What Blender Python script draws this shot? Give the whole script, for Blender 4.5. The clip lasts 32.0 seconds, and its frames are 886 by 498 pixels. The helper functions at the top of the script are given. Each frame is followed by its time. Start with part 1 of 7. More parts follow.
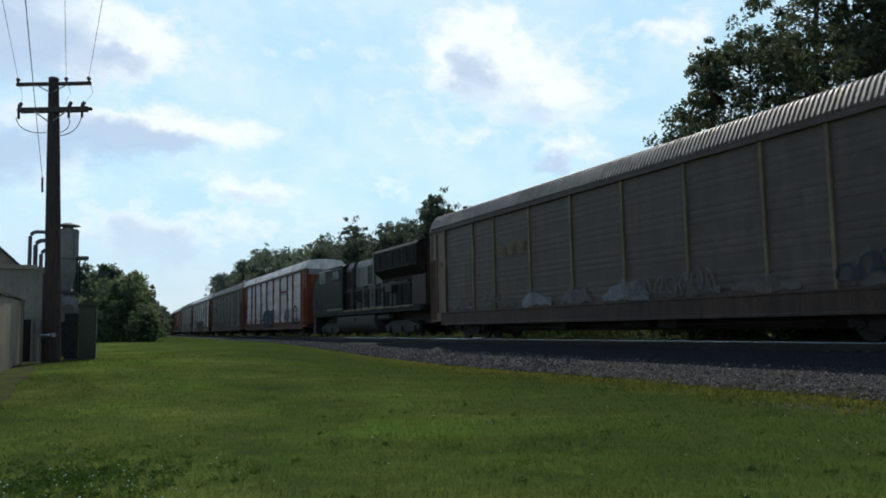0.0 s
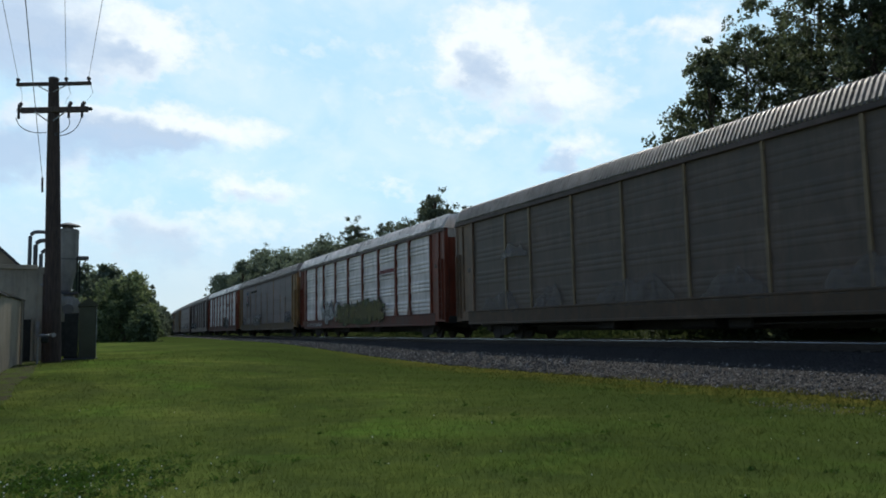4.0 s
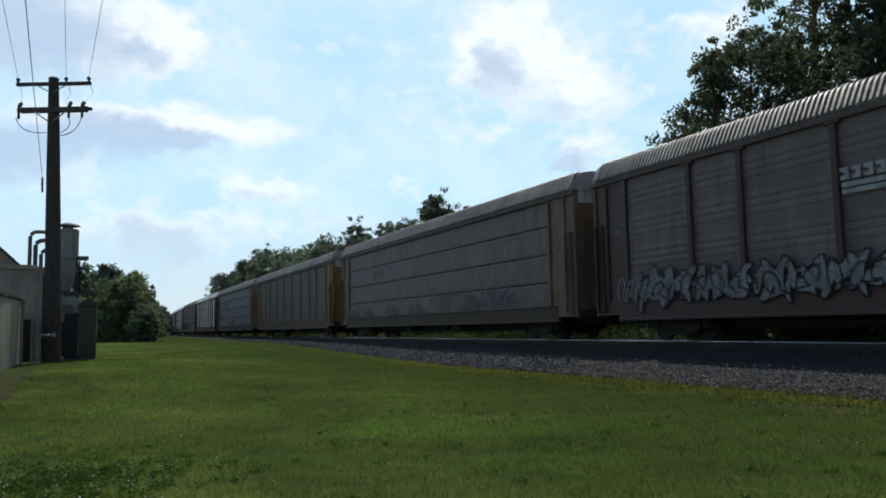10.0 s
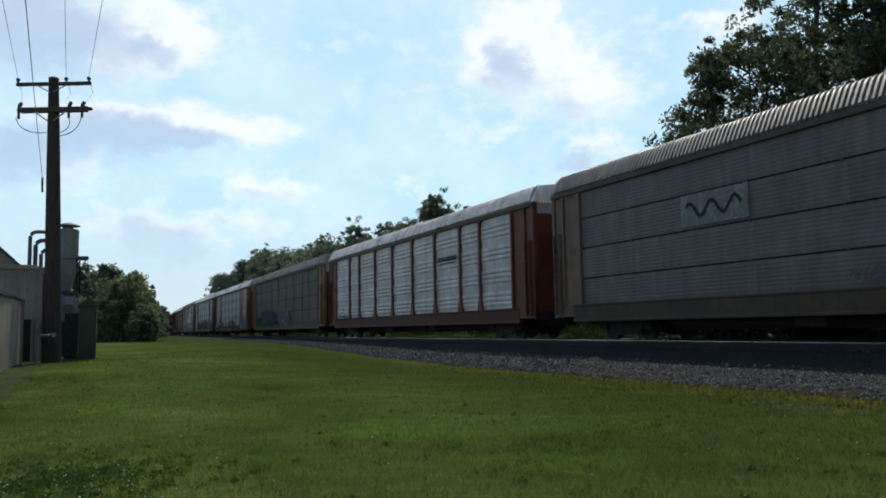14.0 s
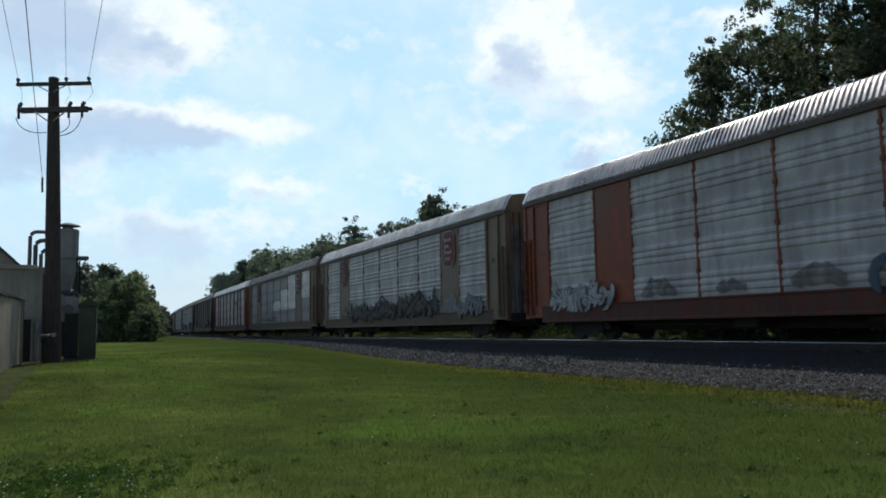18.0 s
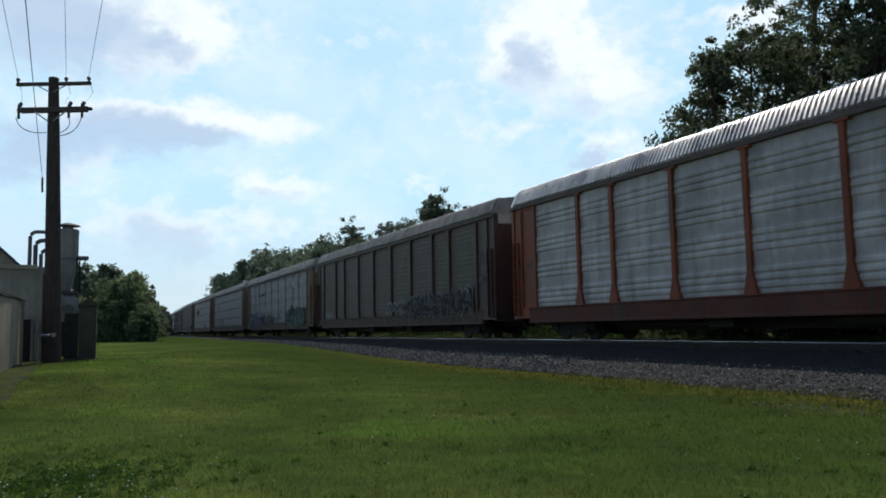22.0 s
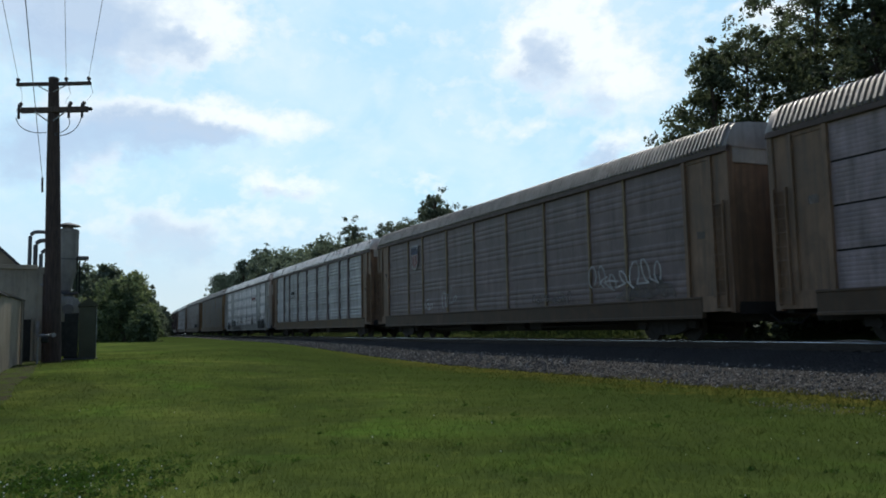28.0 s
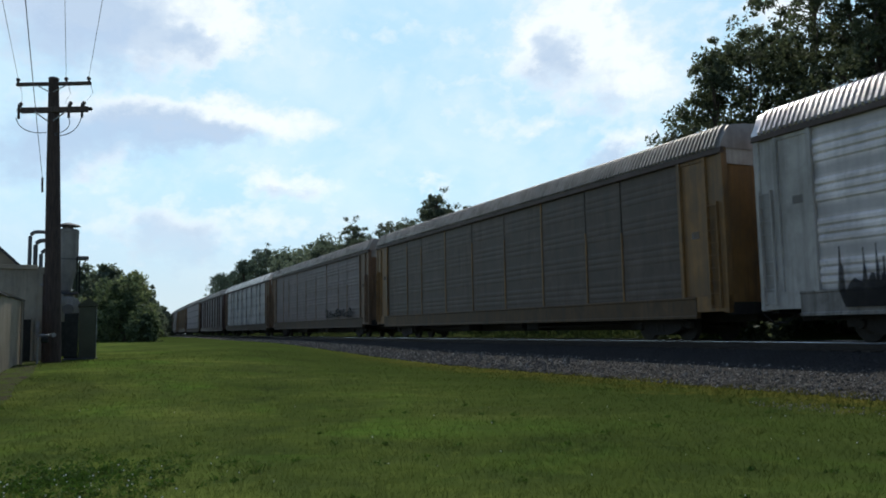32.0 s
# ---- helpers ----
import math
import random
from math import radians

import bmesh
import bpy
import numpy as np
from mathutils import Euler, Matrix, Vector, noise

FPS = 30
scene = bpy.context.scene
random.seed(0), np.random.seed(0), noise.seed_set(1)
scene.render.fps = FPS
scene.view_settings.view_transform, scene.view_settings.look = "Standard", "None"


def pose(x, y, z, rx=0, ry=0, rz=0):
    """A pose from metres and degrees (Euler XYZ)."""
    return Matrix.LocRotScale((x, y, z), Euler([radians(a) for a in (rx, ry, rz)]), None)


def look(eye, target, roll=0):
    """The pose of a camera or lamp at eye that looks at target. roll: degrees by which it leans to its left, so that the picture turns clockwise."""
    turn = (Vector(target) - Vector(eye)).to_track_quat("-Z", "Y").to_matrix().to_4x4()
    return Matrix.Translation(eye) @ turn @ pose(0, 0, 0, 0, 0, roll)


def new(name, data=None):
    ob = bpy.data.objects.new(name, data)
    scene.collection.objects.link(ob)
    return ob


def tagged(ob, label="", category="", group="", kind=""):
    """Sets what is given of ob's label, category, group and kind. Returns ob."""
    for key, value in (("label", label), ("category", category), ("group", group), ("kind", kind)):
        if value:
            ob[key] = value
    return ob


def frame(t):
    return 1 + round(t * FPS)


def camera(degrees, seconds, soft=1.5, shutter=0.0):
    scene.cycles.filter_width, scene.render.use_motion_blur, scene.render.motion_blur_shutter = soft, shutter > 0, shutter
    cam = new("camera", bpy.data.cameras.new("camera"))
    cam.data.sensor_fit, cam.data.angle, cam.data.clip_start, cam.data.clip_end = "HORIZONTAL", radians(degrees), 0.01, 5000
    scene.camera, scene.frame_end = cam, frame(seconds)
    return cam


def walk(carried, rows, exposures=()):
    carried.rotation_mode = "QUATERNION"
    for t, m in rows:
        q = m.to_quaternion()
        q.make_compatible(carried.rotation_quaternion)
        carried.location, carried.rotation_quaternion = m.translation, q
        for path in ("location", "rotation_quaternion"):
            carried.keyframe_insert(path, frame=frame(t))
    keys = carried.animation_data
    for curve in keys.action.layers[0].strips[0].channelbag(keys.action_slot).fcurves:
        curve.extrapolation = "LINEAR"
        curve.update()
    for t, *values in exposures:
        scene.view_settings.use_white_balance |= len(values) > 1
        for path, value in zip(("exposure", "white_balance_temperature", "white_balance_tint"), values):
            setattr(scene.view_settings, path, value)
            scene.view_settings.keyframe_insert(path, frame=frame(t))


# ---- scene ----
EYE = (0.0, 0.0, 1.3)
YAW, PITCH = radians(24.873), radians(5.7217)
AIM = (EYE[0] + math.sin(YAW) * math.cos(PITCH), EYE[1] + math.cos(YAW) * math.cos(PITCH), EYE[2] + math.sin(PITCH))
cam = camera(58.753, 32.0, soft=1.8, shutter=0.06)
walk(cam, [(0.0, look(EYE, AIM, -1.057)), (32.0, look(EYE, AIM, -1.057))], exposures=[(0.0, 0.14, 6500, 6), (32.0, 0.14, 6500, 6)])

# ---- world and sun: high sun beyond the train, a little to its far side ----
SUN_AZ, SUN_EL = radians(17.0), radians(48.0)
world = bpy.data.worlds.new("sky")
scene.world = world
world.use_nodes = True
wn = world.node_tree
sky = wn.nodes.new("ShaderNodeTexSky")
sky.sky_type, sky.sun_disc = "NISHITA", False
sky.sun_elevation, sky.sun_rotation = SUN_EL, SUN_AZ
sky.air_density, sky.dust_density, sky.ozone_density = 1.0, 0.4, 1.5
wn.links.new(sky.outputs[0], wn.nodes["Background"].inputs[0])
wn.nodes["Background"].inputs[1].default_value = 0.11
sun_data = bpy.data.lights.new("sun", "SUN")
sun_data.energy, sun_data.angle, sun_data.color = 2.6, radians(0.53), (1.0, 0.95, 0.87)
sun = new("sun", sun_data)
SUN_DIR = Vector((math.sin(SUN_AZ) * math.cos(SUN_EL), math.cos(SUN_AZ) * math.cos(SUN_EL), math.sin(SUN_EL)))
sun.matrix_world = look(SUN_DIR * 300, (0, 0, 0))

# ---- plan ----
RAIL = 0.796            # rail head
SIDE = 15.546           # near side of the train
MID = SIDE + 1.56       # track centre line
GAUGE = 0.755


def path_x(y):
    """Track centre line: straight, then a long curve away from the camera's side."""
    return MID + (0.000190 * (y - 30.0) ** 2 if y > 30.0 else 0.0)


def smooth(a, b, v):
    u = min(1.0, max(0.0, (v - a) / (b - a)))
    return u * u * (3 - 2 * u)


def ground_z(x, y):
    near = min(1.0, max(0.0, x / 12.5))
    z = 0.50 * smooth(9.0 + 9.0 * near + 8.0 * near ** 3, 25.0 + 19.0 * near + 16.0 * near ** 3, y) + 0.10 * smooth(45, 110, y)
    if x > 5:
        z -= 0.05 * smooth(5, 11, x) * (1 - smooth(22, 40, y))
    off = x - path_x(y)
    if off > 6:
        z += 1.9 * smooth(7.0, 15.0, off)
    return z


# ---- materials ----
class Graph:
    """Wires node materials."""

    def __init__(self, name):
        self.mat = bpy.data.materials.new(name)
        self.mat.use_nodes = True
        self.tree = self.mat.node_tree
        self.bsdf = self.tree.nodes["Principled BSDF"]
        self.out = self.tree.nodes["Material Output"]

    def node(self, kind):
        return self.tree.nodes.new(kind)

    def link(self, a, b):
        if isinstance(a, (int, float)):
            b.default_value = a
        elif isinstance(a, tuple):
            b.default_value = a if len(a) == 4 else (*a, 1.0)
        else:
            self.tree.links.new(a, b)

    def math(self, op, a, b=0.0, c=0.0, clamp=False):
        n = self.node("ShaderNodeMath")
        n.operation, n.use_clamp = op, clamp
        for i, v in enumerate((a, b, c)):
            self.link(v, n.inputs[i])
        return n.outputs[0]

    def noise(self, vec, scale, detail=4.0, rough=0.55, dist=0.0):
        n = self.node("ShaderNodeTexNoise")
        n.inputs["Scale"].default_value = scale
        n.inputs["Detail"].default_value = detail
        n.inputs["Roughness"].default_value = rough
        n.inputs["Distortion"].default_value = dist
        if vec is not None:
            self.link(vec, n.inputs["Vector"])
        return n.outputs["Fac"]

    def ramp(self, fac, stops):
        n = self.node("ShaderNodeValToRGB")
        els = n.color_ramp.elements
        while len(els) < len(stops):
            els.new(0.5)
        for e, (pos, col) in zip(els, stops):
            e.position = pos
            e.color = (*col, 1.0) if isinstance(col, tuple) else (col, col, col, 1.0)
        self.link(fac, n.inputs[0])
        return n.outputs[0]

    def mix(self, fac, a, b, blend="MIX"):
        n = self.node("ShaderNodeMix")
        n.data_type, n.blend_type = "RGBA", blend
        self.link(fac, n.inputs[0])
        self.link(a, n.inputs[6])
        self.link(b, n.inputs[7])
        return n.outputs[2]

    def coords(self, stretch=(1, 1, 1), jitter=True):
        tc = self.node("ShaderNodeTexCoord")
        mp = self.node("ShaderNodeMapping")
        mp.inputs["Scale"].default_value = stretch
        self.link(tc.outputs["Object"], mp.inputs[0])
        if not jitter:
            return mp.outputs[0]
        inf = self.node("ShaderNodeObjectInfo")
        k = self.math("MULTIPLY", inf.outputs["Random"], 57.0)
        add = self.node("ShaderNodeVectorMath")
        add.operation = "ADD"
        self.link(mp.outputs[0], add.inputs[0])
        self.link(k, add.inputs[1])
        return add.outputs[0]

    def bump(self, height, strength=0.3, dist=0.01):
        n = self.node("ShaderNodeBump")
        n.inputs["Strength"].default_value = strength
        n.inputs["Distance"].default_value = dist
        self.link(height, n.inputs["Height"])
        self.link(n.outputs[0], self.bsdf.inputs["Normal"])

    def done(self, col, rough=0.6, metal=0.0, spec=0.5):
        self.link(col, self.bsdf.inputs["Base Color"])
        self.link(rough, self.bsdf.inputs["Roughness"])
        self.link(metal, self.bsdf.inputs["Metallic"])
        self.bsdf.inputs["Specular IOR Level"].default_value = spec
        return self.mat


def paint(name, col, rough=0.55, grime=0.45, metal=0.0, streak=6.0, grimecol=(0.060, 0.050, 0.040), scale=1.0, spec=0.22, bands=0.0, rust=0.0, worn=0.0):
    """Weathered paint: broad fading, blotches, long vertical dirt runs, fine grain. rust: share of brown runs; worn: how far the coat has flaked off."""
    g = Graph(name)
    broad = g.noise(g.coords((0.5 * scale,) * 3), 1.3, 4, 0.6)
    blotch = g.noise(g.coords((1.0, 1.0, 0.7)), 2.1 * scale, 6, 0.7, 0.6)
    streaks = g.noise(g.coords((streak, streak, 0.35)), 1.0, 5, 0.65)
    fine = g.noise(g.coords((1, 1, 1)), 38.0 * scale, 3, 0.6)
    light = tuple(min(1.0, c * 1.25 + 0.014) for c in col)
    dark = tuple(c * 0.66 for c in col)
    c = g.ramp(broad, [(0.3, dark), (0.5, col), (0.72, light)])
    c = g.mix(g.ramp(blotch, [(0.46, 0.0), (0.66, grime * 0.9)]), c, tuple(0.5 * a + 0.5 * b for a, b in zip(grimecol, dark)))
    c = g.mix(g.ramp(streaks, [(0.45, 0.0), (0.74, min(1.0, grime * 1.25))]), c, grimecol)
    c = g.mix(g.ramp(fine, [(0.5, 0.0), (0.8, grime * 0.5)]), c, grimecol)
    if rust:
        runs = g.noise(g.coords((streak * 0.8, streak * 0.8, 0.22)), 0.8, 5, 0.7)
        c = g.mix(g.ramp(runs, [(0.55, 0.0), (0.72, rust)]), c, (0.085, 0.036, 0.016))
    if bands:
        # dirt held on the plain strips between the groups of ribs
        tc = g.node("ShaderNodeTexCoord")
        sp = g.node("ShaderNodeSeparateXYZ")
        g.link(tc.outputs["Object"], sp.inputs[0])
        wob = g.math("MULTIPLY", g.math("SUBTRACT", broad, 0.5), 0.10)
        wave = g.math("COSINE", g.math("MULTIPLY", g.math("ADD", g.math("SUBTRACT", sp.outputs[2], 2.09), wob), 2 * math.pi / 0.95))
        c = g.mix(g.ramp(wave, [(0.25, 0.0), (0.9, bands)]), c, tuple(v * 0.38 for v in col))
    g.bump(g.math("ADD", fine, g.math("MULTIPLY", blotch, 0.6)), 0.2, 0.005)
    g.done(c, g.ramp(broad, [(0.3, rough - 0.08), (0.7, rough + 0.12)]), metal, spec)
    if worn:
        flake = g.noise(g.coords((1.6, 1.6, 1.0), False), 1.7, 7, 0.72, 0.4)
        tr = g.node("ShaderNodeBsdfTransparent")
        mx = g.node("ShaderNodeMixShader")
        g.link(g.ramp(flake, [(0.30, 1.0 - 0.35 * worn), (0.50, 1.0 - 0.75 * worn), (0.66, 1.0 - worn)]), mx.inputs[0])
        g.link(tr.outputs[0], mx.inputs[1])
        g.link(g.bsdf.outputs[0], mx.inputs[2])
        g.link(mx.outputs[0], g.out.inputs[0])
    return g.mat


def plain(name, col, rough=0.6, metal=0.0, var=0.25, scale=8.0, bump=0.1, spec=0.4):
    g = Graph(name)
    n = g.noise(g.coords((1, 1, 1)), scale, 5, 0.6)
    c = g.ramp(n, [(0.3, tuple(v * (1 - var) for v in col)), (0.7, tuple(min(1, v * (1 + var)) for v in col))])
    g.bump(g.noise(g.coords((1, 1, 1)), scale * 6, 3), bump, 0.004)
    return g.done(c, rough, metal, spec)


def lawn_material(name="lawn", blades=False):
    g = Graph(name)
    geo = g.node("ShaderNodeNewGeometry")
    pos = geo.outputs["Position"]
    sep = g.node("ShaderNodeSeparateXYZ")
    g.link(pos, sep.inputs[0])
    flat = g.node("ShaderNodeCombineXYZ")
    g.link(sep.outputs[0], flat.inputs[0])
    g.link(sep.outputs[1], flat.inputs[1])
    p = flat.outputs[0]
    broad = g.noise(p, 0.22, 5, 0.62)
    patch = g.noise(p, 0.9, 5, 0.65)
    fine = g.noise(p, 14.0, 5, 0.7)
    blade = g.noise(p, 70.0, 3, 0.7)
    c = g.ramp(broad, [(0.36, (0.034, 0.050, 0.016)), (0.5, (0.068, 0.092, 0.025)), (0.62, (0.122, 0.145, 0.038))])
    c = g.mix(g.ramp(patch, [(0.42, 0.0), (0.66, 0.6)]), c, (0.080, 0.106, 0.020))
    fresh = g.noise(p, 0.33, 6, 0.66, 0.8)
    c = g.mix(g.ramp(fresh, [(0.52, 0.0), (0.66, 0.75)]), c, (0.082, 0.150, 0.024))
    c = g.mix(g.ramp(fresh, [(0.34, 0.6), (0.46, 0.0)]), c, (0.046, 0.056, 0.022))
    c = g.mix(g.ramp(fine, [(0.34, 0.14), (0.52, 0.0)]), c, (0.042, 0.066, 0.015))
    tuft = g.noise(p, 3.2, 4, 0.6, 0.5)
    c = g.mix(g.ramp(tuft, [(0.36, 0.45), (0.5, 0.0)]), c, (0.048, 0.068, 0.018))
    c = g.mix(g.ramp(tuft, [(0.54, 0.0), (0.68, 0.5)]), c, (0.106, 0.130, 0.030))
    c = g.mix(g.ramp(blade, [(0.55, 0.0), (0.8, 0.3)]), c, (0.080, 0.116, 0.026))
    # the lawn colour turns darker and bluer towards the track
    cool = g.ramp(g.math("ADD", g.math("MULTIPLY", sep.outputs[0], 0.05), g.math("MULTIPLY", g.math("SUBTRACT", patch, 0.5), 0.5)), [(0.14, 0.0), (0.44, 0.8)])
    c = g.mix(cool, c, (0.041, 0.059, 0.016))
    # dry, yellowed strip along the foot of the ballast
    edge = g.math("ADD", sep.outputs[0], g.math("MULTIPLY", g.math("SUBTRACT", g.math("ADD", patch, tuft), 1.0), 5.0))
    bend = g.math("MULTIPLY", g.math("POWER", g.math("MAXIMUM", g.math("SUBTRACT", sep.outputs[1], 30.0), 0.0), 2.0), 0.00019)
    edge = g.math("SUBTRACT", edge, bend)
    dry = g.ramp(g.math("MULTIPLY", edge, 0.05), [(0.505, 0.0), (0.575, 0.5), (0.62, 0.85)])
    dry = g.math("MULTIPLY", dry, g.ramp(fine, [(0.3, 0.35), (0.65, 1.0)]))
    dry = g.math("MULTIPLY", dry, g.ramp(g.math("MULTIPLY", sep.outputs[1], 0.01), [(0.26, 1.0), (0.48, 0.0)]))
    c = g.mix(dry, c, (0.134, 0.110, 0.024))
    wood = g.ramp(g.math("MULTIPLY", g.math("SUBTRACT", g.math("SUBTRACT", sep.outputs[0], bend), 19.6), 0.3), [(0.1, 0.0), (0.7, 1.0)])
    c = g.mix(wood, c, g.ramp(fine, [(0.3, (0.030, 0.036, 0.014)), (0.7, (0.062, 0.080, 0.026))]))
    if blades:
        isl = geo.outputs["Random Per Island"]
        c = g.mix(g.math("MULTIPLY", g.ramp(isl, [(0.0, 0.0), (1.0, 0.5)]), g.math("SUBTRACT", 1.0, dry)), c, (0.095, 0.128, 0.028))
    g.bump(g.math("ADD", fine, blade), 0.25, 0.03)
    g.done(c, 0.95, 0.0, 0.0)
    if blades:
        tr = g.node("ShaderNodeBsdfTranslucent")
        g.link(c, tr.inputs[0])
        mx = g.node("ShaderNodeMixShader")
        mx.inputs[0].default_value = 0.65
        g.link(g.bsdf.outputs[0], mx.inputs[1])
        g.link(tr.outputs[0], mx.inputs[2])
        g.link(mx.outputs[0], g.out.inputs[0])
    return g.mat


def ballast_material():
    g = Graph("ballast")
    v = g.node("ShaderNodeTexVoronoi")
    v.inputs["Scale"].default_value = 17.0
    tc = g.node("ShaderNodeTexCoord")
    g.link(tc.outputs["Object"], v.inputs["Vector"])
    sep = g.node("ShaderNodeSeparateColor")
    g.link(v.outputs["Color"], sep.inputs[0])
    c = g.ramp(sep.outputs[0], [(0.0, (0.026, 0.023, 0.022)), (0.5, (0.058, 0.053, 0.049)), (0.85, (0.090, 0.083, 0.077)), (1.0, (0.15, 0.14, 0.13))])
    c = g.mix(g.ramp(g.noise(g.coords((1, 1, 1), False), 0.5, 3), [(0.4, 0.0), (0.7, 0.6)]), c, (0.045, 0.038, 0.032))
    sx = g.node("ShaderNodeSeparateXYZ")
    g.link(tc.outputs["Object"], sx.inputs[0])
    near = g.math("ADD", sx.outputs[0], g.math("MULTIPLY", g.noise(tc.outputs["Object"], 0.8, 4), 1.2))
    # oil stain, widened so its dark also stands in for the train's shadow
    oil_and_shade = g.ramp(g.math("MULTIPLY", g.math("SUBTRACT", near, 13.15), 0.4), [(0.30, 0.0), (0.75, 0.8)])
    c = g.mix(oil_and_shade, c, (0.030, 0.029, 0.031))
    g.bump(g.math("MULTIPLY", v.outputs["Distance"], -1.0), 1.0, 0.09)
    return g.done(c, 0.9, 0.0, 0.15)


def leaf_material(name, col, light, translucent=0.45):
    g = Graph(name)
    geo = g.node("ShaderNodeNewGeometry")
    isl = geo.outputs["Random Per Island"]
    c = g.ramp(isl, [(0.0, tuple(v * 0.55 for v in col)), (0.5, col), (0.9, light), (1.0, tuple(v * 1.4 for v in light))])
    g.done(c, 0.65, 0.0, 0.10)
    tr = g.node("ShaderNodeBsdfTranslucent")
    g.link(g.mix(0.5, c, (light[0] * 1.4, light[1] * 1.5, light[2])), tr.inputs[0])
    mx = g.node("ShaderNodeMixShader")
    mx.inputs[0].default_value = translucent
    g.link(g.bsdf.outputs[0], mx.inputs[1])
    g.link(tr.outputs[0], mx.inputs[2])
    g.link(mx.outputs[0], g.out.inputs[0])
    return g.mat


def bark_material(name="bark", col=(0.075, 0.055, 0.042)):
    g = Graph(name)
    n = g.noise(g.coords((9, 9, 1.2)), 2.2, 6, 0.65)
    c = g.ramp(n, [(0.3, tuple(v * 0.45 for v in col)), (0.55, col), (0.8, tuple(v * 1.7 for v in col))])
    g.bump(n, 0.6, 0.02)
    return g.done(c, 0.85)


def glass_material(name="window_glass", col=(0.02, 0.025, 0.03)):
    g = Graph(name)
    g.done(col, 0.25, 0.0, 0.12)
    return g.mat


M_LAWN = lawn_material()
M_BLADES = lawn_material("grass_blades", True)
M_BALLAST = ballast_material()
M_STONE = plain("ballast_stone", (0.13, 0.125, 0.118), 0.8, 0, 0.5, 3.0)
M_STEEL = plain("rail_steel", (0.045, 0.036, 0.032), 0.8, 0.0, 0.3)
M_RAILTOP = plain("polished_rail", (0.72, 0.71, 0.70), 0.22, 1.0, 0.05, bump=0.0)
M_TIE = bark_material("creosoted_tie", (0.06, 0.048, 0.04))
M_UNDER = plain("underframe_grime", (0.024, 0.020, 0.019), 0.8, 0.0, 0.3)
M_WHEEL = plain("wheel_steel", (0.026, 0.022, 0.019), 0.7, 0.2, 0.3)
M_ROOF = paint("galvanised_roof", (0.66, 0.62, 0.61), 0.32, 0.40, 0.7, 3.0, (0.16, 0.14, 0.13))
M_ROOFDULL = paint("weathered_roof", (0.29, 0.265, 0.25), 0.5, 0.5, 0.35, 3.0, (0.12, 0.10, 0.09))
M_EAVE = paint("grimy_eave_rail", (0.105, 0.075, 0.068), 0.7, 0.5, 0.0, 4.0)
M_GABLE = paint("pale_end_cap", (0.36, 0.34, 0.32), 0.5, 0.35)
M_BARK = bark_material()
M_POLE = bark_material("pole_wood", (0.060, 0.038, 0.030))


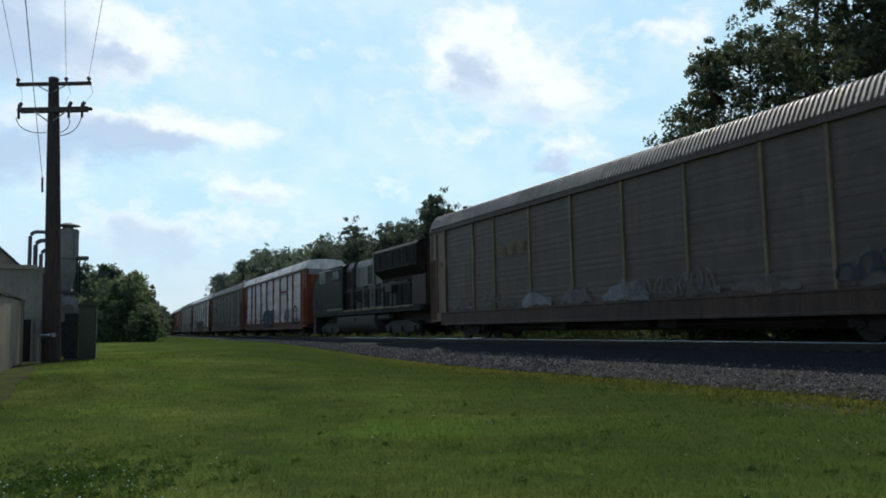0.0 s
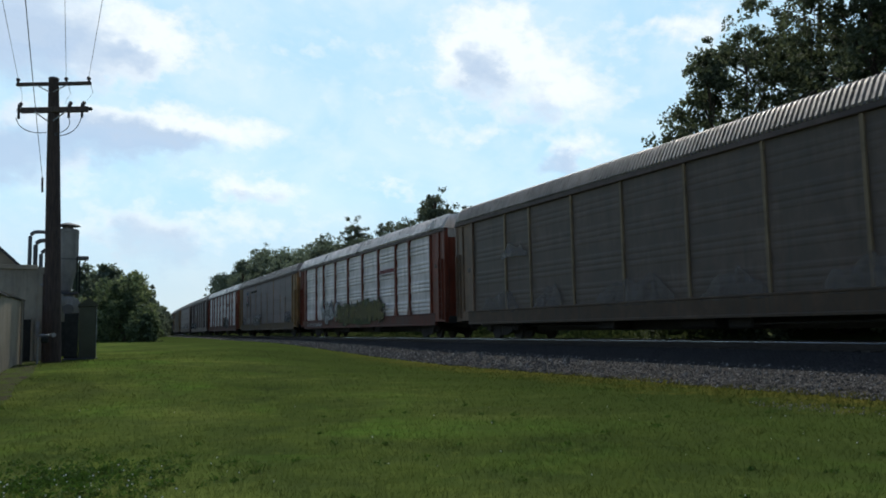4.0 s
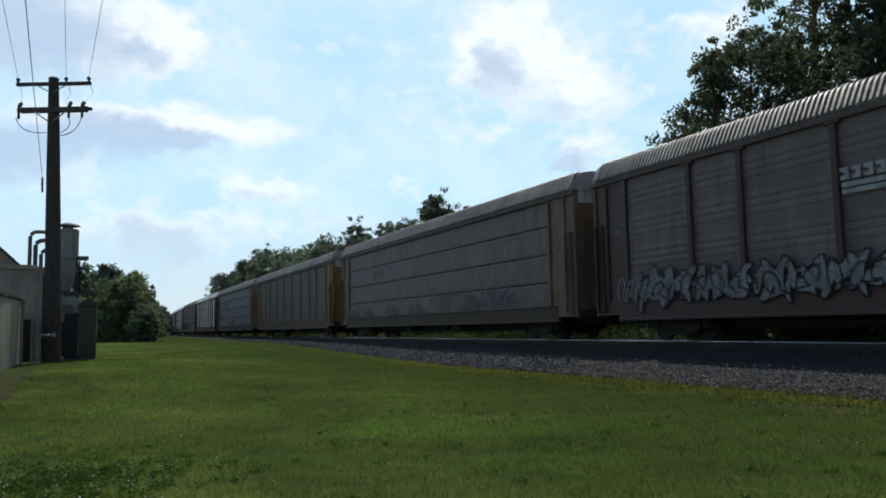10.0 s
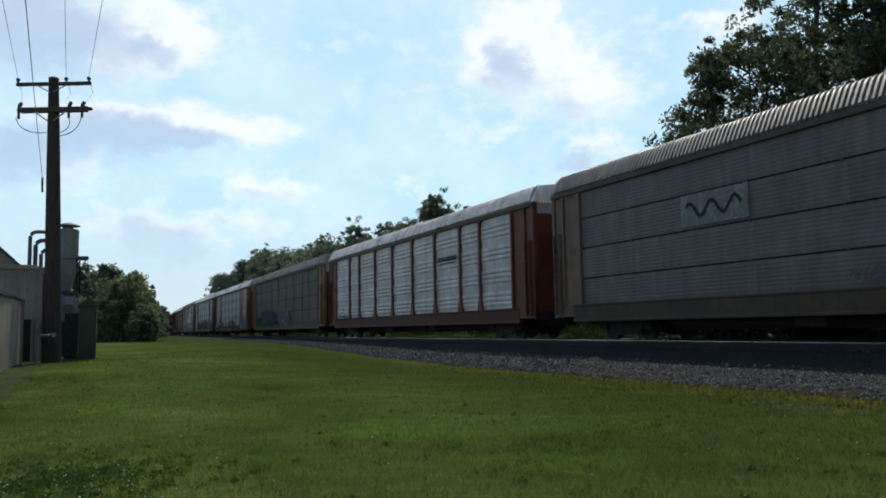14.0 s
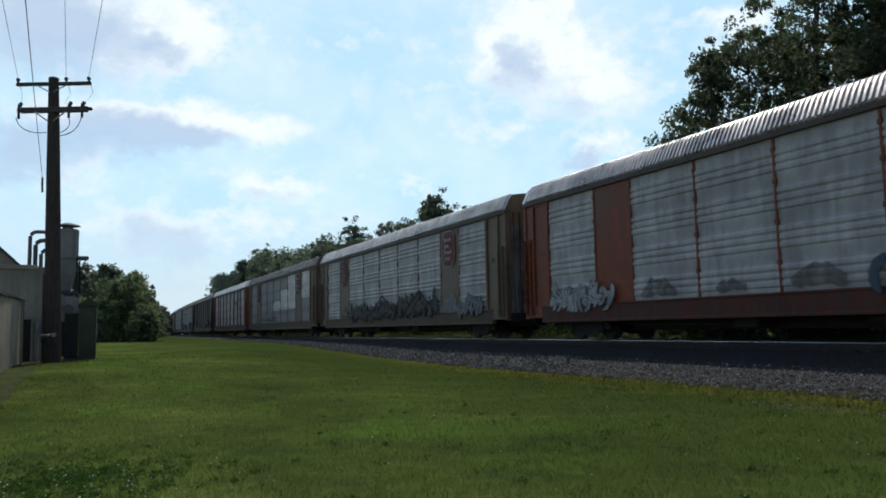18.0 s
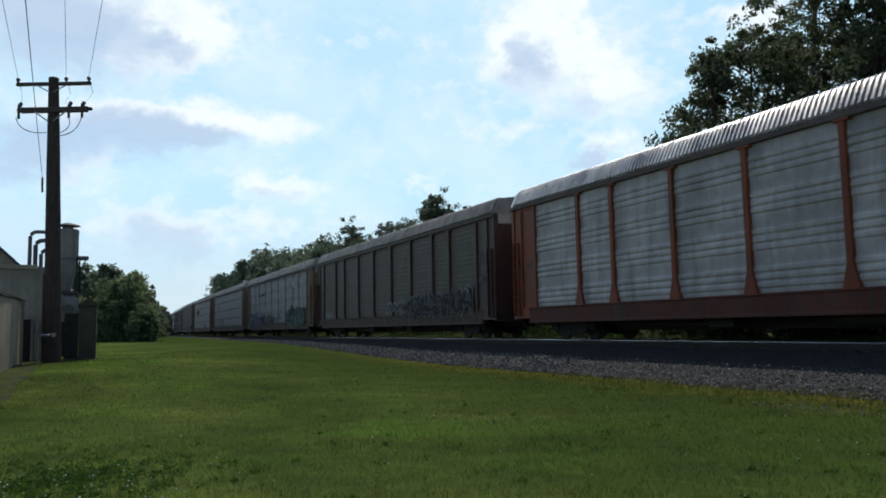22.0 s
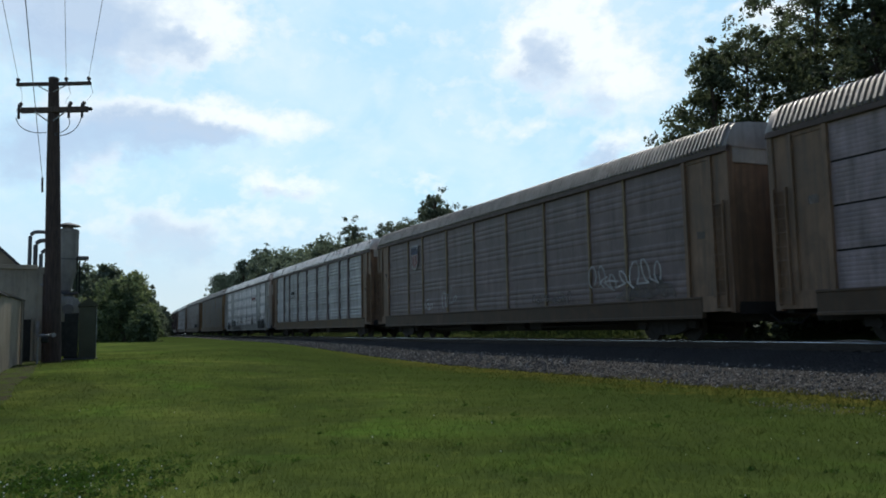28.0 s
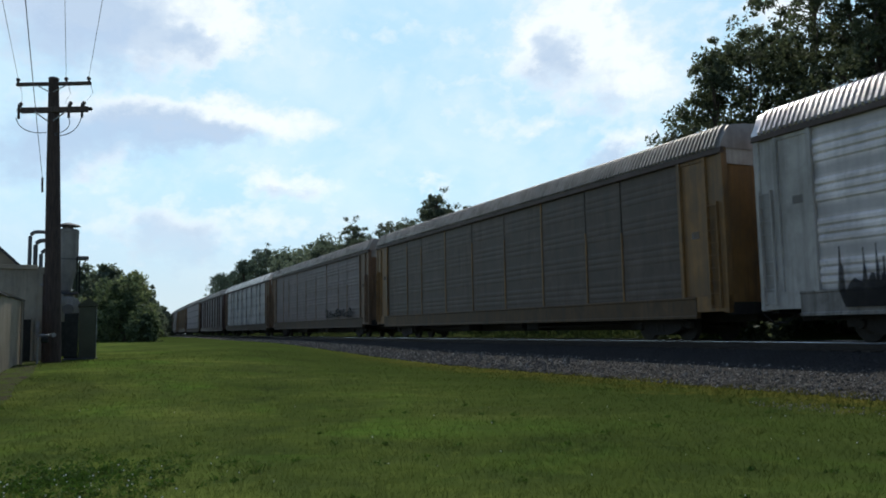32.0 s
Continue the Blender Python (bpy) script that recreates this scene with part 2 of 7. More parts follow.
# ---- mesh tools ----
class Shape:
    """Collects simple solids into one mesh."""

    def __init__(self):
        self.v, self.f = [], []

    def add(self, verts, faces):
        n = len(self.v)
        self.v += [tuple(p) for p in verts]
        self.f += [tuple(i + n for i in fc) for fc in faces]
        return self

    def box(self, x0, x1, y0, y1, z0, z1, c=0.0):
        """A block; c: chamfer of its upright and lengthwise edges."""
        if c <= 0:
            vs = [(x, y, z) for x in (x0, x1) for y in (y0, y1) for z in (z0, z1)]
            return self.add(vs, [(0, 1, 3, 2), (4, 6, 7, 5), (0, 4, 5, 1), (2, 3, 7, 6), (0, 2, 6, 4), (1, 5, 7, 3)])
        ring = [(x0 + c, y0), (x1 - c, y0), (x1, y0 + c), (x1, y1 - c), (x1 - c, y1), (x0 + c, y1), (x0, y1 - c), (x0, y0 + c)]
        inner = [(x0 + c, y0 + c), (x1 - c, y0 + c), (x1 - c, y0 + c), (x1 - c, y1 - c), (x1 - c, y1 - c), (x0 + c, y1 - c), (x0 + c, y1 - c), (x0 + c, y0 + c)]
        vs = [(*p, z0) for p in inner] + [(*p, z0 + c) for p in ring] + [(*p, z1 - c) for p in ring] + [(*p, z1) for p in inner]
        fs = [tuple(range(7, -1, -1)), tuple(range(24, 32))]
        for k in range(3):
            fs += [(k * 8 + i, k * 8 + (i + 1) % 8, k * 8 + 8 + (i + 1) % 8, k * 8 + 8 + i) for i in range(8)]
        return self.add(vs, fs)

    def tube(self, pts, radii, n=8, caps=True):
        """A round bar along points, with a radius at each."""
        pts = [Vector(p) for p in pts]
        if isinstance(radii, (int, float)):
            radii = [radii] * len(pts)
        base = len(self.v)
        for i, p in enumerate(pts):
            d = (pts[min(i + 1, len(pts) - 1)] - pts[max(i - 1, 0)]).normalized()
            ref = Vector((0, 0, 1)) if abs(d.z) < 0.9 else Vector((1, 0, 0))
            a = d.cross(ref).normalized()
            b = d.cross(a)
            self.v += [tuple(p + radii[i] * (math.cos(q) * a + math.sin(q) * b)) for q in (2 * math.pi * j / n for j in range(n))]
        for i in range(len(pts) - 1):
            for j in range(n):
                o = base + i * n
                self.f.append((o + j, o + (j + 1) % n, o + n + (j + 1) % n, o + n + j))
        if caps:
            self.f.append(tuple(base + j for j in range(n - 1, -1, -1)))
            self.f.append(tuple(base + (len(pts) - 1) * n + j for j in range(n)))
        return self

    def sweep(self, ring, axis, a, b, closed=True):
        """A flat outline (two coordinates) drawn out from a to b along axis 0, 1 or 2."""
        n = len(ring)
        rest = [i for i in range(3) if i != axis]
        base = len(self.v)
        for d in (a, b):
            for p in ring:
                q = [0, 0, 0]
                q[axis], q[rest[0]], q[rest[1]] = d, p[0], p[1]
                self.v.append(tuple(q))
        m = n if closed else n - 1
        for i in range(m):
            self.f.append((base + i, base + (i + 1) % n, base + n + (i + 1) % n, base + n + i))
        if closed:
            self.f.append(tuple(base + i for i in range(n - 1, -1, -1)))
            self.f.append(tuple(base + n + i for i in range(n)))
        return self

    def mesh(self, name, smooth_by=None):
        me = bpy.data.meshes.new(name)
        me.from_pydata(self.v, [], self.f)
        bm = bmesh.new()
        bm.from_mesh(me)
        bmesh.ops.recalc_face_normals(bm, faces=bm.faces)
        bm.to_mesh(me)
        bm.free()
        if smooth_by is not None:
            me.polygons.foreach_set("use_smooth", [True] * len(me.polygons))
            me.set_sharp_from_angle(angle=radians(smooth_by))
        return me


MESHES = {}


def part(name, shape, material, parent=None, label="", key=None, smooth_by=None, at=None):
    """One mesh object under a thing or a part. key: alike pieces share one mesh; shape may be a function that builds it."""
    if key is not None and key in MESHES:
        me = MESHES[key]
    else:
        shape = shape() if callable(shape) else shape
        me = shape if isinstance(shape, bpy.types.Mesh) else shape.mesh(name, smooth_by)
        me.materials.append(material)
        if key is not None:
            MESHES[key] = me
    ob = new(name, me)
    if me.materials[0] != material:
        ob.material_slots[0].link = "OBJECT"
        ob.material_slots[0].material = material
    if parent is not None:
        ob.parent = parent
    if at is not None:
        ob.matrix_basis = at
    if label:
        ob["label"] = label
    return ob


def thing(name, m=None):
    ob = new(name)
    ob.empty_display_size = 0.3
    if m is not None:
        ob.matrix_basis = m
    return ob


# ---- ground: one sheet to the horizon ----
def steps(*spans):
    out = []
    for a, b, n in spans:
        out += [a + (b - a) * i / n for i in range(n)]
    return out + [spans[-1][1]]


def build_ground():
    xs = steps((-4500, -400, 5), (-400, -60, 6), (-60, -12, 8), (-12, 36, 66), (36, 120, 12), (120, 700, 8), (700, 4500, 5))
    ys = steps((-4500, -300, 5), (-300, -20, 8), (-20, 4, 8), (4, 50, 66), (50, 130, 22), (130, 500, 14), (500, 4800, 7))
    vs = []
    for y in ys:
        for x in xs:
            z = ground_z(x, y)
            if -12 < x < 30 and 0 < y < 60:
                z += 0.035 * noise.noise(Vector((x * 0.55, y * 0.55, 0.3))) + 0.012 * noise.noise(Vector((x * 1.9, y * 1.9, 4.3)))
            vs.append((x, y, z))
    n = len(xs)
    fs = [(j * n + i, j * n + i + 1, (j + 1) * n + i + 1, (j + 1) * n + i) for j in range(len(ys) - 1) for i in range(n - 1)]
    me = bpy.data.meshes.new("ground")
    me.from_pydata(vs, [], fs)
    me.polygons.foreach_set("use_smooth", [True] * len(me.polygons))
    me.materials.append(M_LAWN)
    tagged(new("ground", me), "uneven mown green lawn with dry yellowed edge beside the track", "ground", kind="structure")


build_ground()


# ---- track: ballast bank, ties, rails ----
def along(y0, y1, step):
    n = max(1, int(round((y1 - y0) / step)))
    return [y0 + (y1 - y0) * i / n for i in range(n + 1)]


def build_track():
    bed = Shape()
    prof = [(-5.0, -0.25), (-4.45, 0.02), (-3.2, 0.26), (-2.1, 0.52), (-1.75, 0.56), (0, 0.58), (1.75, 0.56), (2.1, 0.52), (3.6, 0.2), (5.2, -0.25)]
    ys = along(-720, 0, 10) + along(0.6, 50, 0.7)[0:] + along(54, 1000, 9)
    rows = []
    for y in ys:
        cx = path_x(y)
        row = []
        for k, (dx, z) in enumerate(prof):
            x = cx + dx
            low = ground_z(x, y)
            zz = low + (RAIL - 0.183 - low) * max(z, -0.3) / 0.58
            j = 0.10 * noise.noise(Vector((dx, y * 0.8, 1.0))) if k in (1, 2, 3, 7, 8) else 0
            row.append((x + j * 2, y, zz + j * 0.35))
        rows.append(row)
    n = len(prof)
    bed.v = [p for r in rows for p in r]
    bed.f = [(j * n + i, j * n + i + 1, (j + 1) * n + i + 1, (j + 1) * n + i) for j in range(len(rows) - 1) for i in range(n - 1)]
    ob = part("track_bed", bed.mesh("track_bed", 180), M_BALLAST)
    tagged(ob, "grey crushed stone ballast bank under the track", "ballast", kind="structure")
    track = thing("railway_track")
    tagged(track, "worn steel rails on dark ties over grey ballast", "railway track", kind="structure")
    for side in (-GAUGE, GAUGE):
        sh = Shape()
        ring = [(-0.075, -0.18), (0.075, -0.18), (0.075, -0.16), (0.012, -0.14), (0.012, -0.05), (0.037, -0.035), (0.037, 0), (-0.037, 0), (-0.037, -0.035), (-0.012, -0.05), (-0.012, -0.14), (-0.075, -0.16)]
        ys = along(-720, 24, 24) + along(30, 1000, 7)
        base = 0
        for y in ys:
            sh.v += [(path_x(y) + side + a, y, RAIL + b) for a, b in ring]
        for j in range(len(ys) - 1):
            sh.f += [(j * 12 + i, j * 12 + (i + 1) % 12, (j + 1) * 12 + (i + 1) % 12, (j + 1) * 12 + i) for i in range(12)]
        rail = part("rail", sh, M_STEEL, track)
        head = Shape()
        for y in ys:
            head.v += [(path_x(y) + side + a, y, RAIL + b) for a, b in ((-0.0395, -0.020), (-0.036, -0.006), (-0.026, 0.002), (0.0, 0.005), (0.026, 0.002), (0.036, -0.006), (0.0395, -0.020))]
        for j in range(len(ys) - 1):
            head.f += [(j * 7 + i, j * 7 + i + 1, (j + 1) * 7 + i + 1, (j + 1) * 7 + i) for i in range(6)]
        part("running_surface", head, M_RAILTOP, rail, "polished bright running surface", smooth_by=60)
    tie = Shape().box(-1.3, 1.3, -0.11, 0.11, -0.32, -0.175, 0.015)
    for i in range(150):
        y = -10 + i * 0.5
        part("tie", tie, M_TIE, track, key="tie", at=pose(path_x(y), y, RAIL, 0, 0, 1.2 * math.sin(i * 2.7)))


build_track()


# ---- auto rack cars ----
# local space: y runs back from the front corner, z up from the rail head, near side at x = -1.56
BODY = 27.05
CUTS = [1.75, 4.45, 6.40, 9.20, 12.05, 14.95, 17.75, 20.60, 22.50, 25.32]
LOW, HIGH, EAVE = 1.22, 5.10, 5.24
ROOF_HALF = [(-1.58, 5.19), (-1.57, 5.24), (-1.35, 5.68), (-1.28, 5.77), (-1.18, 5.835), (-1.02, 5.875), (-0.7, 5.92)]
ROOF_RING = ROOF_HALF + [(0, 5.96)] + [(-x, z) for x, z in reversed(ROOF_HALF)]


def roof_shape():
    """Transverse ribs along the whole roof, with rounded shoulders."""
    sh = Shape()
    pitch = 0.162
    ys = []
    y = 0.16
    while y + pitch < BODY - 0.1:
        ys += [(y, 0.0), (y + 0.004, 0.085), (y + 0.066, 0.085), (y + 0.073, 0.0)]
        y += pitch
    ys = [(0.0, 0.02), (0.12, 0.02)] + ys + [(BODY - 0.12, 0.02), (BODY, 0.02)]
    n = len(ROOF_RING)
    for y, d in ys:
        for i, (x, z) in enumerate(ROOF_RING):
            k = 0.15 if i in (0, n - 1) else 0.3 if 4 < i < n - 5 else 1.0
            nx, nz = x * 0.8, 1.2 * (z - 4.9)
            ln = math.hypot(nx, nz)
            sh.v.append((x + nx / ln * d * k, y, z + nz / ln * d * k))
    sh.f = [(j * n + i, j * n + i + 1, (j + 1) * n + i + 1, (j + 1) * n + i) for j in range(len(ys) - 1) for i in range(n - 1)]
    m = len(sh.v)
    sh.f.append(tuple(range(n)))
    sh.f.append(tuple(range(m - n, m)))
    return sh


def rib_rows(lo, hi, step, group, skip, h):
    """Side profile of a ribbed sheet as (x, z) pairs: groups of ribs with a plain strip between them."""
    pts = [(0.0, lo)]
    z, k = lo + step * 0.6, 0
    while z + step < hi:
        pts += [(0.0, z), (-h, z + step * 0.26), (-h, z + step * 0.62), (0.0, z + step * 0.92)]
        z += step
        k += 1
        if group and k % group == 0:
            z += skip
    return pts + [(0.0, hi)]


def panel_shape(w, lo, hi, step=0.20, group=3, skip=0.35, h=0.034):
    """One ribbed side sheet, its own origin at the front lower corner of the car's side."""
    sh = Shape()
    prof = rib_rows(lo, hi, step, group, skip, h)
    ring = [(-1.505 + x, z) for x, z in prof] + [(-1.47, hi), (-1.47, lo)]
    return sh.sweep(ring, 1, 0.0, w)


def post_shape(foot=True):
    """A side post with a flared foot."""
    sh = Shape()
    sh.box(-1.622, -1.49, -0.085, 0.085, LOW + (0.5 if foot else 0), HIGH - 0.06, 0.012)
    if foot:
        ring = [(-0.23, LOW - 0.03), (0.23, LOW - 0.03), (0.088, LOW + 0.52), (-0.088, LOW + 0.52)]
        sh.sweep(ring, 0, -1.624, -1.495)
    sh.box(-1.634, -1.49, -0.21, 0.21, HIGH - 0.12, HIGH - 0.055, 0.008)
    return sh


def bracket_post_shape():
    sh = Shape().box(-1.55, -1.49, -0.035, 0.035, LOW, HIGH, 0.006)
    for z in (1.9, 2.9, 3.9, 4.7):
        sh.box(-1.575, -1.49, -0.06, 0.06, z, z + 0.12, 0.01)
    return sh


def side_plate_shape(w, lo=LOW, hi=HIGH, x=-1.53):
    return Shape().box(x, -1.47, 0.01, w - 0.01, lo, hi, 0.01)


def end_bay_shape():
    """Recessed plate of the end bay with a stiff frame round it."""
    sh = Shape().box(-1.52, -1.46, 0.13, 1.66, LOW - 0.02, HIGH)
    sh.box(-1.60, -1.47, 1.62, 1.75, LOW - 0.05, HIGH + 0.02, 0.012)
    sh.box(-1.585, -1.47, 0.62, 0.74, LOW - 0.05, HIGH + 0.02, 0.012)
    sh.box(-1.55, -1.47, 0.74, 1.62, HIGH - 0.14, HIGH)
    return sh


def corner_shape(r=0.07):
    sh = Shape().box(-1.57, -1.36, 0.0, 0.17, LOW - 0.46, EAVE, 0.02)
    return sh


def ladder_shape():
    sh = Shape()
    for y in (0.19, 0.55):
        sh.box(-1.665, -1.565, y - 0.012, y + 0.012, 0.9, 3.75)
    for i in range(9):
        z = 0.95 + i * 0.34
        sh.tube([(-1.62, 0.16, z), (-1.66, 0.20, z), (-1.66, 0.54, z), (-1.62, 0.58, z)], 0.013, 5)
    return sh


def door_leaf_shape(ribs, head=False):
    """Half of an end door, folded ribs or plain framed plate."""
    sh = Shape()
    if ribs:
        ring = []
        n = 5
        w = 1.40 / n
        for i in range(n):
            x = -1.42 + i * w
            ring += [(x, 0.16), (x + w * 0.12, 0.06), (x + w * 0.88, 0.06), (x + w, 0.16)]
        ring += [(-0.02, 0.22), (-1.42, 0.22)]
        return sh.sweep(ring, 2, *((4.62, 5.16) if head else (0.98, 4.62)))
    ring = [(-1.44, 0.30), (-1.40, 0.14), (-1.2, 0.09), (-0.6, 0.06), (-0.02, 0.06), (-0.02, 0.11), (-1.1, 0.15), (-1.36, 0.34)]
    sh.sweep(ring, 2, 0.98, 4.80)
    return sh


def gable_shape(ribs):
    if ribs:
        return Shape().sweep([(x * 0.985, z) for x, z in ROOF_RING] + [(1.5, 5.12), (-1.5, 5.12)], 1, -0.012, 0.03)
    ring = [(x * 0.975, z - 0.01) for x, z in ROOF_RING] + [(1.5, 4.78), (-1.5, 4.78)]
    return Shape().sweep(ring, 1, 0.03, 0.08)


def frame_sill_shape():
    """Side sill with its lower flange."""
    ring = [(-1.565, 1.225), (-1.60, 1.205), (-1.60, 1.165), (-1.575, 1.15), (-1.575, 0.72), (-1.60, 0.69), (-1.60, 0.63), (-1.42, 0.63), (-1.42, 1.225)]
    return Shape().sweep(ring, 1, 1.2, BODY - 1.2)


def bolster_sill_shape():
    return Shape().box(-1.565, -1.42, 0.0, 1.2, 0.80, 1.23, 0.01)


def top_rail_shape():
    ring = [(-1.60, 5.05), (-1.615, 5.07), (-1.60, 5.17), (-1.575, 5.232), (-1.45, 5.232), (-1.45, 5.05)]
    return Shape().sweep(ring, 1, 0.0, BODY)


def far_side_shape():
    ring = [(1.505 - x, z) for x, z in rib_rows(LOW, HIGH, 0.20, 3, 0.35, 0.034)] + [(1.45, HIGH), (1.45, LOW)]
    sh = Shape().sweep(ring, 1, 0.1, BODY - 0.1)
    for y in CUTS:
        sh.box(1.49, 1.565, y - 0.06, y + 0.06, LOW, HIGH)
    sh.box(1.42, 1.565, 0, BODY, 0.62, LOW)
    sh.box(1.45, 1.60, 0, BODY, HIGH, 5.235)
    return sh


def underframe_shape():
    sh = Shape().box(-0.38, 0.38, 4.9, BODY - 4.9, 0.32, 0.98).box(-0.38, 0.38, 0.2, 4.9, 0.52, 0.98).box(-0.38, 0.38, BODY - 4.9, BODY - 0.2, 0.52, 0.98)
    sh.box(-1.42, 1.42, 0.05, BODY - 0.05, 0.97, 1.05)
    for y in (0.1, 3.3, 8, 13.5, 19, BODY - 3.3, BODY - 0.3):
        sh.box(-1.42, 1.42, y - 0.1, y + 0.1, 0.72, 0.98)
    for y in (10.2, 16.1):
        sh.box(-1.15, -0.45, y, y + 0.9, 0.36, 0.90, 0.04)
    sh.tube([(-0.9, 11.6, 0.56), (-0.9, 13.0, 0.56)], 0.19, 10)
    sh.tube([(-1.1, 5.2, 0.50), (-1.1, 10.2, 0.46)], 0.03, 6)
    sh.tube([(-1.1, 17.0, 0.46), (-1.1, 21.4, 0.52)], 0.03, 6)
    return sh


def coupler_shape():
    sh = Shape().box(-0.09, 0.09, -0.45, 0.4, 0.74, 0.95, 0.02)
    sh.box(-0.17, 0.17, -0.70, -0.42, 0.70, 0.99, 0.04)
    sh.tube([(-0.35, 0.0, 0.72), (-0.34, -0.35, 0.45), (-0.25, -0.66, 0.50)], 0.025, 6)
    return sh


def wheelset_shape():
    sh = Shape()
    for s in (-1, 1):
        sh.tube([(s * 0.70, 0, 0.42), (s * 0.725, 0, 0.42), (s * 0.73, 0, 0.42), (s * 0.83, 0, 0.42)], [0.445, 0.445, 0.42, 0.41], 18)
        sh.tube([(s * 0.83, 0, 0.42), (s * 0.86, 0, 0.42)], [0.24, 0.15], 12)
    return sh.tube([(-1.12, 0, 0.42), (1.12, 0, 0.42)], 0.08, 8)


def side_frame_shape(side):
    ring = [(-1.30, 0.55), (-1.05, 0.60), (-0.55, 0.72), (0.55, 0.72), (1.05, 0.60), (1.30, 0.55), (1.28, 0.36), (1.0, 0.36), (0.55, 0.22), (0.25, 0.17), (-0.25, 0.17), (-0.55, 0.22), (-1.0, 0.36), (-1.28, 0.36)]
    sh = Shape().sweep(ring, 0, side * 0.95, side * 1.09)
    for y in (-0.89, 0.89):
        sh.tube([(side * 1.05, y, 0.43), (side * 1.17, y, 0.43)], [0.13, 0.11], 10)
    for y in (-0.12, 0.12):
        sh.tube([(side * 1.03, y, 0.26), (side * 1.03, y, 0.50)], 0.085, 8)
    return sh


def truck(parent, y):
    t = part("truck", lambda: Shape().box(-1.05, 1.05, -0.22, 0.22, 0.40, 0.70, 0.03), M_UNDER, parent, "grimy black four-wheel truck", "truck_bolster", at=pose(0, y, 0))
    for dy in (-0.89, 0.89):
        part("wheelset", wheelset_shape, M_WHEEL, t, "", "wheelset", 40, pose(0, dy, 0))
    for side in (-1, 1):
        part("side_frame", lambda: side_frame_shape(side), M_UNDER, t, "", ("side_frame", side))
    return t


def mirror_end(ob):
    """Sets an end part at the rear of the car instead of its front."""
    ob.matrix_basis = Matrix.Translation((0, BODY, 0)) @ Matrix.Diagonal((1, -1, 1, 1))
    return ob


def blob(sh, pts, x, d=0.004):
    """A flat outline in the car's side plane, with a slight thickness."""
    sh.sweep([(p[0], p[1]) for p in pts], 0, x, x + d)


def brush(sh, pts, width, x, step=0.0005):
    """A sprayed line through points: overlapping flat strokes with round joints, each a hair above the last."""
    k = 0
    for (a, b), (c, d) in zip(pts, pts[1:]):
        ln = math.hypot(c - a, d - b) + 1e-6
        uy, uz = (c - a) / ln * width / 2, (d - b) / ln * width / 2
        ring = [(a - uz, b + uy), (a - uz * 0.7 - uy * 0.7, b + uy * 0.7 - uz * 0.7), (a - uy, b - uz), (a + uz * 0.7 - uy * 0.7, b - uy * 0.7 - uz * 0.7), (a + uz, b - uy),
                (c + uz, d - uy), (c + uz * 0.7 + uy * 0.7, d - uy * 0.7 + uz * 0.7), (c + uy, d + uz), (c - uz * 0.7 + uy * 0.7, d + uy * 0.7 + uz * 0.7), (c - uz, d + uy)]
        blob(sh, ring, x - k * step, 0.003)
        k = (k + 1) % 4


def shard(sh, p, q, bow, thick, grow, x):
    """A curved, tapering sprayed stroke from p to q; grow widens it for its outline."""
    p, q = Vector(p), Vector(q)
    d = (q - p).normalized()
    nrm = Vector((-d.y, d.x))
    left, right = [], []
    for u, f in ((0.0, 0.30), (0.06, 0.72), (0.2, 1.0), (0.5, 0.86), (0.8, 1.0), (0.94, 0.70), (1.0, 0.28)):
        c = p.lerp(q, u) + nrm * bow * 4 * u * (1 - u)
        c += d * grow * (-1 if u == 0 else 1 if u == 1 else 0)
        left.append(tuple(c + nrm * (thick * 0.5 * f + grow)))
        right.append(tuple(c - nrm * (thick * 0.5 * f + grow)))
    blob(sh, left + right[::-1], x, 0.003)


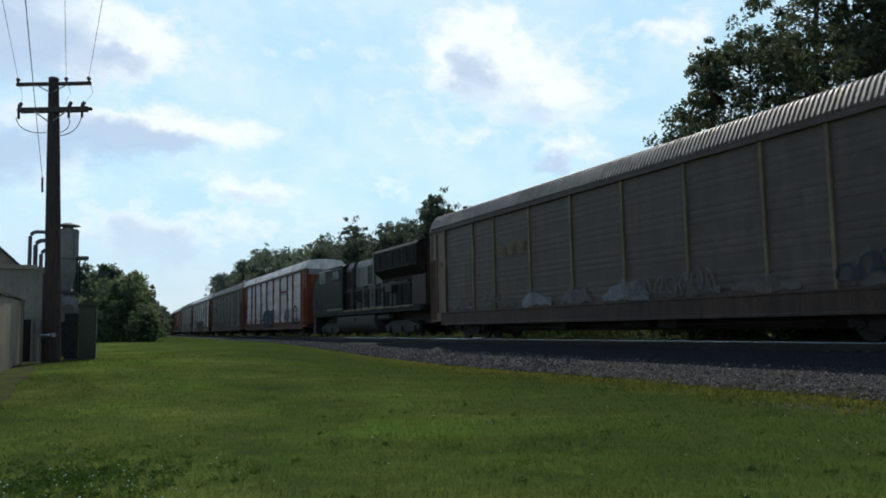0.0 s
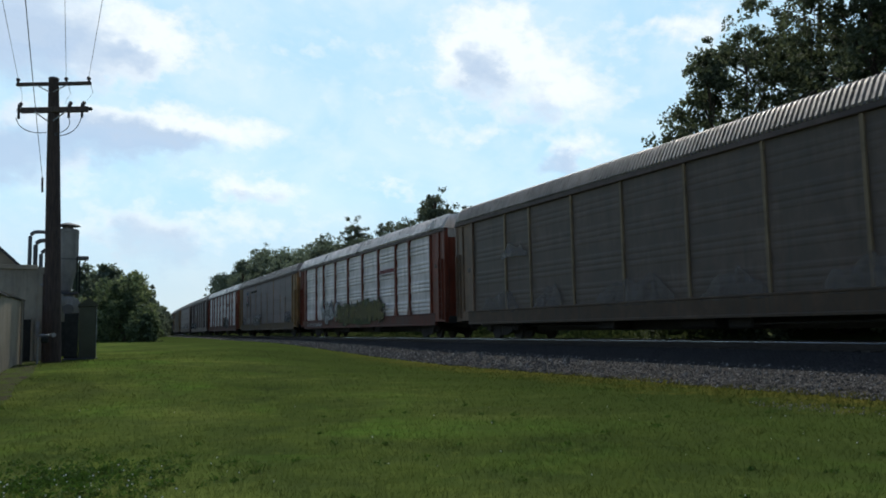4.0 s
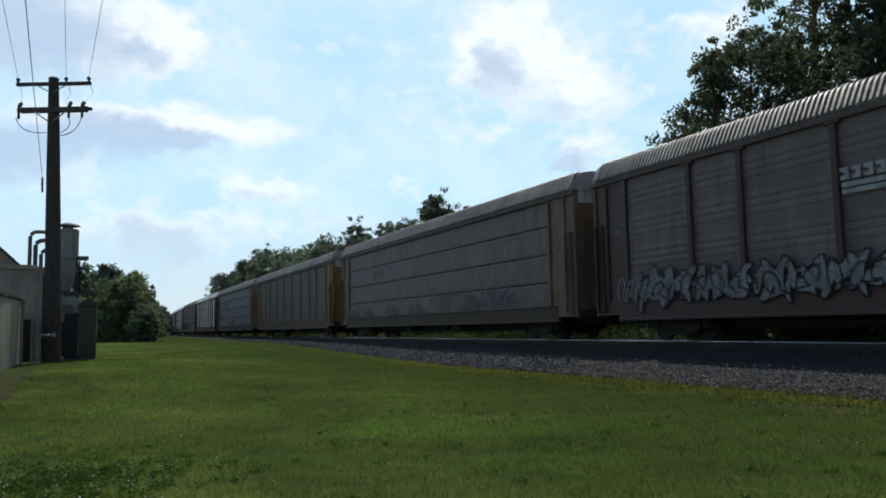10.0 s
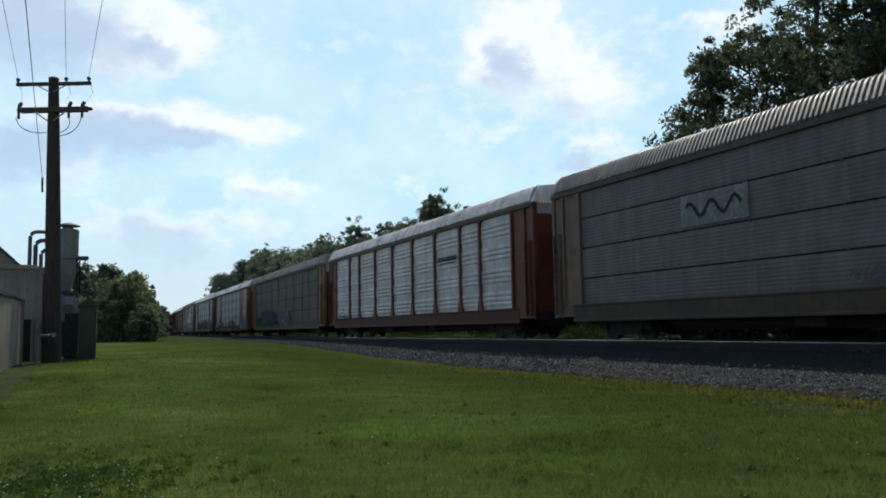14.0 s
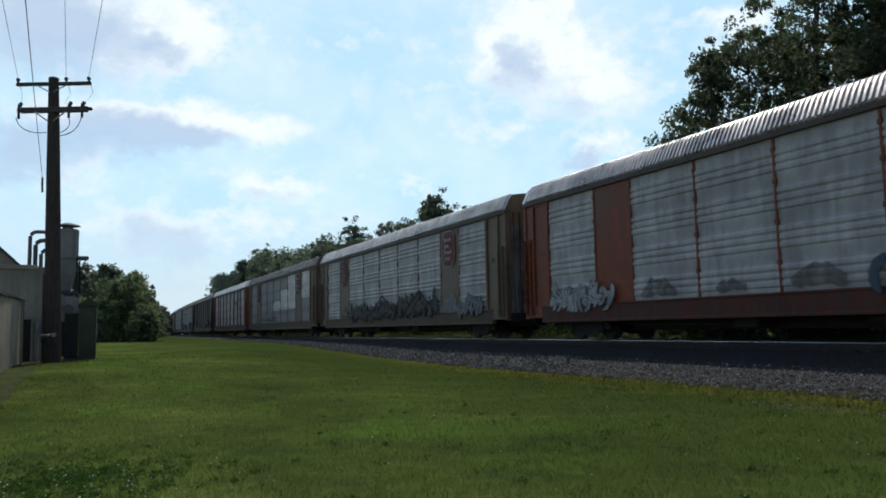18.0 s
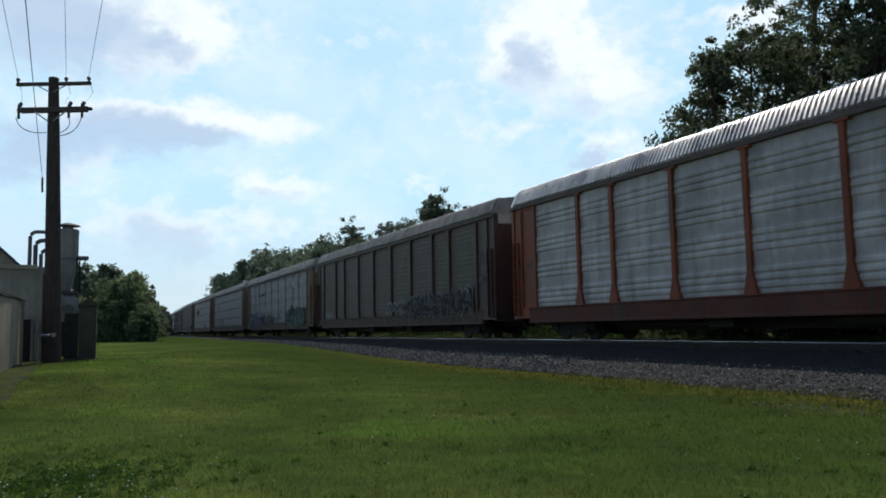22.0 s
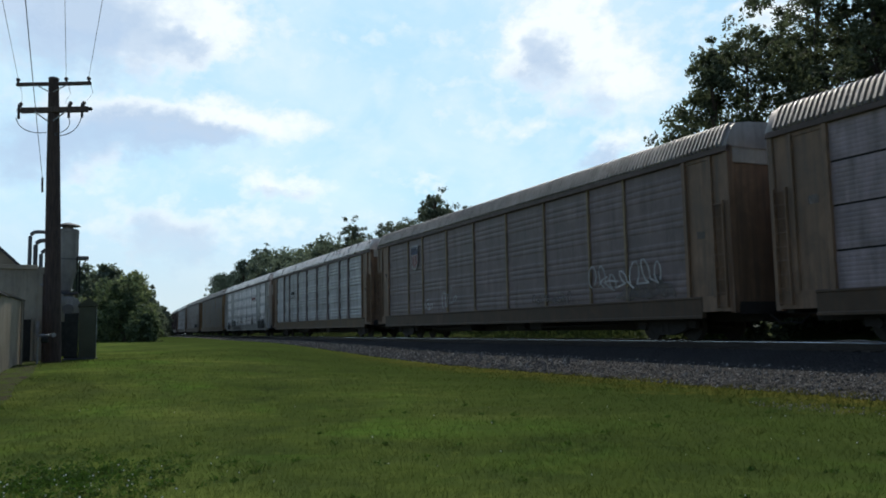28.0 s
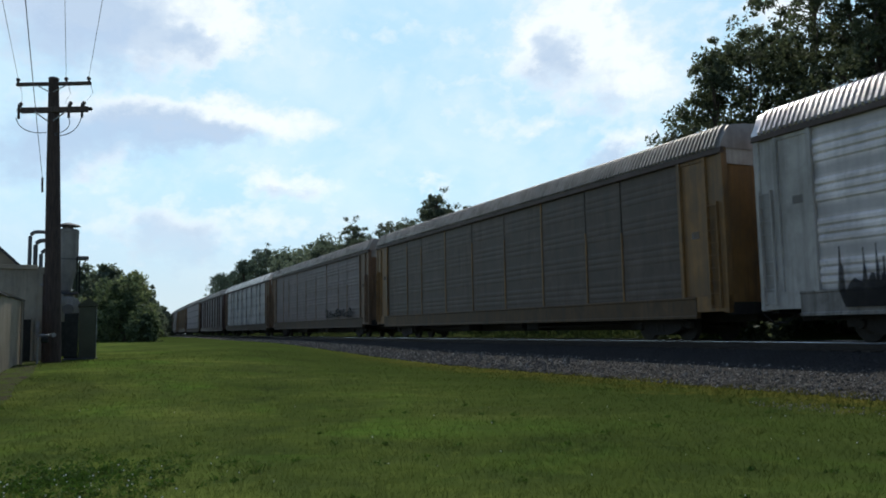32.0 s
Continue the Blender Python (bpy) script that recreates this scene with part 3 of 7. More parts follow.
def tag_letters(car, rng, y0, y1, z0, z1, fill, line, lean=0.15, base=None, edge=0.030):
    """Illegible spray paint: a crowded row of swollen, outlined, slanting bars."""
    n = max(3, int((y1 - y0) / (0.36 * (z1 - z0) + 0.08)))
    w = (y1 - y0) / n
    if base is not None:
        pts = []
        for i in range(40):
            a = 2 * math.pi * i / 40
            r = 0.92 + 0.10 * math.sin(5 * a + i) + rng.uniform(-0.20, 0.12)
            cy, cz = math.copysign(abs(math.cos(a)) ** 0.5, math.cos(a)), math.copysign(abs(math.sin(a)) ** 0.6, math.sin(a))
            pts.append(((y0 + y1) / 2 + cy * r * (y1 - y0) * 0.53, (z0 + z1) / 2 + cz * r * (z1 - z0) * 0.56))
        under = Shape()
        blob(under, pts, -1.628)
        part("spray_field", under, base, car, "sprayed colour field of the graffiti")
    for i in range(n):
        lo = z0 + (z1 - z0) * rng.uniform(-0.04, 0.12)
        hi = z1 - (z1 - z0) * rng.uniform(-0.05, 0.15)
        cy = y0 + (i + 0.5) * w
        back, front, glint = Shape(), Shape(), Shape()
        thick = 0.42 * w + 0.03
        hgt = hi - lo
        for q in range(4):
            up = rng.random() < 0.6
            tilt = rng.uniform(-0.35, 0.35) if up else rng.uniform(-1.0, 1.0)
            mid = (cy + rng.uniform(-0.55, 0.55) * w, lo + hgt * rng.uniform(0.3, 0.7))
            half = hgt * (rng.uniform(0.32, 0.5) if up else rng.uniform(0.16, 0.30))
            dy = (tilt if up else 1.3 * (1 if tilt > 0 else -1)) * half - lean * half
            dz = half if up else 0.5 * tilt * half
            s = 1 if rng.random() < 0.5 else -1
            a, e = (mid[0] - s * dy, max(lo, mid[1] - s * dz)), (mid[0] + s * dy, min(hi, mid[1] + s * dz))
            bow = rng.uniform(-0.5, 0.5) * w
            size = thick * rng.uniform(0.55, 1.0)
            shard(back, a, e, bow, size, edge, -1.632 - 0.0022 * (i % 2) - 0.0005 * q)
            shard(front, a, e, bow, size, 0.0, -1.639 - 0.0022 * (i % 2) - 0.0005 * q)
            if q == 0:
                shard(glint, (a[0] + 0.2 * size, a[1]), (e[0] + 0.2 * size, e[1]), bow, 0.03, 0.0, -1.648)
        g = part("graffiti_bar", back, line, car, "outlined sprayed graffiti bar")
        part("bar_fill", front, fill, g)
        part("bar_glint", glint, C_PALE, g)


def scrawl(car, rng, y0, y1, z0, z1, col, thick=0.05):
    """A thin sprayed scribble: loops and hooks of uneven height that form no writing."""
    h = z1 - z0
    n = max(3, int((y1 - y0) / (0.42 * h + 0.12)))

    def stroke(line, wide, x):
        sh = Shape()
        brush(sh, line, wide, x)
        part("graffiti_scrawl", sh, col, car, "thin sprayed scrawl")

    w = (y1 - y0) / n
    pts = []
    for i in range(n):
        c = y1 - (i + 0.5) * w
        up, low = h * rng.uniform(0.45, 1.0), h * rng.uniform(0.0, 0.3)
        wide, tilt = w * rng.uniform(0.35, 0.75), rng.uniform(-0.25, 0.35) * h
        turn = 1 if rng.random() < 0.65 else -1
        for j in range(9):
            q = -math.pi / 2 + turn * 1.75 * math.pi * j / 8
            v = 0.5 + 0.5 * math.sin(q)
            pts.append((c + wide * 0.6 * math.cos(q) * turn - tilt * (v - 0.5), z0 + low + (up - low) * v))
        if rng.random() < 0.3:
            stroke(pts, thick, -1.653)
            pts = []
    if pts:
        stroke(pts, thick, -1.653)
    for i in range(max(1, n // 3)):
        y, z = rng.uniform(y0, y1), z0 + h * rng.uniform(0.2, 0.8)
        dy, dz = rng.uniform(0.1, 0.4), rng.uniform(-0.3, 0.3) * h
        stroke([(y - dy, z - dz), (y + dy * 0.2, z + 0.05), (y + dy, z + dz)], thick * 0.8, -1.657 - 0.001 * (i % 3))


def ring_mark(car, cy, cz, r, col, thick=0.09):
    """A sprayed ring."""
    sh = Shape()
    brush(sh, [(cy + r * math.cos(q), cz + 1.1 * r * math.sin(q)) for q in (2 * math.pi * i / 18 for i in range(19))], thick, -1.653)
    part("graffiti_ring", sh, col, car, "sprayed ring")


def skyline(car, rng, y0, y1, z0, z1, col):
    """A ragged painted block with spires along its top."""
    pts = [(y1, z0), (y0, z0)]
    y = y0
    while y < y1:
        hi = z0 + (z1 - z0) * rng.uniform(0.25, 0.55)
        w = rng.uniform(0.10, 0.26)
        if rng.random() < 0.34:
            top = z0 + (z1 - z0) * rng.uniform(0.75, 1.0)
            pts += [(y, hi), (y + w * 0.15, top - 0.45), (y + w * 0.35, top - 0.40), (y + w * 0.42, top), (y + w * 0.60, top - 0.02), (y + w * 0.66, top - 0.38), (y + w * 0.9, hi + 0.04)]
        else:
            pts += [(y, hi), (y + w * 0.5, hi + rng.uniform(-0.1, 0.12))]
        y += w
    sh = Shape()
    blob(sh, pts, -1.637)
    part("graffiti_block", sh, col, car, "ragged black painted block")


def smear(car, rng, y0, y1, z0, z1, col):
    """A buffed-out or faded patch with a ragged edge."""
    n = max(7, int((y1 - y0) / 0.22))
    p, q = rng.uniform(0, 6.3), rng.uniform(0, 6.3)
    pts = []
    for i in range(n + 1):
        f = i / n
        pts.append((y0 + (y1 - y0) * f, z0 + rng.uniform(-0.03, 0.10)))
    for i in range(n + 1):
        f = 1 - i / n
        hump = min(1.0, 3.2 * f + 0.15, 3.2 * (1 - f) + 0.15)
        wave = 0.74 + 0.16 * math.sin(7.0 * f * (y1 - y0) / 3 + p) + 0.10 * math.sin(17.0 * f + q)
        pts.append((y0 + (y1 - y0) * f + rng.uniform(-0.06, 0.06), z0 + 0.14 + (z1 - z0 - 0.14) * hump * wave + rng.uniform(-0.08, 0.08)))
    sh = Shape()
    blob(sh, pts, -1.577)
    part("faded_patch", sh, col, car, "faded painted-over patch")


def sill_marks(car, rng):
    """Small reflector strips along the sill and a plate on each end bay."""
    for i in range(8):
        y = 2.4 + i * 3.15
        part("reflector", lambda: Shape().box(-1.572, -1.56, 0, 0.34, 0.82, 0.89), F_TAN if i % 2 else C_DUST, car, "", "reflector", at=pose(0, y, 0))
    for y in (1.0, BODY - 1.4):
        part("end_plate", lambda: Shape().box(-1.526, -1.515, 0, 0.30, 3.02, 3.22), C_PALE, car, "small pale plate", "end_plate", at=pose(0, y, rng.uniform(-0.4, 0.4)))


def bars(car, name, y0, y1, z, h, col, n, label, x=-1.58, slant=0.0, parent=None):
    """A row of plain bars the size of a worn mark."""
    w = (y1 - y0) / n
    for i in range(n):
        a = y0 + i * w
        sh = Shape()
        blob(sh, [(a + w * 0.1, z), (a + w * 0.85, z), (a + w * 0.85 - slant * h, z + h), (a + w * 0.1 - slant * h, z + h)], x)
        part(name, sh, col, parent or car, label)


def octagon(cy, cz, ry, rz, cut=0.55):
    return [(cy + a * ry, cz + b * rz) for a, b in ((-1, -cut), (-cut, -1), (cut, -1), (1, -cut), (1, cut), (cut, 1), (-cut, 1), (-1, cut))]


def octagon_sign(car, cy, cz, field=None, ink=None):
    field, ink = field or C_RED, ink or C_WHITE
    edge, red = Shape(), Shape()
    blob(edge, octagon(cy, cz, 0.68, 0.86), -1.583)
    blob(red, octagon(cy, cz, 0.63, 0.80), -1.588)
    e = part("emblem", edge, ink, car, "pale-edged red octagonal emblem")
    part("emblem_field", red, field, e, "faded red field")
    for i, (w, n) in enumerate(((0.62, 5), (0.40, 2), (0.66, 6), (0.52, 4))):
        z = cz + 0.42 - i * 0.29
        big = Shape()
        blob(big, [(cy + 0.34, z - 0.12), (cy + 0.43, z - 0.12), (cy + 0.47, z + 0.15), (cy + 0.38, z + 0.15)], -1.594)
        part("emblem_bar", big, ink, e)
        step = w / n
        for j in range(n):
            a = cy + 0.30 - j * step
            bit = Shape()
            blob(bit, [(a - step * 0.72, z - 0.07), (a, z - 0.07), (a + 0.015, z + 0.07), (a - step * 0.72 + 0.015, z + 0.07)], -1.592)
            part("emblem_bar", bit, ink, e)


def shield_sign(car, cy, cz, k0=0.8):
    pts = lambda k: [(cy + (y - cy) * k0, cz + (z - cz) * k0) for y, z in base(k)]
    base = lambda k: [(cy - 0.62 * k, cz + 0.72 * k), (cy - 0.30 * k, cz + 0.80 * k), (cy, cz + 0.72 * k), (cy + 0.30 * k, cz + 0.80 * k), (cy + 0.62 * k, cz + 0.72 * k), (cy + 0.55 * k, cz - 0.35 * k), (cy + 0.3 * k, cz - 0.68 * k), (cy, cz - 0.85 * k), (cy - 0.3 * k, cz - 0.68 * k), (cy - 0.55 * k, cz - 0.35 * k)]
    sh = Shape()
    blob(sh, pts(1.0), -1.583)
    s = part("emblem", sh, C_WHITE, car, "faded white shield with blue top and red stripes")
    top = Shape()
    blob(top, [(cy - 0.56 * k0, cz + 0.20 * k0), (cy + 0.56 * k0, cz + 0.20 * k0), (cy + 0.57 * k0, cz + 0.66 * k0), (cy - 0.57 * k0, cz + 0.66 * k0)], -1.588)
    part("emblem_top", top, C_NAVY, s)
    for i in range(4):
        st = Shape()
        a = cy + (-0.46 + i * 0.26) * k0
        lo = cz - (0.45 + (0.22 if i in (1, 2) else 0)) * k0
        blob(st, [(a, lo), (a + 0.13 * k0, lo), (a + 0.13 * k0, cz + 0.16 * k0), (a, cz + 0.16 * k0)], -1.588)
        part("emblem_stripe", st, C_RED, s)


C_WHITE = paint("faded_white", (0.439, 0.420, 0.418), 0.6, 0.3, worn=0.35)
C_RED = paint("faded_red", (0.219, 0.032, 0.035), 0.6, 0.3, worn=0.35)
C_NAVY = paint("navy", (0.021, 0.030, 0.082), 0.5, 0.3, worn=0.35)
C_BLACK = paint("spray_black", (0.019, 0.017, 0.018), 0.7, 0.2, worn=0.45)
C_SILVER = paint("spray_silver", (0.313, 0.300, 0.316), 0.5, 0.3, worn=0.7)
C_ASH = paint("ash_grey_sign", (0.256, 0.230, 0.219), 0.7, 0.45, worn=0.35)
C_PALE = paint("spray_pale", (0.209, 0.185, 0.178), 0.7, 0.4, worn=0.62)
C_BLUE = paint("spray_blue", (0.115, 0.165, 0.219), 0.7, 0.3, worn=0.62)
C_DARKBLUE = paint("spray_dark_blue", (0.031, 0.050, 0.082), 0.7, 0.3, worn=0.62)
C_GREEN = paint("spray_green", (0.078, 0.110, 0.041), 0.7, 0.4, worn=0.62)
C_TEAL = paint("spray_teal", (0.047, 0.125, 0.107), 0.7, 0.3, worn=0.62)
C_OLIVE = paint("spray_olive", (0.190, 0.165, 0.060), 0.7, 0.4, worn=0.62)
C_MAROON = paint("spray_maroon", (0.078, 0.040, 0.043), 0.7, 0.4, worn=0.62)
C_VIOLET = paint("spray_violet", (0.094, 0.070, 0.139), 0.7, 0.3, worn=0.62)
C_DUST = paint("dusty_grey_patch", (0.205, 0.178, 0.168), 0.8, 0.4, worn=0.85)
C_SIGNYELLOW = paint("sign_yellow", (0.250, 0.170, 0.062), 0.6, 0.4, worn=0.9)
C_MARK = paint("spray_white", (0.52, 0.50, 0.50), 0.6, 0.3, worn=0.5)
C_GROUND = paint("grimed_under_coat", (0.115, 0.098, 0.092), 0.7, 0.5, worn=0.3)
C_FADEDRED = paint("sun_faded_red", (0.190, 0.060, 0.064), 0.7, 0.4, worn=0.35)
C_GAP = plain("dark_gap", (0.008, 0.008, 0.009), 0.9)

F_ORANGE = paint("orange_frame", (0.215, 0.046, 0.018), 0.5, 0.4)
F_RED = paint("rust_red_frame", (0.15, 0.030, 0.015), 0.5, 0.45)
F_YELLOW = paint("dusty_yellow_frame", (0.230, 0.118, 0.038), 0.55, 0.6, rust=0.7, spec=0.4)
F_TAN = paint("tan_frame", (0.182, 0.108, 0.067), 0.6, 0.65, rust=0.75, spec=0.4)
F_BROWN = paint("dark_brown_frame", (0.057, 0.020, 0.016), 0.55, 0.4, spec=0.4)
F_DUST = paint("dusty_pale_post", (0.220, 0.155, 0.092), 0.65, 0.6, rust=0.35, spec=0.3)
F_SILL = paint("grimy_brown_sill", (0.088, 0.056, 0.037), 0.7, 0.7)
F_SILLTAN = paint("grimy_tan_sill", (0.112, 0.068, 0.036), 0.65, 0.65)
# sooty brown that also holds the end doors' shade between the cars
F_DOORBROWN = paint("shaded_sooty_brown", (0.085, 0.052, 0.038), 0.65, 0.7, streak=7.0, grimecol=(0.025, 0.018, 0.014))
F_DOORGREY = paint("streaked_grey_door", (0.200, 0.178, 0.165), 0.6, 0.85, streak=7.0, grimecol=(0.030, 0.020, 0.014))
# red and grey sills: grimy paint, darkened for the weaker light low down
F_SILLRED = paint("shaded_grimy_red_sill", (0.100, 0.024, 0.015), 0.65, 0.65)
F_SILLGREY = paint("shaded_grimy_grey_sill", (0.24, 0.215, 0.20), 0.65, 0.6)
F_OCHRE = paint("ochre_frame", (0.172, 0.102, 0.058), 0.55, 0.6, rust=0.7, spec=0.4)
F_GREY = paint("pale_grey_frame", (0.40, 0.365, 0.345), 0.5, 0.35)
P_LIGHT = paint("pale_galvanised_sheet", (0.625, 0.555, 0.545), 0.45, 0.30, 0.1, 2.5, bands=0.22)
P_WHITE = paint("dirty_white_sheet", (0.74, 0.665, 0.655), 0.45, 0.30, 0.1, 2.5, bands=0.62)
P_MID = paint("dulled_galvanised_sheet", (0.45, 0.405, 0.392), 0.5, 0.38, 0.05, 2.5, bands=0.25)
P_GREY = paint("grimy_grey_sheet", (0.157, 0.116, 0.115), 0.6, 0.5, 0.0, 3.0, spec=0.42, bands=0.16)
P_DARK = paint("soot_dark_sheet", (0.104, 0.076, 0.062), 0.62, 0.6, 0.0, 3.0, spec=0.34, bands=0.10, rust=0.25)
P_WORN = paint("worn_grey_sheet", (0.275, 0.242, 0.236), 0.6, 0.5, 0.0, 3.0, spec=0.42, bands=0.35)
P_PALE = paint("faded_pale_sheet", (0.385, 0.370, 0.375), 0.5, 0.40, 0.05, 2.5, bands=0.2)
P_SLATE = paint("slate_grey_sheet", (0.139, 0.113, 0.121), 0.6, 0.45, 0.0, 3.0, spec=0.42)
P_BLUE = paint("blue_grey_sheet", (0.259, 0.202, 0.214), 0.6, 0.45, 0.0, 3.0, spec=0.42)

SILLS = {"orange_frame": F_SILLRED, "rust_red_frame": F_SILLRED, "dark_brown_frame": F_BROWN, "pale_grey_frame": F_SILLGREY, "ochre_frame": F_SILLTAN, "dusty_yellow_frame": F_SILLTAN}


def rack_car(k, style, sheet, frame_mat, post_mat=None, ribs=False, solid=None, light=None, gable=None, slim=False, sill=None, label="", marks=None):
    """One auto rack car with all its parts; marks(car, rng) adds its emblems and paint."""
    car = thing("auto_rack_car")
    tagged(car, label, "rail car", "auto rack cars of the freight train")
    rng = random.Random(100 + k)
    post_mat = post_mat or frame_mat
    solid, light = solid or {}, light or {}
    part("roof", roof_shape, M_ROOF if sheet in (P_LIGHT, P_WHITE, P_MID, P_PALE) else M_ROOFDULL, car, "ribbed weathered metal roof", "car_roof", 42)
    part("top_rail", top_rail_shape, M_EAVE, car, "", "top_rail")
    for i in range(9):
        a, b = CUTS[i], CUTS[i + 1]
        slack = 0.0 if style == "bands" else 0.03
        w = b - a - 2 * slack
        at = pose(0, a + slack, 0)
        if i in solid:
            part("panel", lambda: side_plate_shape(w), solid[i], car, "", ("plate", i), at=at)
        elif style == "bands":
            for z0, z1 in ((LOW, 2.06), (2.11, 3.09), (3.14, 4.11), (4.16, HIGH)):
                part("panel", lambda: panel_shape(w, z0, z1, 0.105, 0, 0, 0.006), sheet, car, "", ("band", i, z0), at=at)
        else:
            for z0, z1, m in light.get(i, ((LOW, HIGH, sheet),)):
                h = 0.008 if m == P_DARK else 0.014 if m == P_GREY else 0.022 if m == P_WORN else 0.034
                part("panel", lambda: panel_shape(w, z0, z1, h=h), m, car, "", ("panel", i, z0, z1, h), at=at)
    if style == "bands":
        part("side_backing", lambda: Shape().box(-1.468, -1.45, 1.7, BODY - 1.7, LOW, HIGH), C_GAP, car, "dark gaps between the side sheets", "backing")
        for i in range(9):
            for z in (2.085, 3.115, 4.135):
                part("clip", lambda: Shape().box(-1.535, -1.49, 0.09, 0.14, -0.05, 0.05), M_EAVE, car, "", "clip", at=pose(0, CUTS[i], z))
    for i in range(1, 9):
        at = pose(0, CUTS[i], 0)
        if style == "posts" and post_mat == F_DUST:
            part("post", lambda: Shape().box(-1.575, -1.49, -0.05, 0.05, LOW - 0.02, HIGH, 0.01), post_mat, car, "", "plain_post", at=at)
        elif style == "posts":
            part("post", post_shape, post_mat, car, "", "post", at=at)
        elif style == "bracket":
            part("post", bracket_post_shape, post_mat, car, "", "bracket_post", at=at)
        elif i in (3, 6) and style != "bands":
            part("post", lambda: Shape().box(-1.54, -1.49, -0.04, 0.04, LOW, HIGH, 0.006), post_mat, car, "", "thin_post", at=at)
        elif slim:
            part("post", lambda: Shape().box(-1.55, -1.49, -0.028, 0.028, LOW, HIGH, 0.006), post_mat, car, "", "slim_post", at=at)
        elif style == "thin":
            part("post", lambda: Shape().box(-1.545, -1.49, -0.03, 0.03, LOW, 3.2 + 0.2 * i, 0.006), post_mat, car, "", ("short_post", i), at=at)
    for rear in (False, True):
        bits = [part("end_bay", end_bay_shape, frame_mat, car, "", "end_bay"), part("corner_post", corner_shape, frame_mat, car, "", "corner"),
                part("ladder", ladder_shape, frame_mat, car, "", "ladder"), part("end_sill", bolster_sill_shape, frame_mat, car, "", "end_sill"),
                part("end_cap", lambda: gable_shape(ribs), gable or M_GABLE, car, "pale end cap under the roof", ("gable", ribs)),
                part("coupler", coupler_shape, M_UNDER, car, "black coupler with hose", "coupler")]
        for side in (1, -1):
            d = part("end_door", lambda: door_leaf_shape(ribs), F_DOORGREY if gable and ribs else F_DOORBROWN if ribs and frame_mat in (F_TAN, F_YELLOW) else frame_mat, car, "", ("leaf", ribs))
            if ribs:
                hd = part("door_head", lambda: door_leaf_shape(True, True), gable or M_GABLE, d, "plain upper part of the door", "leaf_head")
            if side < 0:
                d.matrix_basis = Matrix.Diagonal((-1, 1, 1, 1))
            if rear:
                d.matrix_basis = Matrix.Translation((0, BODY, 0)) @ Matrix.Diagonal((side, -1, 1, 1))
        far = part("corner_post", corner_shape, frame_mat, car, "", "corner")
        far.matrix_basis = Matrix.Diagonal((-1, 1, 1, 1)) if not rear else Matrix.Translation((0, BODY, 0)) @ Matrix.Diagonal((-1, -1, 1, 1))
        if rear:
            for ob in bits:
                mirror_end(ob)
    part("side_sill", frame_sill_shape, sill or SILLS.get(frame_mat.name, F_SILL), car, "", "sill")
    part("far_side", far_side_shape, sheet, car, "", "far_side")
    part("underframe", underframe_shape, M_UNDER, car, "grimy black underframe", "underframe")
    truck(car, 3.3)
    truck(car, BODY - 3.3)
    n = rng.randint(5, 9)
    bars(car, "stencil", 20.2, 20.2 + n * 0.16, 0.72, 0.15, C_PALE, n, "worn pale stencil marks", x=-1.572)
    sill_marks(car, rng)
    if marks:
        marks(car, rng)
    return car


def bar_logo(car, y0, y1, z, col, n=5):
    bars(car, "lettering_bar", y0, y1, z, 0.22, col, n + 3, "worn row of slanted bars", slant=0.5)
    bars(car, "underline", y0 - 0.1, y1, z - 0.12, 0.05, C_MAROON, 1, "thin underline")


def box_sign(car, y0, y1, z0, z1, ground, ink, n):
    sh = Shape()
    blob(sh, [(y0, z0), (y1, z0), (y1, z1), (y0, z1)], -1.583)
    s = part("sign", sh, ground, car, "worn rectangular painted sign with plain bars")
    w = y1 - y0
    bars(car, "sign_bar", y0 + w * 0.12, y1 - w * 0.12, z0 + (z1 - z0) * 0.22, (z1 - z0) * 0.56, ink, n, "", x=-1.588, parent=s)


def marks_0(c, r):
    bars(c, "lettering_bar", 18.0, 20.3, 3.35, 0.5, C_SIGNYELLOW, 3, "faint yellow lettering bars")
    for a, b, z, m in ((3.2, 4.4, 2.1, C_DUST), (5.4, 7.6, 1.7, C_DUST), (8.0, 10.8, 2.1, C_DUST), (10.9, 13.2, 1.9, C_SILVER), (13.8, 15.6, 2.0, C_PALE), (16.3, 18.4, 1.9, C_SILVER), (19.0, 20.2, 1.8, C_DUST), (22.6, 24.4, 1.8, C_PALE)):
        smear(c, r, a, b, 1.25, z, m)
    scrawl(c, r, 8.0, 12.2, 1.3, 2.2, C_PALE, 0.06)
    scrawl(c, r, 19.4, 21.6, 1.3, 2.0, C_PALE, 0.06)
    scrawl(c, r, 2.2, 4.4, 1.25, 2.1, C_DARKBLUE, 0.07)


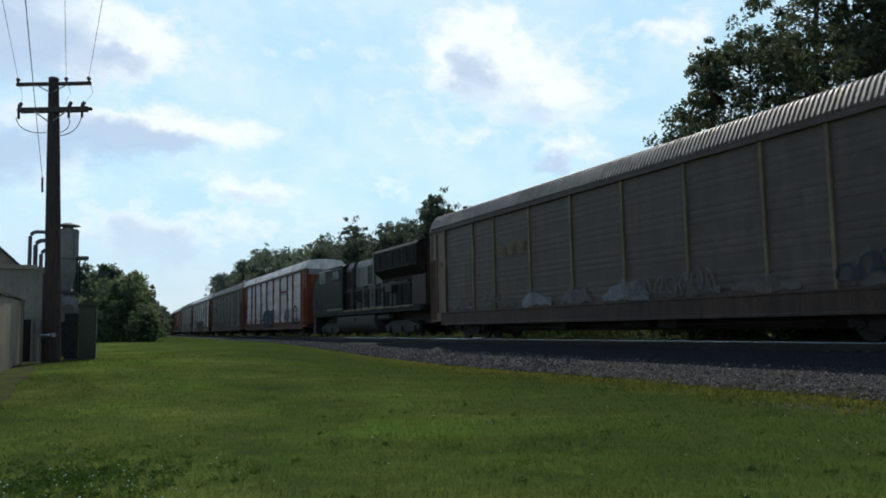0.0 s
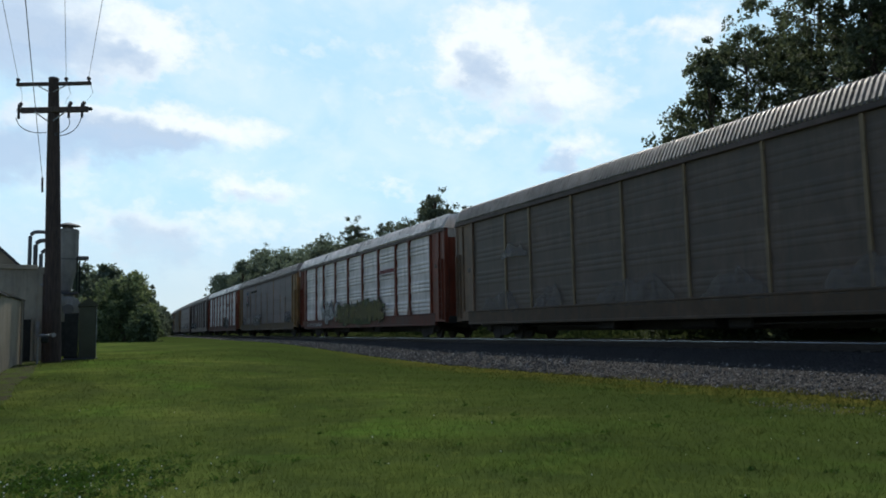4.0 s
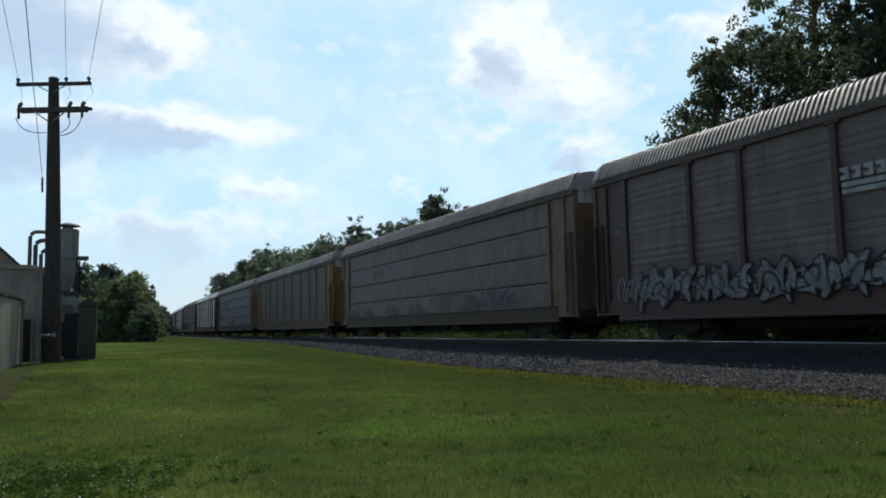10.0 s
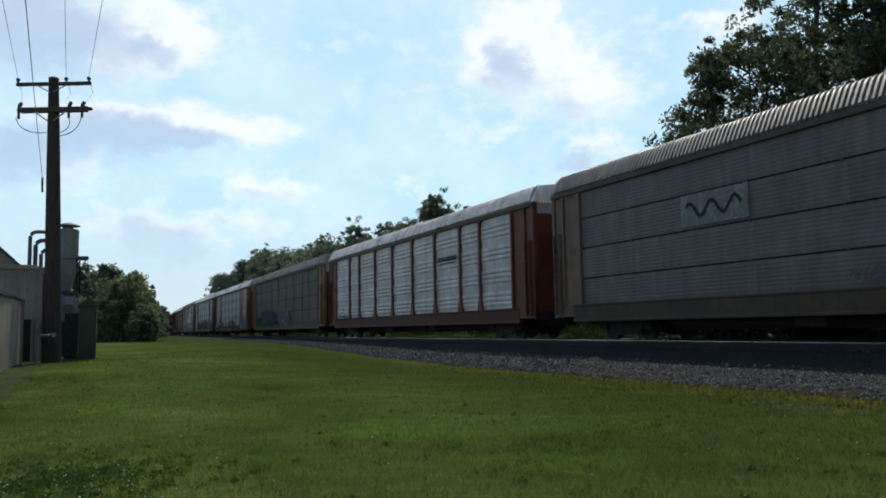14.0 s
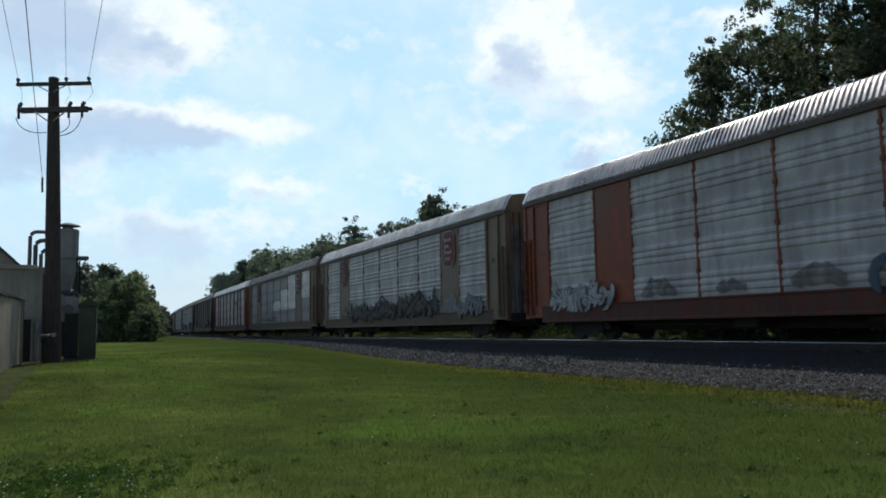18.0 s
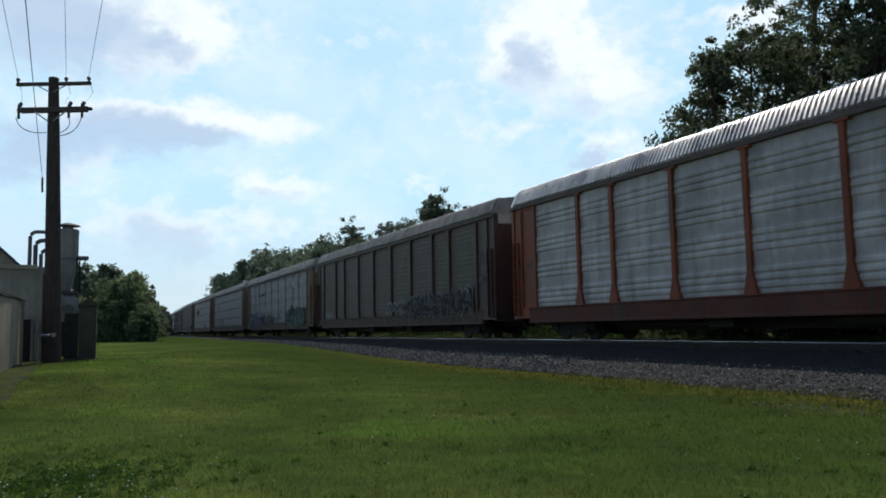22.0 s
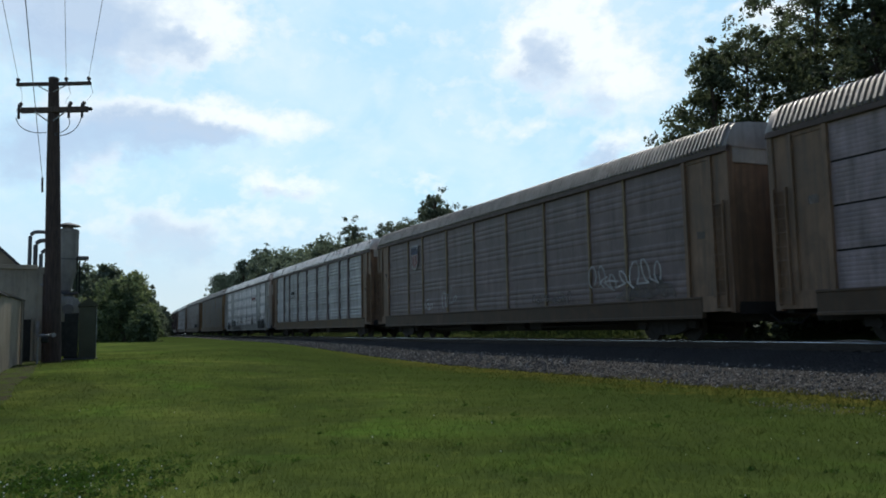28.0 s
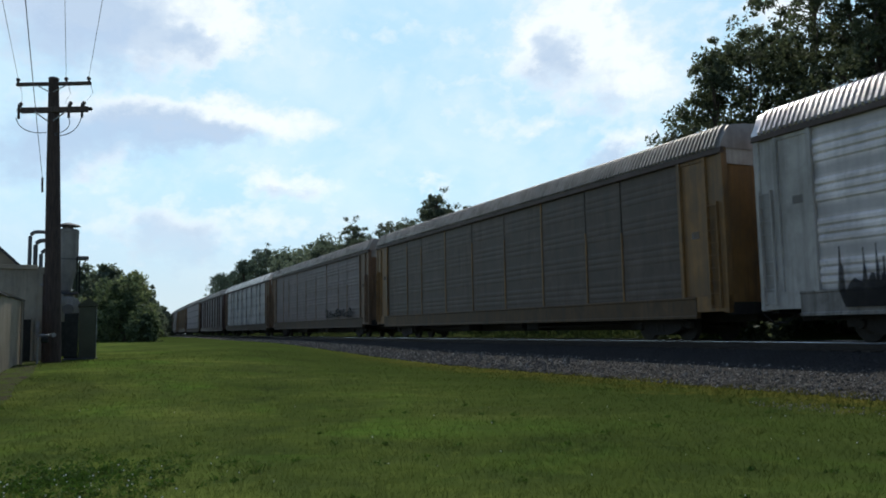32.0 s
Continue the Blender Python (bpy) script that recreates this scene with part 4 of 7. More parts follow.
def marks_1(c, r):
    bar_logo(c, 6.7, 9.0, 3.65, C_RED)
    ring_mark(c, 3.2, 1.75, 0.62, C_BLACK, 0.16)
    ring_mark(c, 3.1, 1.70, 0.30, C_SILVER, 0.10)
    scrawl(c, r, 2.0, 4.3, 1.0, 1.7, C_BLACK, 0.06)
    tag_letters(c, r, 5.6, 7.4, 1.2, 2.3, C_PALE, C_SILVER)
    scrawl(c, r, 9.2, 10.6, 1.3, 2.3, C_BLACK, 0.05)
    tag_letters(c, r, 11.8, 16.4, 0.95, 2.45, C_BLUE, C_BLACK, base=C_DARKBLUE, edge=0.06)
    scrawl(c, r, 12.2, 16.0, 1.0, 2.3, C_SILVER, 0.035)
    smear(c, r, 15.9, 17.3, 1.3, 1.9, C_TEAL)
    scrawl(c, r, 18.4, 20.6, 1.3, 1.9, C_BLACK, 0.05)
    scrawl(c, r, 22.7, 25.2, 1.25, 1.85, C_MARK, 0.045)


def marks_2(c, r):
    smear(c, r, 20.8, 22.8, 3.2, 3.9, C_PALE)
    for a, b in ((5.2, 7.6), (9.2, 11.6), (12.6, 16.4), (18.4, 20.4), (21.5, 24.6)):
        smear(c, r, a, b, 1.1, r.uniform(1.7, 2.3), C_DUST)


def marks_3(c, r):
    bar_logo(c, 6.7, 9.0, 3.6, C_RED)
    tag_letters(c, r, 8.2, 17.3, 0.85, 2.2, C_OLIVE, C_MAROON, base=C_GREEN)
    tag_letters(c, r, 17.3, 20.6, 0.95, 2.5, C_MARK, C_BLACK, edge=0.045)
    scrawl(c, r, 17.4, 20.4, 1.1, 2.6, C_BLACK, 0.045)
    scrawl(c, r, 20.8, 24.8, 0.75, 1.1, C_MARK, 0.04)


def marks_4(c, r):
    smear(c, r, 21.2, 22.9, 3.1, 4.8, C_DUST)
    shield_sign(c, 22.1, 4.05)
    bars(c, "lettering_bar", 16.9, 20.0, 4.35, 0.2, C_BLACK, 12, "worn dark lettering bars")
    tag_letters(c, r, 14.9, 18.3, 1.1, 2.15, C_PALE, C_MARK, edge=0.06)
    scrawl(c, r, 19.9, 22.0, 1.25, 1.9, C_MARK, 0.06)
    scrawl(c, r, 22.6, 24.9, 1.15, 2.2, C_PALE, 0.07)
    tag_letters(c, r, 1.9, 4.2, 1.1, 2.0, C_PALE, C_DARKBLUE)


def marks_5(c, r):
    bar_logo(c, 6.7, 8.9, 3.65, C_RED)
    smear(c, r, 6.4, 11.4, 1.15, 2.3, C_GROUND)
    smear(c, r, 8.6, 11.3, 1.15, 2.1, C_DUST)
    tag_letters(c, r, 6.7, 11.0, 1.0, 2.15, C_GROUND, C_SILVER, edge=0.05)
    scrawl(c, r, 6.8, 9.0, 1.15, 2.2, C_MARK, 0.05)
    scrawl(c, r, 9.0, 11.0, 1.2, 2.0, C_BLACK, 0.06)
    scrawl(c, r, 2.6, 4.1, 1.3, 2.0, C_BLACK, 0.06)


def marks_6(c, r):
    for i in range(7):
        a = 15.60 + i * 0.30
        for k, (lo, hi) in enumerate(((0.0, 0.095), (0.185, 0.28), (0.0, 0.28))):
            bit = Shape()
            wide = 0.11 if k == 2 else 0.22
            blob(bit, [(a, 3.64 + lo), (a + wide, 3.64 + lo), (a + wide, 3.64 + hi), (a, 3.64 + hi)], -1.60 - 0.002 * k)
            part("lettering_bar", bit, C_WHITE, c)
    for z in (3.32, 3.47):
        bars(c, "underline", 15.3, 18.0, z, 0.11, C_WHITE, 1, "white underline", x=-1.60)
    tag_letters(c, r, 16.2, 20.8, 1.0, 2.1, C_SILVER, C_BLACK, edge=0.05)
    tag_letters(c, r, 21.0, 24.9, 1.05, 2.15, C_SILVER, C_BLACK, edge=0.05)
    scrawl(c, r, 16.4, 24.8, 1.1, 2.15, C_BLACK, 0.045)
    scrawl(c, r, 24.6, 25.8, 1.2, 2.0, C_SILVER, 0.05)
    smear(c, r, 17.4, 25.4, 1.25, 2.0, C_DUST)
    smear(c, r, 0.85, 1.5, 3.2, 3.7, C_DUST)


def marks_7(c, r):
    smear(c, r, 7.2, 9.4, 1.25, 2.0, C_DUST)
    scrawl(c, r, 9.6, 12.4, 1.25, 2.4, C_PALE, 0.07)
    scrawl(c, r, 4.2, 7.0, 1.25, 2.0, C_VIOLET, 0.06)
    bars(c, "lettering_bar", 19.1, 21.0, 3.38, 0.42, C_SIGNYELLOW, 3, "faint yellow lettering bars")
    for a in (13.5, 17.0, 20.8, 23.4):
        smear(c, r, a, a + 2.0, 1.25, r.uniform(1.7, 2.1), C_PALE if a > 16 else C_DUST)


def marks_9(c, r):
    sh = Shape()
    blob(sh, [(17.8, 3.2), (20.3, 3.2), (20.3, 4.1), (17.8, 4.1)], -1.583)
    s = part("sign", sh, C_SILVER, c, "worn pale painted sign with a dark wavy line")
    loop = Shape()
    brush(loop, [(18.05 + 0.1 * i, 3.65 + 0.20 * math.sin(i * 0.75)) for i in range(21)], 0.10, -1.589)
    part("sign_line", loop, C_BLACK, s)
    scrawl(c, r, 12.5, 15.0, 1.3, 1.9, C_DUST, 0.08)


def marks_10(c, r):
    bar_logo(c, 6.8, 8.9, 3.6, C_BLACK)
    scrawl(c, r, 22.8, 24.8, 1.1, 1.6, C_BLACK, 0.04)


def marks_11(c, r):
    smear(c, r, 17.4, 25.3, 1.0, 2.0, C_OLIVE)
    tag_letters(c, r, 10.4, 14.6, 1.05, 2.2, C_BLUE, C_MARK, edge=0.05)
    tag_letters(c, r, 14.8, 16.8, 1.0, 1.9, C_MAROON, C_BLACK)
    tag_letters(c, r, 22.2, 25.2, 1.0, 2.0, C_BLACK, C_OLIVE, edge=0.06, base=C_OLIVE)
    tag_letters(c, r, 16.8, 21.9, 1.0, 2.3, C_TEAL, C_BLACK, base=C_GREEN, edge=0.07)
    scrawl(c, r, 17.0, 21.6, 1.05, 2.25, C_PALE, 0.045)


def marks_12(c, r):
    tag_letters(c, r, 2.2, 6.4, 0.75, 2.0, C_MARK, C_BLACK, edge=0.05, base=C_SILVER)
    scrawl(c, r, 2.3, 6.3, 0.9, 2.0, C_BLACK, 0.05)
    tag_letters(c, r, 9.6, 12.2, 0.8, 1.9, C_BLUE, C_DARKBLUE)
    tag_letters(c, r, 21.6, 25.2, 0.95, 1.9, C_MARK, C_DUST, edge=0.05)
    for a, b, z in ((13.1, 14.6, 1.9), (16.0, 17.1, 1.7), (18.6, 20.2, 1.9)):
        smear(c, r, a, b, 1.3, z, C_DUST)


def marks_13(c, r):
    octagon_sign(c, 5.42, 4.15)
    octagon_sign(c, 21.55, 4.15, C_FADEDRED, C_SILVER)
    smear(c, r, 6.7, 20.4, 0.95, 1.85, C_GROUND)
    tag_letters(c, r, 6.8, 11.6, 1.0, 2.25, C_GROUND, C_BLACK, edge=0.06)
    tag_letters(c, r, 11.6, 16.4, 1.0, 2.1, C_GROUND, C_BLACK, edge=0.06)
    tag_letters(c, r, 16.6, 20.2, 1.0, 2.0, C_DUST, C_BLACK, edge=0.06)
    for a in (8.9, 14.2):
        for line, wide in (([(a - 2.1, 1.25), (a, 2.35), (a + 2.1, 1.3)], 0.10), ([(a - 0.9, 1.5), (a, 2.0), (a + 0.9, 1.5), (a, 1.2), (a - 0.9, 1.5)], 0.07)):
            peak = Shape()
            brush(peak, line, wide, -1.652)
            part("graffiti_line", peak, C_BLACK, c, "dark sprayed peak")
    tag_letters(c, r, 2.0, 4.2, 0.95, 2.0, C_SILVER, C_BLACK)
    smear(c, r, 4.5, 6.3, 1.2, 2.2, C_SILVER)
    smear(c, r, 20.7, 22.4, 1.2, 2.0, C_PALE)


def marks_14(c, r):
    octagon_sign(c, 5.42, 4.15, C_RED, C_WHITE)
    octagon_sign(c, 21.55, 4.15, C_FADEDRED, C_SILVER)
    scrawl(c, r, 13.0, 20.0, 1.3, 1.9, C_DARKBLUE, 0.04)


def marks_15(c, r):
    bar_logo(c, 6.7, 8.9, 3.6, C_RED, 1)


def marks_16(c, r):
    tag_letters(c, r, 2.0, 6.0, 1.0, 2.3, C_BLACK, C_MARK, edge=0.032, lean=0.0)
    tag_letters(c, r, 6.3, 9.6, 1.0, 2.2, C_BLACK, C_MARK, edge=0.032, lean=0.0)
    tag_letters(c, r, 9.8, 12.6, 1.3, 2.0, C_GROUND, C_MARK, edge=0.04)
    scrawl(c, r, 22.8, 24.6, 1.3, 1.9, C_MARK, 0.05)
    smear(c, r, 0.8, 1.5, 3.2, 3.7, C_DUST)
    smear(c, r, 0.8, 1.5, 2.3, 2.7, C_DUST)


def marks_17(c, r):
    tag_letters(c, r, 2.2, 8.4, 0.85, 2.3, C_TEAL, C_BLACK, edge=0.06, base=C_GROUND)
    scrawl(c, r, 2.3, 8.2, 0.8, 2.35, C_MARK, 0.035)
    scrawl(c, r, 10.0, 13.4, 1.3, 2.0, C_DARKBLUE, 0.05)
    tag_letters(c, r, 13.6, 17.4, 1.2, 1.9, C_PALE, C_DARKBLUE)
    tag_letters(c, r, 18.4, 25.2, 0.95, 2.2, C_VIOLET, C_MARK, base=C_DARKBLUE, edge=0.055)
    bars(c, "lettering_bar", 18.1, 19.1, 3.80, 0.26, C_BLACK, 3, "worn black emblem", slant=0.4)
    bars(c, "lettering_bar", 19.6, 20.2, 3.78, 0.22, C_BLACK, 1, "worn black emblem", slant=0.4)
    smear(c, r, 4.6, 6.4, 3.9, 5.0, C_WHITE)


def marks_18(c, r):
    bars(c, "lettering_bar", 20.7, 21.8, 3.35, 0.5, C_SIGNYELLOW, 2, "faint yellow lettering bars")
    tag_letters(c, r, 14.8, 19.0, 1.2, 1.9, C_MARK, C_DARKBLUE)
    scrawl(c, r, 12.0, 15.0, 1.3, 2.0, C_MARK)
    scrawl(c, r, 19.2, 23.5, 1.25, 2.0, C_MARK, 0.055)


def marks_19(c, r):
    box_sign(c, 16.9, 20.2, 3.2, 4.1, C_ASH, C_BLACK, 5)
    scrawl(c, r, 6.0, 9.0, 1.3, 1.8, C_DUST, 0.06)


def marks_20(c, r):
    shield_sign(c, 21.55, 4.1)
    scrawl(c, r, 2.6, 6.4, 1.5, 2.5, C_MARK, 0.055)
    smear(c, r, 2.2, 5.0, 1.25, 2.0, C_DUST)
    scrawl(c, r, 7.4, 10.0, 1.3, 1.7, C_DUST, 0.05)
    scrawl(c, r, 16.4, 18.2, 1.3, 2.6, C_MARK, 0.06)
    scrawl(c, r, 19.2, 20.2, 1.35, 1.9, C_MARK, 0.05)


def marks_21(c, r):
    for a, b, z, h in ((18.6, 20.1, 3.10, 0.05), (18.6, 18.66, 3.10, 0.62), (20.02, 20.08, 3.10, 0.55)):
        bars(c, "mark_outline", a, b, z, h, C_BLACK, 1, "thin worn outline of a mark")
    bars(c, "lettering_bar", 18.85, 19.9, 3.40, 0.20, C_BLACK, 5, "worn dark lettering bars")


def marks_22(c, r):
    bar_logo(c, 6.8, 9.0, 3.65, C_RED)
    skyline(c, r, 1.8, 5.2, 0.8, 2.5, C_BLACK)
    skyline(c, r, 7.9, 8.7, 1.25, 2.4, C_BLACK)
    scrawl(c, r, 5.4, 7.6, 1.3, 2.1, C_DUST, 0.05)
    scrawl(c, r, 9.0, 12.6, 1.4, 2.1, C_GROUND, 0.045)
    scrawl(c, r, 13.4, 17.6, 1.3, 2.2, C_BLACK, 0.05)
    skyline(c, r, 15.2, 20.4, 0.75, 1.6, C_GROUND)
    skyline(c, r, 22.6, 24.6, 0.8, 2.2, C_BLACK)
    tag_letters(c, r, 18.6, 21.4, 1.1, 1.8, C_PALE, C_DARKBLUE)


def marks_24(c, r):
    scrawl(c, r, 3.0, 9.0, 1.3, 1.9, C_BLACK, 0.09)


WHITE_ORANGE = "white ribbed auto rack car with orange frame"
DARK_YELLOW = "soot-dark auto rack car with tan posts"
SMOOTH_GREY = "blue-grey banded auto rack car with tan ends"
CARS = [
    (0, -21.96, "posts", P_DARK, F_TAN, dict(post_mat=F_DUST, sill=F_DOORBROWN, label=DARK_YELLOW + " and graffiti", marks=marks_0)),
    (1, 0.36, "posts", P_LIGHT, F_ORANGE, dict(label=WHITE_ORANGE + " and blue graffiti", marks=marks_1)),
    (2, 0.26, "posts", P_DARK, F_TAN, dict(post_mat=F_DUST, ribs=True, label="dark auto rack car with thin tan posts and pale smears", marks=marks_2)),
    (3, 0.1, "posts", P_LIGHT, F_RED, dict(label=WHITE_ORANGE + " and green graffiti", marks=marks_3)),
    (4, 0.0, "thin", P_GREY, F_YELLOW, dict(label="grey auto rack car with yellow ends, shield and pale graffiti", marks=marks_4)),
    (5, -0.17, "posts", P_LIGHT, F_ORANGE, dict(label=WHITE_ORANGE + " and dark graffiti", marks=marks_5)),
    (6, -0.31, "posts", P_GREY, F_BROWN, dict(label="grimy grey auto rack car with dark brown frame and silver graffiti", marks=marks_6)),
    (7, -0.55, "bands", P_GREY, F_TAN, dict(label=SMOOTH_GREY + " and faded graffiti", marks=marks_7)),
    (8, 0.04, "posts", P_DARK, F_YELLOW, dict(post_mat=F_DUST, label="dark auto rack car with tan posts and yellow ends")),
    (9, 0.01, "bands", P_SLATE, F_TAN, dict(ribs=True, label=SMOOTH_GREY + " and pale sign", marks=marks_9)),
    (10, -0.04, "posts", P_LIGHT, F_RED, dict(label="white ribbed auto rack car with rust-red frame", marks=marks_10)),
    (11, 0.0, "bands", P_DARK, F_YELLOW, dict(ribs=True, slim=True, post_mat=F_DUST, label="dark auto rack car with yellow ends, blue and green graffiti", marks=marks_11)),
    (12, 0.26, "bracket", P_MID, F_ORANGE, dict(ribs=True, solid={1: F_ORANGE, 7: F_ORANGE}, label="grey ribbed auto rack car with orange panels and white graffiti", marks=marks_12)),
    (13, 0.33, "bracket", P_MID, F_OCHRE, dict(ribs=True, gable=F_OCHRE, solid={1: F_OCHRE, 7: F_OCHRE}, label="grey auto rack car with ochre panels, red octagons and dark graffiti", marks=marks_13)),
    (14, 0.35, "bracket", P_WORN, F_OCHRE, dict(ribs=True, gable=F_OCHRE, solid={1: F_OCHRE, 7: F_OCHRE}, light={0: ((LOW, 3.0, P_WORN), (3.0, HIGH, P_LIGHT)), 2: ((LOW, 2.3, P_WORN), (2.3, HIGH, P_LIGHT)), 3: ((LOW, 2.3, P_WORN), (2.3, 4.0, P_LIGHT), (4.0, HIGH, P_WORN)), 4: ((LOW, 2.3, P_WORN), (2.3, 3.1, P_LIGHT), (3.1, HIGH, P_WORN))}, label="patched grey auto rack car with ochre ends and red octagons", marks=marks_14)),
    (15, -0.17, "posts", P_MID, F_ORANGE, dict(label="white ribbed auto rack car with bright orange frame", marks=marks_15)),
    (16, -0.08, "posts", P_DARK, F_BROWN, dict(sill=F_DOORBROWN, label="dark grey auto rack car with brown frame and black graffiti", marks=marks_16)),
    (17, -0.09, "bracket", P_WORN, F_TAN, dict(post_mat=P_GREY, label="grey ribbed auto rack car with teal and violet graffiti", marks=marks_17)),
    (18, -0.14, "bands", P_BLUE, F_TAN, dict(ribs=True, label=SMOOTH_GREY + " and white graffiti", marks=marks_18)),
    (19, 0.0, "bands", P_BLUE, F_TAN, dict(label="blue-grey auto rack car with tan ends and boxed sign", marks=marks_19)),
    (20, -0.02, "posts", P_GREY, F_TAN, dict(post_mat=F_DUST, label="dark auto rack car with shield emblem and white scrawls", marks=marks_20)),
    (21, -0.15, "posts", P_PALE, F_TAN, dict(post_mat=P_GREY, sill=F_SILLTAN, label="pale grey ribbed auto rack car with tan sill and ends", marks=marks_21)),
    (22, 0.21, "bracket", P_WHITE, F_GREY, dict(solid={1: F_GREY, 7: F_GREY}, gable=F_OCHRE, label="white ribbed auto rack car with grey panels and black graffiti", marks=marks_22)),
    (23, -0.05, "thin", P_DARK, F_YELLOW, dict(label="dark brownish auto rack car with tan end posts")),
    (24, 0.0, "thin", P_GREY, F_TAN, dict(label="grey auto rack car with dark scrawls along its foot", marks=marks_24)),
    (25, 0.0, "posts", P_MID, F_TAN, dict(post_mat=P_MID, label="pale grey auto rack car with tan ends")),
    (26, 0.0, "posts", P_GREY, F_BROWN, dict(label="grimy grey auto rack car with brown frame")),
    (27, 0.0, "bands", P_BLUE, F_TAN, dict(label=SMOOTH_GREY)),
    (28, 0.0, "posts", P_DARK, F_YELLOW, dict(label=DARK_YELLOW)),
    (29, 0.0, "thin", P_GREY, F_TAN, dict(label="grey auto rack car with tan ends")),
    (30, 0.0, "posts", P_GREY, F_BROWN, dict(label="grimy grey auto rack car with brown frame")),
    (31, 0.0, "thin", P_DARK, F_TAN, dict(label="dark auto rack car with tan ends")),
    (32, 0.0, "thin", P_GREY, F_TAN, dict(label="grey auto rack car with tan ends")),
]
TRAIN = []
for k, off, style, sheet, frame_mat, extra in CARS:
    TRAIN.append((rack_car(k, style, sheet, frame_mat, **extra), k, off, 3.3, BODY - 3.3))

# ---- pushing locomotive, its nose towards the following car ----
# local space: y runs back, the nose end at y = 21.0, z up from the rail head
L_BLUE = paint("loco_dark_blue", (0.010, 0.010, 0.012), 0.65, 0.5, spec=0.08)
L_GREY = paint("loco_grey_blue", (0.066, 0.064, 0.066), 0.6, 0.45, spec=0.2)
L_CAB = paint("loco_cab_grey", (0.015, 0.012, 0.012), 0.55, 0.5, spec=0.07)
L_TANK = paint("loco_tank", (0.040, 0.037, 0.036), 0.6, 0.5, spec=0.2)
L_DECK = paint("loco_deck_edge", (0.24, 0.19, 0.10), 0.6, 0.5)
L_MOTTLE = paint("loco_streaked_grey", (0.210, 0.190, 0.182), 0.5, 0.7, streak=5.0, grimecol=(0.012, 0.012, 0.014))
L_RUST = paint("loco_rusty_orange", (0.042, 0.018, 0.010), 0.6, 0.6)
L_PALE = paint("loco_pale_edge", (0.30, 0.29, 0.28), 0.5, 0.4)
M_GLASS = glass_material()
LEN = 21.1


def louvre_shape(w, z0, z1, n):
    """Slanted louvre blades in a frame on the hood's side."""
    sh = Shape().box(-0.02, 0.02, 0, w, z0, z0 + 0.04).box(-0.02, 0.02, 0, w, z1 - 0.04, z1)
    sh.box(-0.02, 0.02, 0, 0.04, z0, z1).box(-0.02, 0.02, w - 0.04, w, z0, z1)
    for i in range(n):
        z = z0 + 0.05 + (z1 - z0 - 0.1) * i / n
        sh.sweep([(0.015, z + 0.06), (0.015, z + 0.045), (-0.02, z), (-0.02, z + 0.015)], 1, 0.04, w - 0.04)
    return sh


